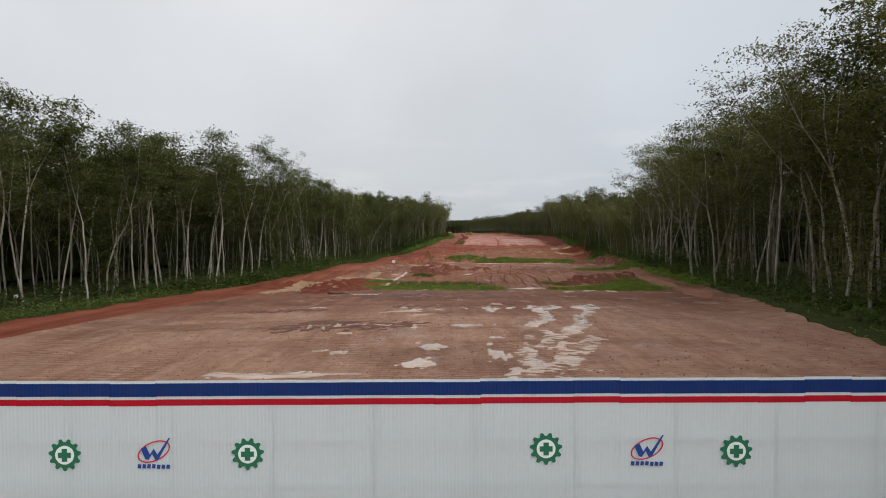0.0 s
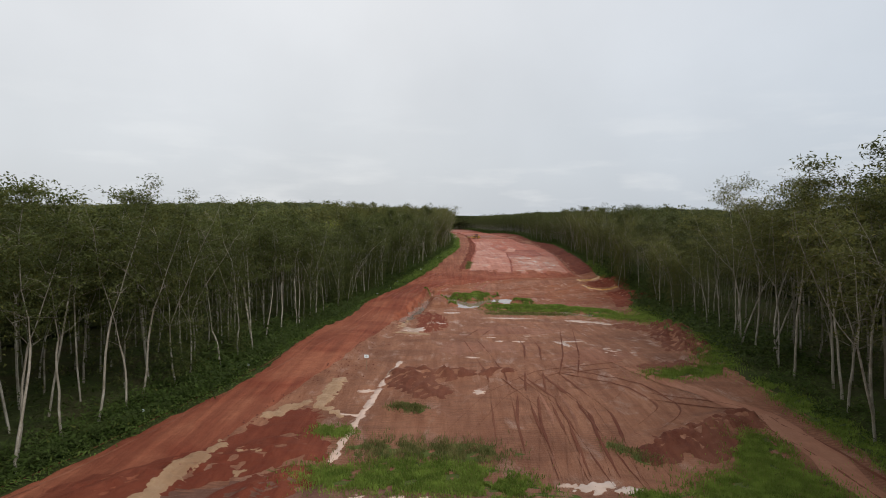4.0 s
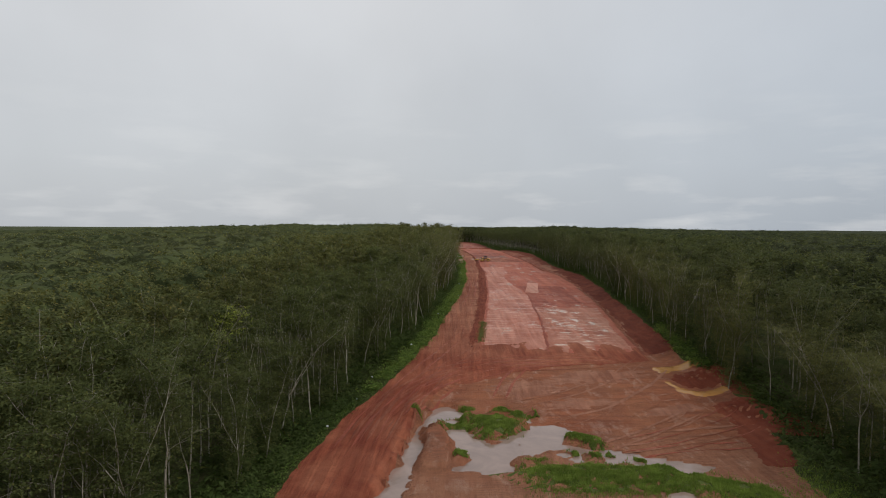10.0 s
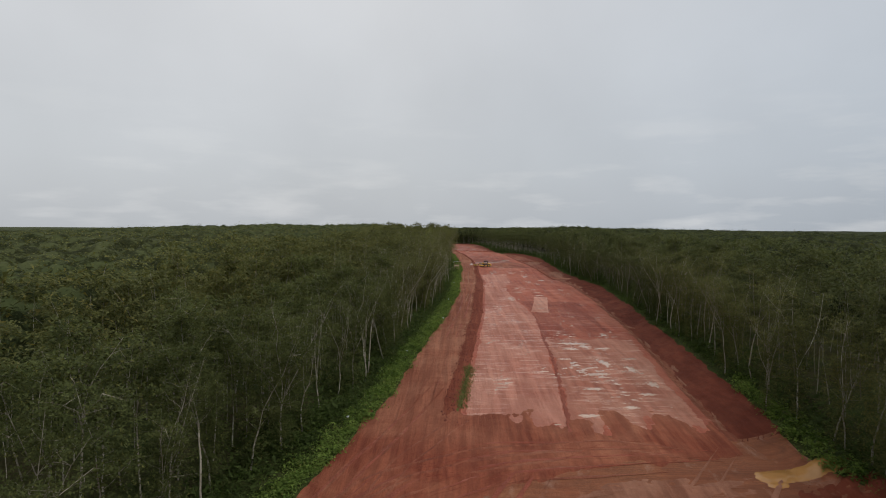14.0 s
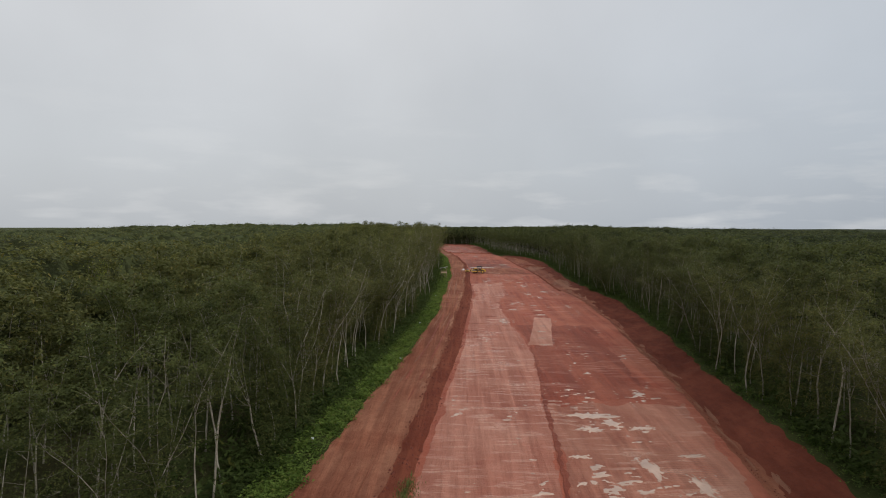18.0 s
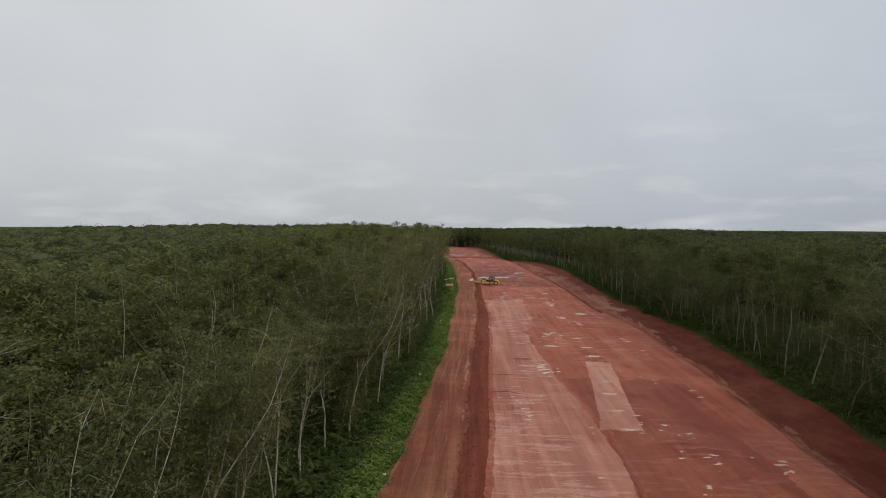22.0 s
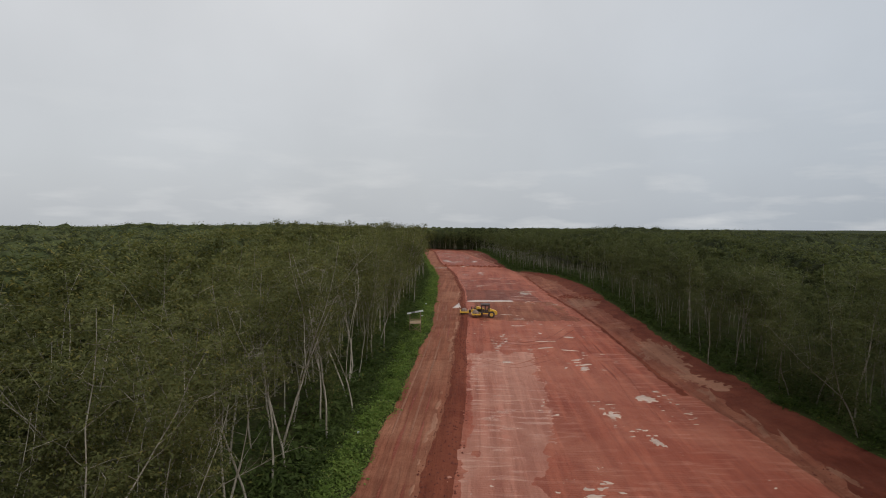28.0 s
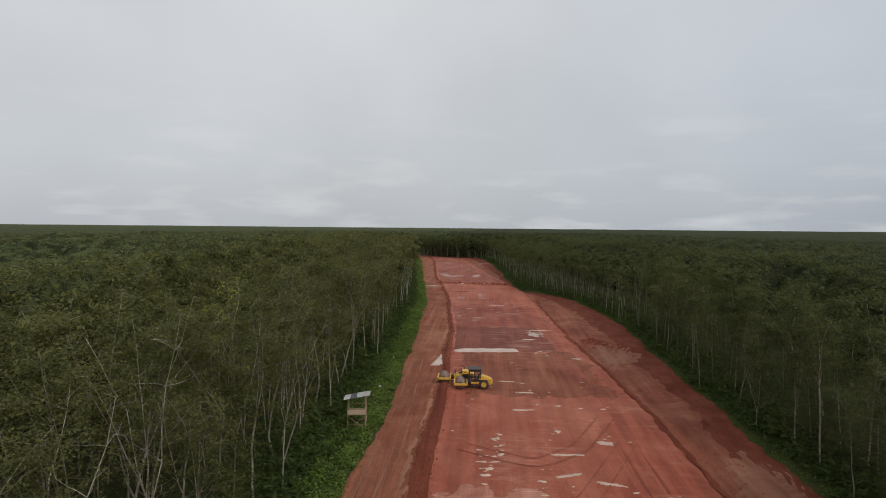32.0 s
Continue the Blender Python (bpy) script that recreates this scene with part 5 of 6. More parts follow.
bushes("verge_shrubs_right", 620, 62, False, "leafy dark green shrubs along the plantation edge", M_BUSHES, -0.6, 0.8, 0.5, 1.3)
bushes("verge_ferns_right", 130, 64, False, "bright green ferns at the foot of the slope", M_FERN, 0.1, 0.9, 0.4, 1.1, 188, 215)

# ---- patches of other soil ----
def earth_patch(x, y, rx, ry, turn, mat, label, seed, lift=0.04, ragged=0.5):
    """A ragged spread of other soil, breaking up at its rim."""
    ob = blot("earth_patch", x, y, rx * 1.05, ry * 1.05, turn, mat, seed, lift, ragged, 2.4, 60, 12)
    return tagged(ob, label, "earth", kind="structure")


for i, (x, y, rx, ry, turn, m) in enumerate([(-1.55, 132.1, 2.56, 9.63, 0.02, 0), (37, 430, 1.5, 10.0, 0.12, 6), (31, 446, 5.5, 2.2, 0.1, 6), (-9.25, 67.0, 7.54, 2.46, 0.05, 1), (2.36, 66.4, 5.8, 1.77, 0, 1), (-6.73, 34.1, 2.24, 0.66, 0.05, 1), (24, 502, 8.0, 2.0, 0.05, 6), (36, 475, 2.0, 8.0, 0.15, 6), (46, 440, 3.5, 9.0, 0.05, 2), (50, 385, 2.5, 9.0, 0, 2), (14.23, 181.5, 6.1, 2.87, 0.3, 2), (26.34, 186.2, 7.1, 2.28, 0.25, 2), (20.38, 175.6, 6.12, 1.57, 0.2, 2), (34.67, 173.7, 5.1, 1.2, 0.3, 2), (11.66, 124.2, 6.44, 3.95, 0, 2), (20.19, 104.7, 5.15, 3.19, 0.3, 2), (5.22, 109.2, 5.26, 4.08, 0.2, 2)]):
    mat, lab = ((M_BERM, "heap of dark red spoil"), (M_RUT, "dark wet hollow in the mud"), (M_WASH, "paler dried crust on the earth"), (M_HAUL, "fresh red earth spread at the ramp"), (M_SILT, "tan silt washed over the mud"), (M_SPOIL, "low heap of churned red-brown spoil"), (M_LIFT, "dark red loose earth on the platform"))[m]
    earth_patch(x, y, rx, ry, turn, mat, lab, 800 + i, ragged=0.22 if m == 0 else 0.5)


# ---- grass patches on the mud ----
def grass_patch(x0, y0, x1, y1, r, n, seed, mat=None, tall=0.24, label="lush green grass growing on wet mud"):
    n = int(n * 2.0)
    k = math.hypot(x1 - x0, y1 - y0) / 2
    earth_patch((x0 + x1) / 2, (y0 + y1) / 2, k + 0.35 * r, 0.55 * r, math.atan2(y1 - y0, x1 - x0), M_SWARD, "low turf between grass and mud", seed + 300, 0.015, 0.8)
    g = np.random.RandomState(seed)
    k = g.rand(n)
    x = x0 + (x1 - x0) * k + g.normal(0, r * 0.5, n)
    y = y0 + (y1 - y0) * k + g.normal(0, r * 0.5, n)
    keep = (0.5 + 0.5 * rough(x, y, 3.0, 3, seed)) > 0.27
    x, y = x[keep], y[keep]
    z = land(x, y)
    ok = z > -1.35
    x, y, z = x[ok], y[ok], z[ok]
    a, h = g.uniform(0, 6.28, len(x)), tall * g.uniform(0.4, 1.2, len(x))
    lx, ly = g.normal(0, 0.25, len(x)) * h, g.normal(0, 0.25, len(x)) * h
    w = 0.028 + 0.03 * g.rand(len(x))
    cx, cy = np.cos(a) * w, np.sin(a) * w
    v = np.stack([np.stack([x - cx, y - cy, z - 0.05], 1), np.stack([x + cx, y + cy, z - 0.05], 1), np.stack([x + lx + cx * 0.3, y + ly + cy * 0.3, z + h], 1), np.stack([x + lx - cx * 0.3, y + ly - cy * 0.3, z + h], 1)], 1)
    return tagged(quads_object("grass_patch", v.reshape(-1, 3), np.arange(len(x) * 4).reshape(-1, 4), [mat or M_GRASS]), label, "grass", kind="stuff")


grass_patch(-8.2, 70.6, 6.6, 69.2, 2.2, 9000, 1)
grass_patch(-3.0, 72.4, 3.5, 71.8, 1.6, 2600, 22)
grass_patch(-9.2, 78.7, -7.0, 78.2, 1.2, 1000, 23)
grass_patch(-5.0, 75.2, 5, 74.4, 2.4, 1700, 2, M_DRYGRASS, 0.35, "sparse yellowish grass on brown mud")
grass_patch(18.6, 68.2, 26.0, 70.6, 2.8, 7000, 3)
grass_patch(23.8, 72.2, 26.4, 78.0, 2.0, 5500, 24)
grass_patch(13.8, 68.2, 15.6, 67.6, 0.9, 700, 25)
grass_patch(20, 66, 26.5, 67.5, 2.2, 3500, 18)
grass_patch(24.5, 95.5, 33, 98, 2.2, 3500, 4)
grass_patch(33, 99, 40, 118, 2.4, 4000, 19)
grass_patch(33.0, 66, 34.4, 92, 1.6, 5000, 17)
grass_patch(-3.2, 83.8, -1.4, 83.2, 1.1, 1000, 10, M_DRYGRASS, 0.3, "sparse grass on a heap of spoil")
grass_patch(2.2, 167.0, 9.2, 166.0, 2.5, 8000, 5)
grass_patch(5.5, 163, 8.8, 164.8, 1.5, 2600, 6)
grass_patch(7.8, 170.9, 13.0, 170.5, 0.9, 2200, 7)
grass_patch(2.6, 173.3, 4.3, 172.9, 0.6, 700, 20)
grass_patch(16.8, 162.6, 19.6, 159.6, 1.2, 2200, 14)
grass_patch(10.2, 151.3, 24.5, 151.8, 2.6, 9500, 15)
grass_patch(24.5, 151.3, 34.1, 146.0, 3.1, 8000, 16)
for k, (gx_, gy_) in enumerate([(2.3, 156.0), (16.1, 157.6), (18.3, 156.1), (20.5, 157.3), (-3.6, 168.4), (23.5, 155.9), (0.2, 165.6)]):
    grass_patch(gx_ - 0.3, gy_, gx_ + 0.3, gy_, 0.7, 500, 40 + k)
grass_patch(31.3, 143.2, 42.4, 136.2, 4.8, 4000, 8)
grass_patch(11.2, 149.2, 25.6, 148.8, 2.3, 7000, 21)
grass_patch(9.3, 144.4, 25.0, 143.6, 2.3, 1500, 9, M_DRYGRASS, 0.3, "sparse yellowish grass at the edge of the water")
grass_patch(37.5, 121.3, 40.9, 151.6, 3.2, 3500, 11)
grass_patch(7.2, 205.8, 8.8, 224.0, 0.9, 900, 12, M_DRYGRASS, 0.3, "sparse grass on the spoil ridge")
grass_patch(14.2, 76.5, 16.6, 73.3, 1.2, 350, 13, M_DRYGRASS, 0.25, "sparse grass on brown mud")

# ---- puddles ----
for i, (x, y, rx, ry, turn, kind) in enumerate([(1.8, 32.6, 0.75, 0.5, 0.1, 0), (-0.1, 25.8, 0.55, 0.6, 0.1, 0), (-0.7, 22.3, 0.7, 0.75, 0.2, 0), (2.9, 23.9, 0.45, 0.75, 0.1, 0), (3.2, 28.3, 0.35, 0.35, 0, 0), (-7.4, 31.9, 0.13, 0.9, 0.1, 1), (-6.6, 31.9, 0.12, 1.0, 0.2, 1), (-5.9, 32.8, 0.2, 0.55, 0, 1), (-4.6, 33.1, 0.7, 0.1, 0.3, 1), (-3.2, 33.0, 0.7, 0.1, -0.3, 1), (-5.0, 29.7, 0.3, 0.13, 0.1, 1), (-5.3, 24.9, 0.35, 0.22, 0, 0), (-4.3, 24.4, 0.35, 0.25, 0.2, 0), (-6.3, 20.3, 2.2, 0.4, 0.1, 0), (4.8, 46.1, 0.5, 0.25, 0, 1), (-9.4, 43.6, 0.5, 0.25, 0, 1), (-2.7, 40.2, 1.3, 0.14, 0.05, 1), (-1.0, 38.2, 0.9, 0.18, 0.3, 1), (-8.0, 60.2, 1.5, 0.8, 0.6, 0), (11.1, 69.4, 1.3, 0.7, 0.2, 0), (13.2, 69.0, 0.8, 0.5, 0, 0), (9.4, 69.6, 0.5, 0.3, 0, 1), (14.8, 63.4, 0.5, 0.5, 0, 1), (17.2, 64.2, 0.6, 0.4, 0.2, 1), (19.6, 63.5, 0.4, 0.8, 0.3, 1), (-4.5, 67.4, 0.5, 0.45, 0.1, 1), (-2.0, 67.2, 0.6, 0.45, 0.1, 1), (0, 67.4, 0.5, 0.2, 0, 1), (-6.62, 89.0, 1.07, 0.38, 0.4, 1), (8.73, 113.8, 0.53, 0.4, 0, 1), (11.54, 113.8, 0.85, 0.3, 0, 1), (17.53, 112.1, 0.53, 2.06, 0.3, 1), (19.1, 114.1, 1.48, 0.41, 0.1, 1), (4.38, 102.6, 0.72, 0.29, 0, 1), (4.45, 88.9, 0.54, 0.61, 0, 1), (-0.57, 130.3, 1.5, 1.05, 0.3, 1), (-4.16, 124.0, 1.83, 1.96, 0.4, 1), (25.99, 135.2, 3.41, 0.94, -0.25, 1), (29.21, 132.9, 1.71, 0.76, -0.5, 1), (12.53, 138.2, 4.24, 0.49, -0.05, 1), (2.21, 144.4, 1.46, 0.73, 0.2, 1), (7.88, 117.1, 0.53, 0.35, 0, 1), (13.4, 119.0, 0.43, 0.25, 0, 1), (0.99, 191.3, 0.51, 0.79, 0.2, 1)]):
    mat, lab = ((M_PUDDLE, "shallow brown rain puddle in wheel tracks"), (M_PALEWATER, "pale silty puddle on mud"), (M_OCHRE, "ochre muddy pond below the slope"), (M_SILT, "tan silt washed over the mud"))[kind]
    puddle(x, y, rx, ry, turn, mat, lab, 40 + i, 0.05)
pr = np.random.RandomState(77)


def near_bands(x, y):
    """Rain standing in two bands of wheel ruts and their cross ribs."""
    w = 0.0
    for x0, slope, width in ((4.04, 0.199, 1.3), (5.5, 0.30, 1.2), (2.3, 0.105, 0.7), (-0.35, -0.09, 0.7)):
        w = np.maximum(w, np.exp(-((x - x0 - (y - 22) * slope) / width) ** 2) * (1.08 if x0 > 3 else 0.72))
    w = w * np.clip((52 - y) / 9, 0, 1) + 0.72 * np.exp(-((y - 42.2 - 0.1 * x) / 1.8) ** 2) * (x > -4.5) * (x < 13)
    tread = np.exp(-((x - 6.4 - (y - 22) * 0.26) / 2.6) ** 2) * np.clip((40 - y) / 8, 0, 1)
    return 0.62 * rough(x, y * 0.5, 2.1, 5, 3) + 0.2 * rough(x * 0.4, y, 0.55, 2, 9) + 0.85 * w + tread * (0.10 + 0.3 * np.sin(y * 15 + 3 * rough(x, y, 1.5, 2, 4))) - 0.98


def platform_bars(x, y):
    """Small pools lying across the platform, in clusters."""
    a = rough(x * 0.45, y, 1.6, 3, 5) * 0.55 + 0.2 * rough(x, y, 0.9, 2, 14)
    b = rough(x * 1.3, y * 0.45, 13, 2, 11)
    edge = np.minimum(x - PLAT_L(y) - 1, PLAT_R(y) - 3 - x)
    pale = 0.36 * np.exp(-((x - 30.5) / 6) ** 2) * (y < 246) + 0.2 * np.exp(-((x - 31) / 5) ** 2) * (y > 247) * (y < 282)
    return a + 0.45 * b + pale - 0.66 - np.clip(0.5 - edge, 0, 2)


def haul_edge(x, y):
    """Silt and water left along the edge of the haul road."""
    d = np.exp(-((x - HAUL_R(y) + 0.75) / 0.5) ** 2)
    return 0.5 * rough(x * 2, y * 0.5, 2.6, 4, 6) + 0.5 * rough(x, y, 30, 2, 2) + 0.8 * d - 0.86


film("rut_water", -4, 16, 12, 54, (0.14, 0.1), near_bands, M_PUDDLE, "broken rain water in the wheel ruts of the mud")
def field_bars(x, y):
    """Small rain pools among the tracks of the near field."""
    return 0.55 * rough(x * 0.6, y, 1.3, 3, 8) + 0.75 * np.clip(1 - np.hypot((x - 22.8) / 5.2, (y - 107) / 7), 0, 1) - 0.72


film("field_water", 16, 31, 98, 116, (0.2, 0.2), field_bars, M_PALEWATER, "small pale pools in the tracks of the field")
film("platform_water", 12, 46, 200, 445, (0.22, 0.18), platform_bars, M_PALEWATER, "small pale pools across the rolled platform", 0.06)
def far_bars(x, y):
    """Thin pools lying across the far part of the platform."""
    edge = np.minimum(x - PLAT_L(y) - 1, PLAT_R(y) - 5 - x)
    return 0.55 * rough(x * 0.3, y, 2.4, 3, 6) + 0.2 * rough(x, y, 1.3, 2, 15) + 0.45 * rough(x * 1.2, y * 0.4, 16, 2, 12) + 0.2 * (y > 560) - 0.62 - np.clip(0.5 - edge, 0, 2)


film("platform_water", -22, 46, 466, 715, (0.3, 0.3), far_bars, M_PALEWATER, "thin pale pools across the far end of the platform", 0.08)
film("haul_edge_silt", 6, 15, 250, 470, (0.18, 0.3), haul_edge, M_TRACK, "pale silt washed along the edge of the haul road", 0.06, "silt")
for i, (x, y, rx, ry, turn) in enumerate([
        (28.5, 240.5, 2.6, 1.0, -0.1), (30.2, 238.3, 0.9, 1.2, 0.1), (27.4, 236.3, 1.5, 0.6, 0), (33.0, 236.8, 1.3, 0.5, 0.2), (31.0, 227.5, 0.8, 2.0, 0.2), (28.4, 221.0, 1.8, 0.6, 0.1), (34.5, 224, 0.7, 1.8, 0.1),
        (35.4, 216.5, 0.7, 1.2, 0), (33.2, 212.0, 1.0, 0.5, 0), (26.3, 214, 1.2, 0.5, 0), (36.0, 230.0, 1.1, 0.4, 0.1), (24.8, 229.5, 0.9, 0.4, 0), (29.5, 207, 1.1, 0.5, 0), (23.4, 204, 1.4, 0.5, 0.1),
        (28.6, 279.5, 1.0, 0.35, 0), (28.9, 286, 1.1, 0.3, 0), (29.8, 293, 1.1, 0.4, 0), (31, 299.5, 1.1, 0.35, 0), (32.8, 315.3, 1.1, 0.5, 0), (33.0, 322, 0.9, 0.3, 0), (32.6, 330, 0.8, 0.3, 0), (33.9, 353.6, 0.7, 1.0, 0.2), (36.5, 345.5, 0.5, 1.0, 0.2), (26.5, 323, 1.1, 0.5, 0),
        (39.7, 360.3, 1.0, 1.3, 0.3), (36.1, 397.6, 1.0, 0.8, 0), (31, 394, 1.8, 0.35, 0), (30.5, 389, 1.2, 0.4, 0.3), (34.5, 387.5, 1.2, 0.4, -0.2), (27, 408, 1.2, 0.4, 0), (28, 415.5, 1.3, 0.5, 0), (39.0, 436.2, 0.8, 0.7, 0), (25.5, 421, 1.2, 0.4, 0), (23, 379, 0.9, 0.8, 0.3),
        (33.2, 458.0, 1.6, 3.0, 0.2), (34.5, 462.5, 2.2, 1.0, 0.1), (31.5, 452, 1.4, 1.0, 0.1), (18, 493, 1.2, 0.4, 0), (26, 500, 2.0, 0.6, 0), (30, 485, 2.0, 0.6, 0), (21, 478, 1.5, 0.5, 0), (2.6, 549, 2.8, 1.8, 0), (22, 668, 3, 1.5, 0), (12, 655, 3.5, 1.2, 0)]):
    puddle(x, y, rx, ry * (0.6 if y > 370 and rx > ry else 1), turn, M_PALEWATER, "pale silty rain puddle on the red platform", 140 + i, 0.07, 0.5)


# ---- wheel tracks pressed into the earth ----
def wheel_track(points, width, mat, label, seed, gauge=2.0, lift=0.03):
    """A pair of ruts along a gliding line."""
    r = np.random.RandomState(seed)
    p = np.array(points, float)
    t = np.linspace(0, 1, len(p))
    n = max(12, int(np.hypot(*(p[-1] - p[0])) * 1.2))
    u = np.linspace(0, 1, n)
    cx, cy = np.interp(u, t, p[:, 0]), np.interp(u, t, p[:, 1])
    for _ in range(3):
        cx[1:-1], cy[1:-1] = (cx[:-2] + 2 * cx[1:-1] + cx[2:]) / 4, (cy[:-2] + 2 * cy[1:-1] + cy[2:]) / 4
    dx, dy = np.gradient(cx), np.gradient(cy)
    ln = np.hypot(dx, dy) + 1e-9
    nx, ny = -dy / ln, dx / ln
    v, q = [], []
    for side in ((-1, 1) if gauge else (0,)):
        w = width * (0.6 + 0.3 * r.rand(n)) * np.minimum(1, np.minimum(u, 1 - u) * 8 + 0.1)
        w = w * np.clip(0.55 + 1.1 * np.sin(u * n * 0.21 + 5 * np.sin(u * n * 0.053 + seed)), 0.02, 1)
        o = len(v) * 0 + (0 if not v else sum(len(a) for a in v))
        rows = []
        for e in (-0.5, 0, 0.5):
            x, y = cx + nx * (side * gauge / 2 + e * w), cy + ny * (side * gauge / 2 + e * w)
            rows.append(np.stack([x, y, land(x, y) + (lift if e == 0 else lift * 0.5)], 1))
        v.append(np.concatenate(rows))
        i = np.arange(n - 1)
        for k in (0, 1):
            q.append(np.stack([o + k * n + i, o + k * n + i + 1, o + (k + 1) * n + i + 1, o + (k + 1) * n + i], 1))
    ob = quads_object("wheel_track", np.concatenate(v), np.concatenate(q), [mat], smooth=True)
    return tagged(ob, label, "wheel track", "wheel tracks", "structure")


PALE, DARK = "pale dried wheel ruts in red earth", "dark damp wheel ruts in red earth"
for i, (pts, w, m) in enumerate([([(9.2, 173.7), (20.3, 179.5), (30.4, 187.2), (36.4, 195.0)], 0.6, 1), ([(16.3, 169.7), (24.5, 173.7), (34.5, 183.4), (40.5, 191.1)], 0.9, 1), ([(14.2, 187.2), (17.2, 193.0), (22.2, 196.9)], 0.5, 0), ([(24.5, 161.6), (34.7, 167.6), (42.8, 173.7)], 0.4, 0), ([(26.5, 164.6), (34.7, 169.7), (41.8, 178.6)], 0.4, 1), ([(28.6, 159.6), (36.7, 163.6), (42.9, 167.6)], 0.4, 0), ([(-6.2, 151.6), (-4.1, 173.7), (1.0, 191.1), (8.0, 203.8)], 0.5, 1), ([(-9.2, 151.6), (-7.2, 173.7), (-0.0, 189.1), (10.1, 195.0), (30.3, 196.0)], 0.6, 0), ([(-8.5, 143.2), (-6.1, 166.6), (2.0, 183.4), (14.1, 191.1), (34.4, 194.0)], 0.5, 0), ([(6.2, 77.1), (6.7, 94.5), (4.5, 115.3), (9.4, 132.2)], 0.5, 0), ([(9.9, 70.3), (10.2, 89.5), (12.8, 109.9), (12.6, 130.4)], 0.55, 0), ([(13.4, 69.2), (12.6, 86.4), (17.0, 104.4), (21.3, 128.5)], 0.5, 0), ([(8.1, 69.2), (8.3, 80.7), (9.2, 87.9)], 0.6, 0), ([(15.7, 66.9), (15.9, 86.5), (22.6, 97.1), (33.2, 105.6)], 0.5, 1), ([(21.2, 88.2), (28.4, 85.1), (30.3, 75.3), (29.7, 61.2)], 0.5, 0), ([(13.5, 293.2), (16.2, 293.6), (19.3, 292)], 0.95, 0), ([(14.6, 302.4), (18, 302.6), (22.4, 300.2)], 0.9, 0), ([(17.4, 312.3), (20, 313.2), (22.6, 312.6)], 1.9, 0), ([(18.4, 311.6), (20, 311.9), (21.6, 312.8)], 1.2, 0), ([(17.9, 380.8), (24.1, 376.0), (31.5, 383.8), (39.1, 398.5)], 0.5, 0), ([(19.1, 395.4), (27.4, 391.4), (33, 396), (38.4, 407)], 0.6, 0), ([(38.0, 352), (39.5, 372), (38.6, 396)], 0.5, 0), ([(2, 240), (5, 270), (8, 300), (10, 330)], 0.45, 1), ([(5, 240), (8, 280), (10, 320), (11, 370)], 0.5, 0), ([(10.4, 330), (11, 370), (11.6, 400), (11, 440)], 0.45, 0), ([(9.5, 340), (10, 380), (10.6, 410), (9, 450)], 0.45, 1), ([(-29.2, 56.7), (-23.2, 76.8), (-18.2, 97.6), (-14.1, 123.8), (-11.3, 151.7)], 0.5, 1), ([(-10.2, 166.6), (-4.1, 189.1), (2.0, 205.7), (4, 230)], 0.5, 1), ([(17, 430), (26, 434), (38, 432)], 0.5, 0), ([(14, 505), (22, 512), (32, 512)], 1.0, 0), ([(18, 445), (19, 470), (16, 500)], 0.4, 1), ([(-10.4, 152), (-9.6, 164), (-7.4, 177), (-1.6, 187.2), (8.8, 193.6), (24.1, 196.1), (35, 193.3)], 0.8, 1),
    ([(-7.6, 152), (-6.4, 164), (-3.4, 175), (2.3, 184), (12.5, 189.2), (28.1, 191.2)], 0.75, 1), ([(-9.0, 156), (-8.2, 168), (-5, 180), (3, 189.4), (14, 193.4), (30, 195)], 0.7, 0), ([(-11, 158), (-9.4, 172), (-5.4, 184), (-1.9, 193.9), (3.8, 213.9)], 0.8, 1),
    ([(-8.2, 160), (-6.6, 172), (-2, 182.5), (6, 190), (18, 193.6), (33, 194.4)], 0.75, 1), ([(-6.8, 166), (-4, 176.5), (3, 186), (13, 191), (27, 193)], 0.7, 0), ([(-12, 150), (-10.6, 166), (-7, 180), (-1, 197), (4.6, 216)], 0.7, 0),
    ([(12.5, 158.5), (20.8, 165.4), (31.9, 174.7), (38.7, 180.6)], 1.5, 1), ([(17.2, 157.3), (26.1, 163.8), (36.9, 172.9)], 0.8, 1), ([(15.9, 167), (28.3, 176.6), (37, 178.7)], 0.7, 1), ([(22.3, 158.9), (30, 161.4), (38, 164.6)], 0.8, 1), ([(20, 156.4), (29, 159.4), (39, 161)], 0.7, 0), ([(24, 163), (32, 166), (41, 168)], 1.1, 1),
    ([(10.7, 182.1), (24.9, 186.6), (34.7, 186.8)], 0.7, 1), ([(8.6, 177), (10.6, 184), (13.6, 189.6)], 0.8, 0),
    ([(8.7, 71.3), (10.9, 84.1), (8.1, 93.9)], 0.7, 0), ([(12.2, 70.8), (13.0, 86.4), (10.4, 95.5)], 0.7, 0), ([(13.6, 70.9), (15.2, 83.3), (12.7, 95.7)], 0.7, 0), ([(9.6, 70.6), (11.6, 82), (11.4, 92), (16, 104)], 0.7, 2), ([(18.4, 80), (22.4, 85), (21, 92), (14, 97)], 0.6, 0), ([(2, 78), (6, 88), (12, 96), (22, 100)], 0.5, 0)]):
    wheel_track(pts, w * (0.8 if pts[0][1] > 130 else 0.6), (M_WASH if pts[0][1] > 200 or (pts[0][0] > 9 and pts[0][1] > 130) or m > 1 else M_BENCH) if m else M_LIFT if pts[0][1] > 130 else M_SPOIL, PALE if m else DARK, 900 + i, 2.0 if w < 0.9 else 0, 0.10 if 130 < pts[0][1] < 215 else 0.06)


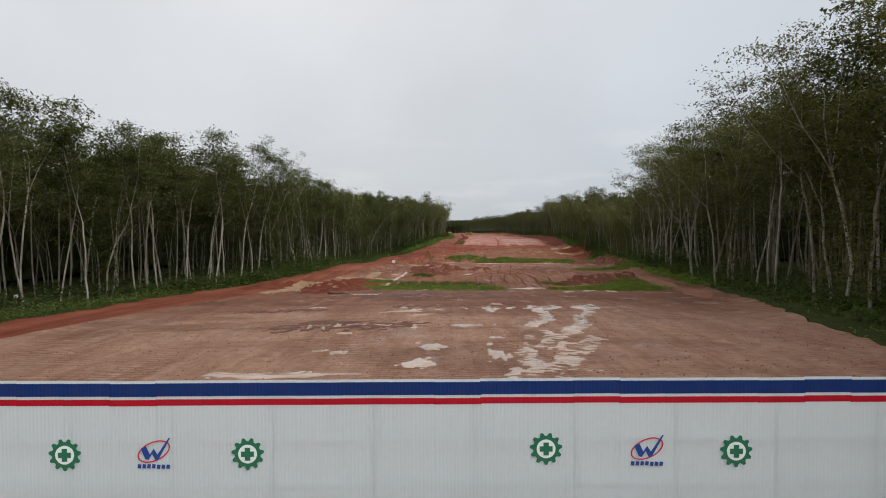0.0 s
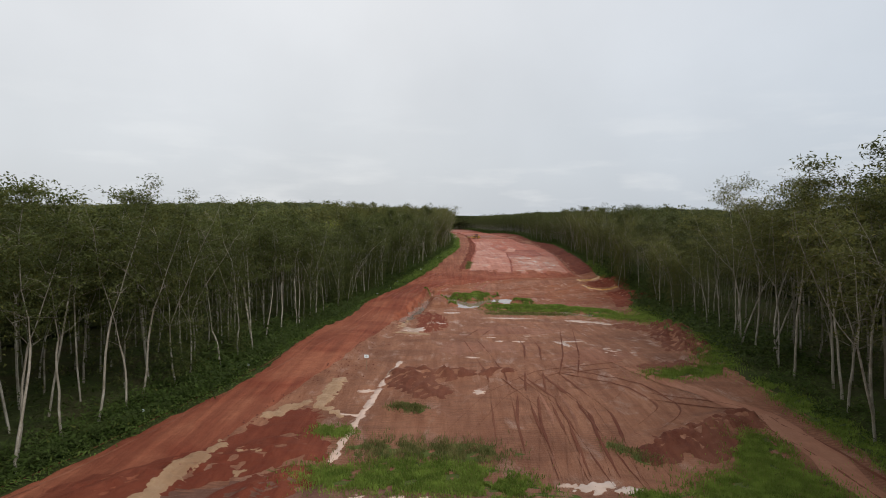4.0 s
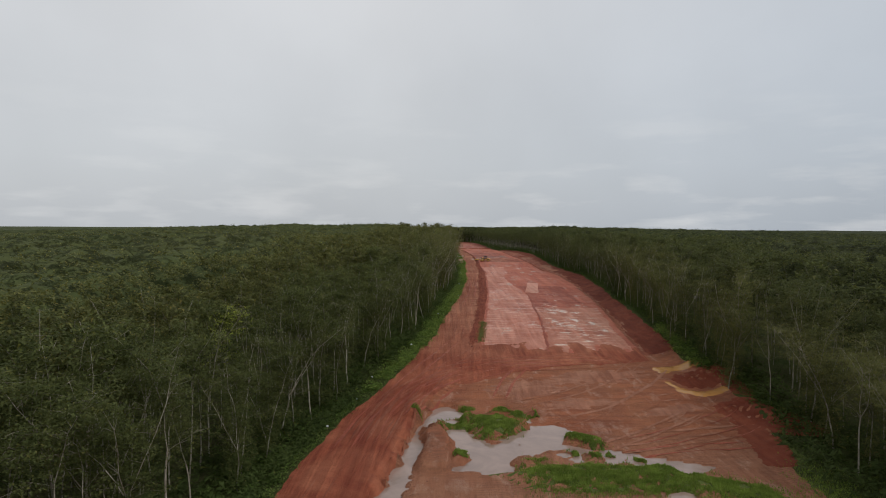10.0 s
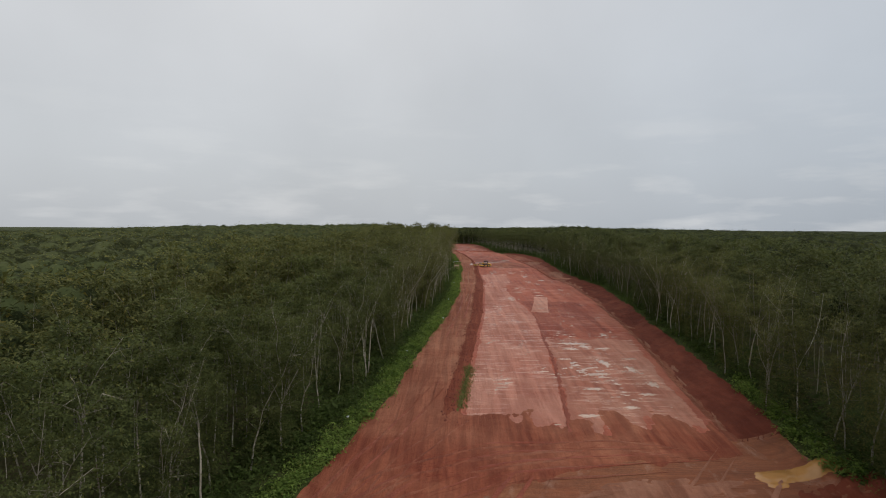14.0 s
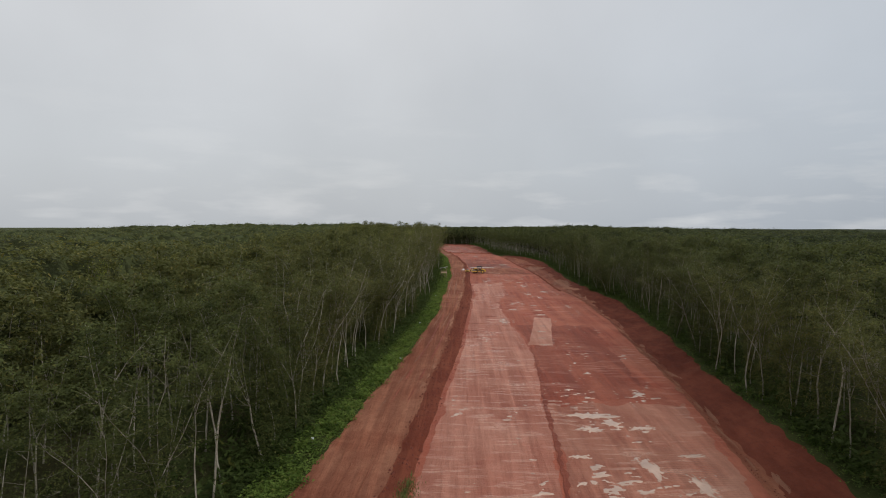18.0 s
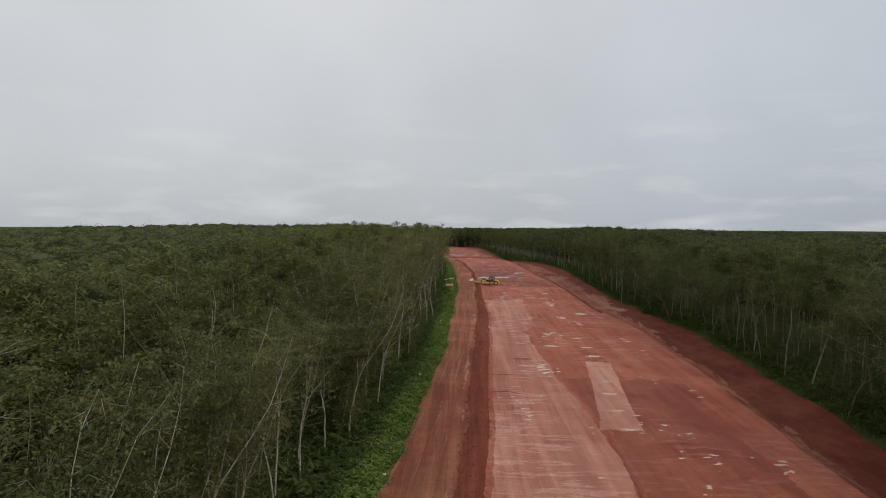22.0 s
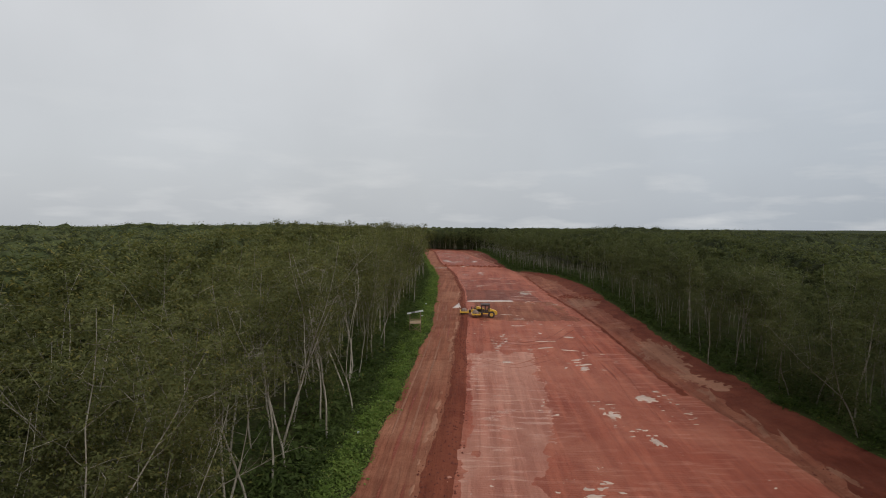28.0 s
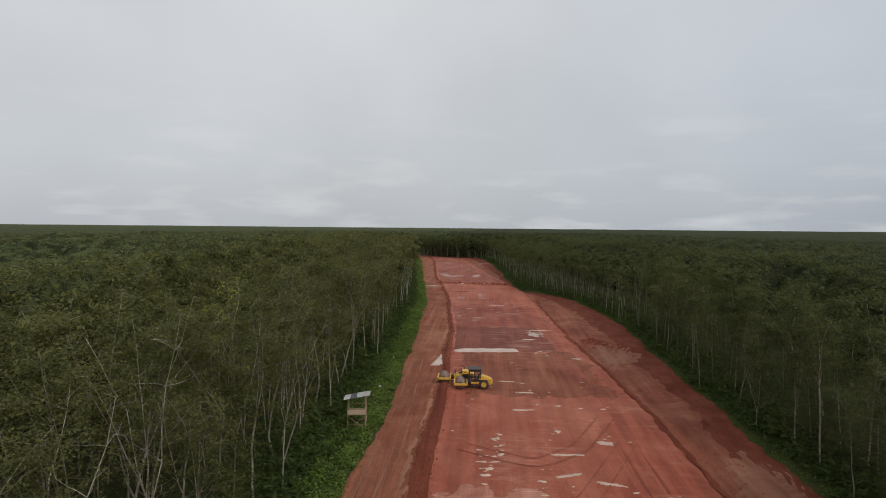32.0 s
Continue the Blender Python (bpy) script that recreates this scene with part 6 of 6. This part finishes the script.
# ---- helpers for built things ----
def part(name, bm, mat, parent=None, label="", smooth=False):
    me = bpy.data.meshes.new(name)
    bm.to_mesh(me)
    bm.free()
    me.materials.append(mat)
    for p in me.polygons:
        p.use_smooth = smooth
    ob = new(name, me)
    if parent:
        ob.parent = parent
    if label:
        ob["label"] = label
    return ob


def box(bm, x, y, z, sx, sy, sz, bevel=0.0, turn=None):
    r = bmesh.ops.create_cube(bm, size=1.0)
    vs = r["verts"]
    bmesh.ops.scale(bm, vec=(sx, sy, sz), verts=vs)
    if bevel:
        es = list({e for v in vs for e in v.link_edges})
        out = bmesh.ops.bevel(bm, geom=es, offset=bevel, segments=2, affect="EDGES", profile=0.6)
        vs = list({v for f in out["faces"] for v in f.verts} | {v for v in vs if v.is_valid})
    if turn is not None:
        bmesh.ops.rotate(bm, cent=(0, 0, 0), matrix=turn.to_matrix(), verts=vs)
    bmesh.ops.translate(bm, vec=(x, y, z), verts=vs)
    return vs


def rod(bm, a, b, r, sides=8, r2=None):
    a, b = Vector(a), Vector(b)
    d = b - a
    o = bmesh.ops.create_cone(bm, cap_ends=True, segments=sides, radius1=r, radius2=r if r2 is None else r2, depth=d.length)
    bmesh.ops.rotate(bm, cent=(0, 0, 0), matrix=d.to_track_quat("Z", "Y").to_matrix(), verts=o["verts"])
    bmesh.ops.translate(bm, vec=(a + b) / 2, verts=o["verts"])
    return o["verts"]


# ---- site hoarding: painted corrugated sheets ----
FENCE_Y, FENCE_TOP, FENCE_H = 9.8, 2.95, 2.5
hoarding = tagged(new("site_hoarding"), "white corrugated sheet hoarding with blue and red stripes", "fence")
hoarding.location = (0, FENCE_Y, FENCE_TOP - FENCE_H)


def rib_strip(x0, x1, z0, z1, y, wave=0.075, depth=0.0014, sag=0.0):
    """A ribbed sheet between two heights."""
    bm = bmesh.new()
    n = int(round((x1 - x0) / wave * 4))
    rows = []
    for z in (z0, z1):
        rows.append([bm.verts.new((x0 + (x1 - x0) * i / n, y + depth * math.sin(2 * math.pi * i / 4 + 0.6), z + sag)) for i in range(n + 1)])
    for i in range(n):
        bm.faces.new((rows[0][i], rows[0][i + 1], rows[1][i + 1], rows[1][i]))
    bmesh.ops.solidify(bm, geom=bm.faces[:], thickness=0.002)
    return bm


hr_ = np.random.RandomState(3)
for i in range(22):
    x0 = -9.0 + i * 0.92
    sag = hr_.normal(0, 0.006)
    panel = part("sheet_panel", rib_strip(x0, x0 + 0.94, 0.02, FENCE_H, 0.004 * (i % 2), sag=sag), M_WHITE, hoarding)
    part("blue_stripe", rib_strip(x0, x0 + 0.945, FENCE_H - 0.315, FENCE_H - 0.055, 0.004 * (i % 2) - 0.006, sag=sag), M_BLUE, panel, "blue painted stripe")
    part("red_stripe", rib_strip(x0, x0 + 0.945, FENCE_H - 0.50, FENCE_H - 0.375, 0.004 * (i % 2) - 0.006, sag=sag), M_RED, panel, "red painted stripe")
for x in np.arange(-9, 11.4, 2.0):
    bm = bmesh.new()
    box(bm, float(x), 0.075, FENCE_H / 2, 0.05, 0.05, FENCE_H - 0.06, 0.006)
    part("post", bm, M_STEEL, hoarding)
for z in (0.4, 1.3, 2.25):
    bm = bmesh.new()
    box(bm, 1.1, 0.115, z, 20.2, 0.03, 0.05, 0.004)
    part("rail", bm, M_STEEL, hoarding)


def flat_shape(outline, y, depth=0.004):
    bm = bmesh.new()
    f = bm.faces.new([bm.verts.new((px, y, pz)) for px, pz in outline])
    o = bmesh.ops.extrude_face_region(bm, geom=[f])
    bmesh.ops.translate(bm, vec=(0, -depth, 0), verts=[v for v in o["geom"] if isinstance(v, bmesh.types.BMVert)])
    bmesh.ops.recalc_face_normals(bm, faces=bm.faces[:])
    return bm


def disc(cx, cz, r, n=32):
    return [(cx + r * math.cos(2 * math.pi * k / n), cz + r * math.sin(2 * math.pi * k / n)) for k in range(n)]


def gear_sticker(x, z):
    sign = new("safety_sticker")
    sign.parent, sign.location, sign.scale = hoarding, (x, -0.022, z), (1.5, 1.0, 1.5)
    sign["label"] = "green toothed wheel sign with a cross"
    teeth = []
    for k in range(44):
        a, r = 2 * math.pi * (k + 0.5) / 44, 0.215 if k % 4 in (0, 1) else 0.172
        teeth.append((r * math.cos(a), r * math.sin(a)))
    part("wheel", flat_shape(teeth, 0), M_GREEN, sign)
    part("white_disc", flat_shape(disc(0, 0, 0.125), -0.006), M_WHITE, sign)
    b, s = 0.035, 0.085
    part("cross", flat_shape([(-b, -s), (b, -s), (b, -b), (s, -b), (s, b), (b, b), (b, s), (-b, s), (-b, b), (-s, b), (-s, -b), (-b, -b)], -0.012), M_GREEN, sign)


def emblem(x, z):
    sign = new("company_emblem")
    sign.parent, sign.location, sign.scale = hoarding, (x, -0.022, z), (1.5, 1.0, 1.5)
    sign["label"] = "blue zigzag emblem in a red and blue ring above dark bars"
    bm = bmesh.new()
    pts = [(0.22 * math.cos(a) * math.cos(0.42) - 0.12 * math.sin(a) * math.sin(0.42), 0.06 + 0.22 * math.cos(a) * math.sin(0.42) + 0.12 * math.sin(a) * math.cos(0.42)) for a in np.linspace(0, 6.283, 41)]
    for (ax, az), (bx, bz) in zip(pts[:-1], pts[1:]):
        box(bm, (ax + bx) / 2, 0, (az + bz) / 2, math.hypot(bx - ax, bz - az) + 0.006, 0.004, 0.016, 0, Euler((0, -math.atan2(bz - az, bx - ax), 0)))
    part("ring", bm, M_RED, sign)
    part("zigzag", flat_shape([(-0.17, 0.10), (-0.10, 0.13), (-0.05, 0.02), (0.0, 0.10), (0.05, 0.02), (0.20, 0.24), (0.22, 0.24), (0.06, -0.05), (0.02, -0.05), (-0.02, 0.03), (-0.07, -0.05), (-0.11, -0.04)], -0.004), M_BLUE, sign)
    bm = bmesh.new()
    for k in range(7):
        box(bm, -0.19 + k * 0.063, -0.003, -0.135 - 0.008 * (k > 3), 0.045, 0.004, 0.055, 0, Euler((0, 0.15, 0)))
    part("caption_bars", bm, M_BLUE, sign)


for px in (112, 437, 968, 1307):
    gear_sticker(0.37 + (px - 784) * 0.01115, FENCE_H - 1.47 + (0.07 if px == 968 else 0))
for px in (270, 1148):
    emblem(0.37 + (px - 784) * 0.01115, FENCE_H - 1.5)


# ---- survey pegs with white boards ----
def marker(x, y, h=0.75, board=0.32):
    root = tagged(new("survey_marker"), "small white board on a wooden survey stake", "marker", "survey markers")
    root.location = (x, y, float(land(x, y)) - 0.1)
    bm = bmesh.new()
    box(bm, 0, 0, h / 2, 0.05, 0.04, h, 0.005)
    part("stake", bm, M_WOOD, root)
    bm = bmesh.new()
    box(bm, 0, -0.035, h - 0.05, board, 0.02, board * 0.7, 0.004)
    part("board", bm, M_WHITE, root)
    bm = bmesh.new()
    box(bm, -0.02, -0.048, h - 0.02, board * 0.5, 0.004, 0.03)
    box(bm, 0.0, -0.048, h - 0.10, board * 0.6, 0.004, 0.03)
    part("writing_bars", bm, M_BLACK, root)
    return root


for k, (x, y, b) in enumerate([(-31.9, 66.0, 0.42), (-25.0, 80.6, 0.40), (-20.8, 94.8, 0.38), (-12.0, 183.3, 0.4), (-6.7, 201.4, 0.36), (-2.2, 231.7, 0.36), (-20.8, 121.6, 0.3), (-14.7, 161.6, 0.34), (-13.0, 173.7, 0.34), (3.2, 266, 0.34), (-38.2, 50.3, 0.5), (5.2, 345.0, 0.34), (6.0, 415.0, 0.4), (5.6, 432.0, 0.34), (3.9, 300.0, 0.34)]):
    marker(x, y, 0.75, b * 0.8)
marker(-7.9, 96.3, 1.7, 0.5)

# log lying on the mud
bm = bmesh.new()
rod(bm, (-1.45, 0.15, 0.0), (0.1, 0, 0.04), 0.14, 10, 0.125)
rod(bm, (0.1, 0, 0.04), (1.35, -0.3, 0.02), 0.125, 10, 0.09)
rod(bm, (0.3, 0, 0.05), (0.75, 0.25, 0.25), 0.05, 7, 0.03)
log = part("fallen_log", bm, M_LOG, None, smooth=True)
log.location = (-11.0, 61.6, float(land(-11.0, 61.6)) + 0.08)
log.rotation_euler = (0, 0, -0.35)
tagged(log, "short muddy log lying at the edge of the mud", "log")


# ---- watch tower of rough timber ----
def tower(x, y):
    root = tagged(new("watch_shelter"), "raised timber watch shelter with a sloping sheet roof beside the road", "shelter")
    root.location, root.rotation_euler = (x, y, float(land(x, y)) - 0.25), (0, 0, 0.12)
    w, d = 1.05, 0.9
    for sx, sy, h in ((-w, -d, 4.25), (w, -d, 4.6), (-w, d, 4.2), (w, d, 4.55)):
        bm = bmesh.new()
        rod(bm, (sx * 1.05, sy * 1.05, 0), (sx, sy, h), 0.06, 7, 0.05)
        part("leg", bm, M_WOOD, root)
    for z in (1.0, 2.25, 3.05):
        for a, b in (((-w, -d), (w, -d)), ((w, -d), (w, d)), ((w, d), (-w, d)), ((-w, d), (-w, -d))):
            bm = bmesh.new()
            rod(bm, (a[0] * 1.04, a[1] * 1.06, z), (b[0] * 1.04, b[1] * 1.06, z), 0.04, 6)
            part("rail", bm, M_WOOD, root)
    for a, b in (((-w, -d, 0.5), (w, -d, 2.1)), ((w, -d, 0.5), (-w, -d, 2.1)), ((w, -d, 0.5), (w, d, 2.1)), ((-w, d, 0.5), (-w, -d, 2.1))):
        bm = bmesh.new()
        rod(bm, (a[0] * 1.06, a[1] * 1.08, a[2]), (b[0] * 1.06, b[1] * 1.08, b[2]), 0.035, 6)
        part("brace", bm, M_WOOD, root)
    for k in range(9):
        bm = bmesh.new()
        box(bm, -w + 0.13 + k * 0.23, 0, 2.30, 0.21, 2 * d + 0.2, 0.03, 0.004)
        part("floor_board", bm, M_PALEWOOD, root)
    for k in range(3):
        bm = bmesh.new()
        box(bm, 0, -d - 0.08, 2.42 + 0.19 * k, 2 * w + 0.15, 0.025, 0.175, 0.004)
        part("wall_board", bm, M_PALEWOOD, root)
        bm = bmesh.new()
        box(bm, w + 0.08, 0, 2.42 + 0.19 * k, 0.025, 2 * d + 0.1, 0.175, 0.004)
        part("wall_board", bm, M_WOOD, root)
    for k in range(4):
        bm = rib_strip(-0.42, 0.42, -1.05, 1.05, 0, wave=0.12, depth=0.02)
        sh = part("roof_sheet", bm, M_DARKZINC if k == 1 else M_ZINC, root, "stained grey roof sheet" if k == 1 else "")
        sh.rotation_euler = (radians(90), radians(-8 + (k % 2)), 0)
        sh.location = (-1.2 + k * 0.80, 0.04 * (k % 3), 4.22 + 0.14 * k + 0.015 * (k % 2))
    return root


tower(5.9, 399.6)


# ---- vibratory rollers ----
def roller(x, y, turn, canopy, label):
    root = tagged(new("road_roller"), label, "road roller", "parked road rollers")
    root.location, root.rotation_euler = (x, y, float(land(x, y)) + 0.03), (0, 0, turn)
    # drum and its frame; the machine faces -x
    bm = bmesh.new()
    o = bmesh.ops.create_cone(bm, cap_ends=True, segments=36, radius1=0.76, radius2=0.76, depth=2.1)
    bmesh.ops.rotate(bm, cent=(0, 0, 0), matrix=Matrix.Rotation(radians(90), 3, "X"), verts=o["verts"])
    bmesh.ops.translate(bm, vec=(-2.2, 0, 0.76), verts=o["verts"])
    drum = part("drum", bm, M_DRUM, root, "mud-caked steel drum", True)
    for s in (-1, 1):
        bm = bmesh.new()
        rod(bm, (-2.2, s * 1.04, 0.76), (-2.2, s * 1.14, 0.76), 0.34, 20)
        part("hub", bm, M_BLACK, drum)
        bm = bmesh.new()
        box(bm, -2.12, s * 1.2, 0.78, 2.0, 0.13, 0.36, 0.04)
        part("side_beam", bm, M_YELLOW, root)
    for px in (-3.1, -1.2):
        bm = bmesh.new()
        box(bm, px, 0, 0.86, 0.2, 2.5, 0.42, 0.05)
        part("cross_beam", bm, M_YELLOW, root)
    bm = bmesh.new()
    box(bm, -0.85, 0, 0.85, 0.7, 0.7, 0.6, 0.06)
    part("pivot", bm, M_BLACK, root)
    bm = bmesh.new()
    box(bm, 0.05, 0, 1.05, 1.35, 1.75, 0.5, 0.06)
    part("cab_floor", bm, M_YELLOW, root)
    # engine hood, falling to the rear
    bm = bmesh.new()
    prof = [(0.7, 0.7), (0.7, 1.95), (1.35, 1.92), (2.55, 1.48), (2.75, 1.25), (2.72, 0.8), (2.4, 0.62)]
    fs = []
    for s in (-0.72, 0.72):
        fs.append([bm.verts.new((px, s, pz)) for px, pz in prof])
    bm.faces.new(fs[0])
    bm.faces.new(fs[1][::-1])
    for k in range(len(prof)):
        j = (k + 1) % len(prof)
        bm.faces.new((fs[0][j], fs[0][k], fs[1][k], fs[1][j]))
    bmesh.ops.recalc_face_normals(bm, faces=bm.faces[:])
    bmesh.ops.bevel(bm, geom=bm.edges[:], offset=0.05, segments=2, affect="EDGES")
    hood = part("engine_hood", bm, M_YELLOW, root)
    for s in (-1, 1):
        bm = bmesh.new()
        for k in range(6):
            box(bm, 1.05 + k * 0.13, s * 0.725, 1.35, 0.07, 0.03, 0.5)
        part("grille", bm, M_BLACK, hood, "black side grille")
    bm = bmesh.new()
    rod(bm, (1.0, 0.3, 1.9), (1.0, 0.3, 2.35), 0.05, 10)
    part("exhaust", bm, M_BLACK, hood)
    for s in (-1, 1):
        wheel = new("wheel")
        wheel.parent, wheel.location = root, (1.35, s * 0.86, 0.74)
        bm = bmesh.new()
        prof = [(0.40, -0.26), (0.66, -0.27), (0.73, -0.2), (0.74, 0.0), (0.73, 0.2), (0.66, 0.27), (0.40, 0.26)]
        ring = []
        n = 32
        for k in range(n):
            a = 2 * math.pi * k / n
            ring.append([bm.verts.new((r * math.cos(a), w, r * math.sin(a))) for r, w in prof])
        for k in range(n):
            for j in range(len(prof) - 1):
                bm.faces.new((ring[k][j], ring[k][j + 1], ring[(k + 1) % n][j + 1], ring[(k + 1) % n][j]))
        bmesh.ops.recalc_face_normals(bm, faces=bm.faces[:])
        part("tyre", bm, M_RUBBER, wheel, "muddy black tyre", True)
        bm = bmesh.new()
        for k in range(20):
            a = 2 * math.pi * k / 20
            box(bm, 0.745 * math.cos(a), 0.0, 0.745 * math.sin(a), 0.05, 0.46, 0.07, 0, Euler((0, -a, 0.35 if k % 2 else -0.35)))
        part("tread", bm, M_RUBBER, wheel)
        bm = bmesh.new()
        rod(bm, (0, -0.2, 0), (0, 0.2, 0), 0.41, 24)
        rod(bm, (0, -0.24, 0), (0, 0.24, 0), 0.14, 16)
        part("rim", bm, M_YELLOW if canopy else M_BLACK, wheel)
        bm = bmesh.new()
        box(bm, 1.35, s * 0.9, 1.55, 1.5, 0.5, 0.05, 0.02)
        part("mudguard", bm, M_YELLOW, root)
    bm = bmesh.new()
    box(bm, 0.35, 0, 1.5, 0.5, 0.5, 0.14, 0.04)
    box(bm, 0.58, 0, 1.82, 0.12, 0.5, 0.6, 0.04)
    part("seat", bm, M_BLACK, root, "black operator seat")
    bm = bmesh.new()
    box(bm, -0.45, 0, 1.6, 0.22, 0.5, 0.6, 0.04)
    rod(bm, (-0.42, 0, 1.9), (-0.25, 0, 2.05), 0.03, 8)
    part("steering_column", bm, M_BLACK, root)
    for k in range(2):
        bm = bmesh.new()
        rod(bm, (-0.55, (-0.8, 0.8)[k], 1.3), (0.65, (-0.8, 0.8)[k], 1.9), 0.025, 8)
        part("handrail", bm, M_BLACK, root)
    if canopy:
        for sx in (-0.85, 0.0, 0.85):
            for sy in (-0.88, 0.88):
                bm = bmesh.new()
                box(bm, sx, sy, 2.05, 0.12, 0.1, 1.75, 0.015)
                part("post", bm, M_BLACK, root)
        for sy in (-0.88, 0.88):
            bm = bmesh.new()
            box(bm, 0, sy, 1.32, 1.8, 0.06, 0.36, 0.02)
            part("side_panel", bm, M_BLACK, root)
            bm = bmesh.new()
            box(bm, 0, sy, 2.78, 1.8, 0.08, 0.22, 0.02)
            part("window_header", bm, M_BLACK, root)
        bm = bmesh.new()
        box(bm, 0.0, 0, 3.0, 2.1, 2.1, 0.16, 0.05)
        part("roof", bm, M_BLACK, root, "dusty black canopy roof")
        bm = bmesh.new()
        box(bm, 0.85, 0, 1.7, 0.05, 1.7, 0.9, 0.01)
        part("rear_panel", bm, M_BLACK, root)
    for s in (-1, 1):
        bm = bmesh.new()
        box(bm, -3.22, s * 0.85, 1.0, 0.06, 0.2, 0.14, 0.02)
        part("headlamp", bm, M_WHITE, root, "small square work lamp")
    return root


roller(20.4, 417.4, 0.05, True, "yellow single-drum road roller with a black canopy, parked in front")
roller(17.7, 420.1, 0.02, False, "yellow single-drum road roller without a canopy, parked behind")


# ---- loose clods on the spoil ----
def clods(name, n, seed, where, label, mat=None, size=1.0):
    r = np.random.RandomState(seed)
    x, y = where(r, n)
    z = land(x, y)
    base = np.array([(1, 0, 0), (0, 1, 0), (-1, 0, 0), (0, -1, 0), (0, 0, 0.9), (0, 0, -0.5)])
    q = np.array([(0, 1, 4, 4), (1, 2, 4, 4), (2, 3, 4, 4), (3, 0, 4, 4)])
    s = size * (0.05 + 0.16 * r.rand(n) ** 3)
    v = base[None] * s[:, None, None] * r.uniform(0.6, 1.3, (n, 6, 3))
    a = r.uniform(0, 6.28, n)
    vx = v[..., 0] * np.cos(a)[:, None] - v[..., 1] * np.sin(a)[:, None] + x[:, None]
    vy = v[..., 0] * np.sin(a)[:, None] + v[..., 1] * np.cos(a)[:, None] + y[:, None]
    vz = v[..., 2] + z[:, None]
    tri = [(0, 1, 4), (1, 2, 4), (2, 3, 4), (3, 0, 4)]
    me = bpy.data.meshes.new(name)
    vv = np.stack([vx, vy, vz], -1).reshape(-1, 3)
    ff = (np.arange(n)[:, None, None] * 6 + np.array(tri)[None]).reshape(-1, 3)
    me.from_pydata(vv.tolist(), [], ff.tolist())
    me.materials.append(mat or M_CLOD)
    return tagged(new(name, me), label, "earth clods", kind="stuff")


def by_ridge(r, n):
    y = 200 + 320 * r.rand(n)
    k = r.rand(n)
    return HAUL_R(y) - 0.4 + (PLAT_L(y) - HAUL_R(y) + 0.8) * k, y


def by_bank(r, n):
    y = 200 + 320 * r.rand(n)
    k = r.rand(n) ** 1.3
    return PLAT_R(y) + 0.3 + (TOE(y) - PLAT_R(y)) * k, y


def by_field(r, n):
    y = 60 + 130 * r.rand(n)
    return HAUL_R(y) - 0.5 + np.abs(r.normal(0, 1, n)) * 2.2, y


clods("ridge_clods", 3500, 1, by_ridge, "loose red clods along the spoil ridge")
clods("bank_clods", 5000, 2, by_bank, "loose red clods on the cut slope", None, 0.65)
for i in range(34):
    y = 200 + i * 5.2 + pr.uniform(-2, 2)
    x = float(BENCH(y)) - pr.uniform(-0.3, 1.0)
    puddle(x, y, pr.uniform(0.1, 0.3), pr.uniform(0.8, 2.8), pr.normal(-0.05, 0.1), M_WASH, "pale silt washed along the bench", 760 + i, 0.07)
clods("roadside_clods", 1100, 3, by_field, "loose red clods along the haul road", None, 0.7)


def by_gate(r, n):
    y = 13 + 50 * r.rand(n) ** 1.5
    return r.uniform(-19, 22, n) + 2.0 * np.sin(y), y


clods("mud_crumbs", 9000, 4, by_gate, "crumbs of brown mud thrown up by tyres", M_MUDCLOD, 0.3)
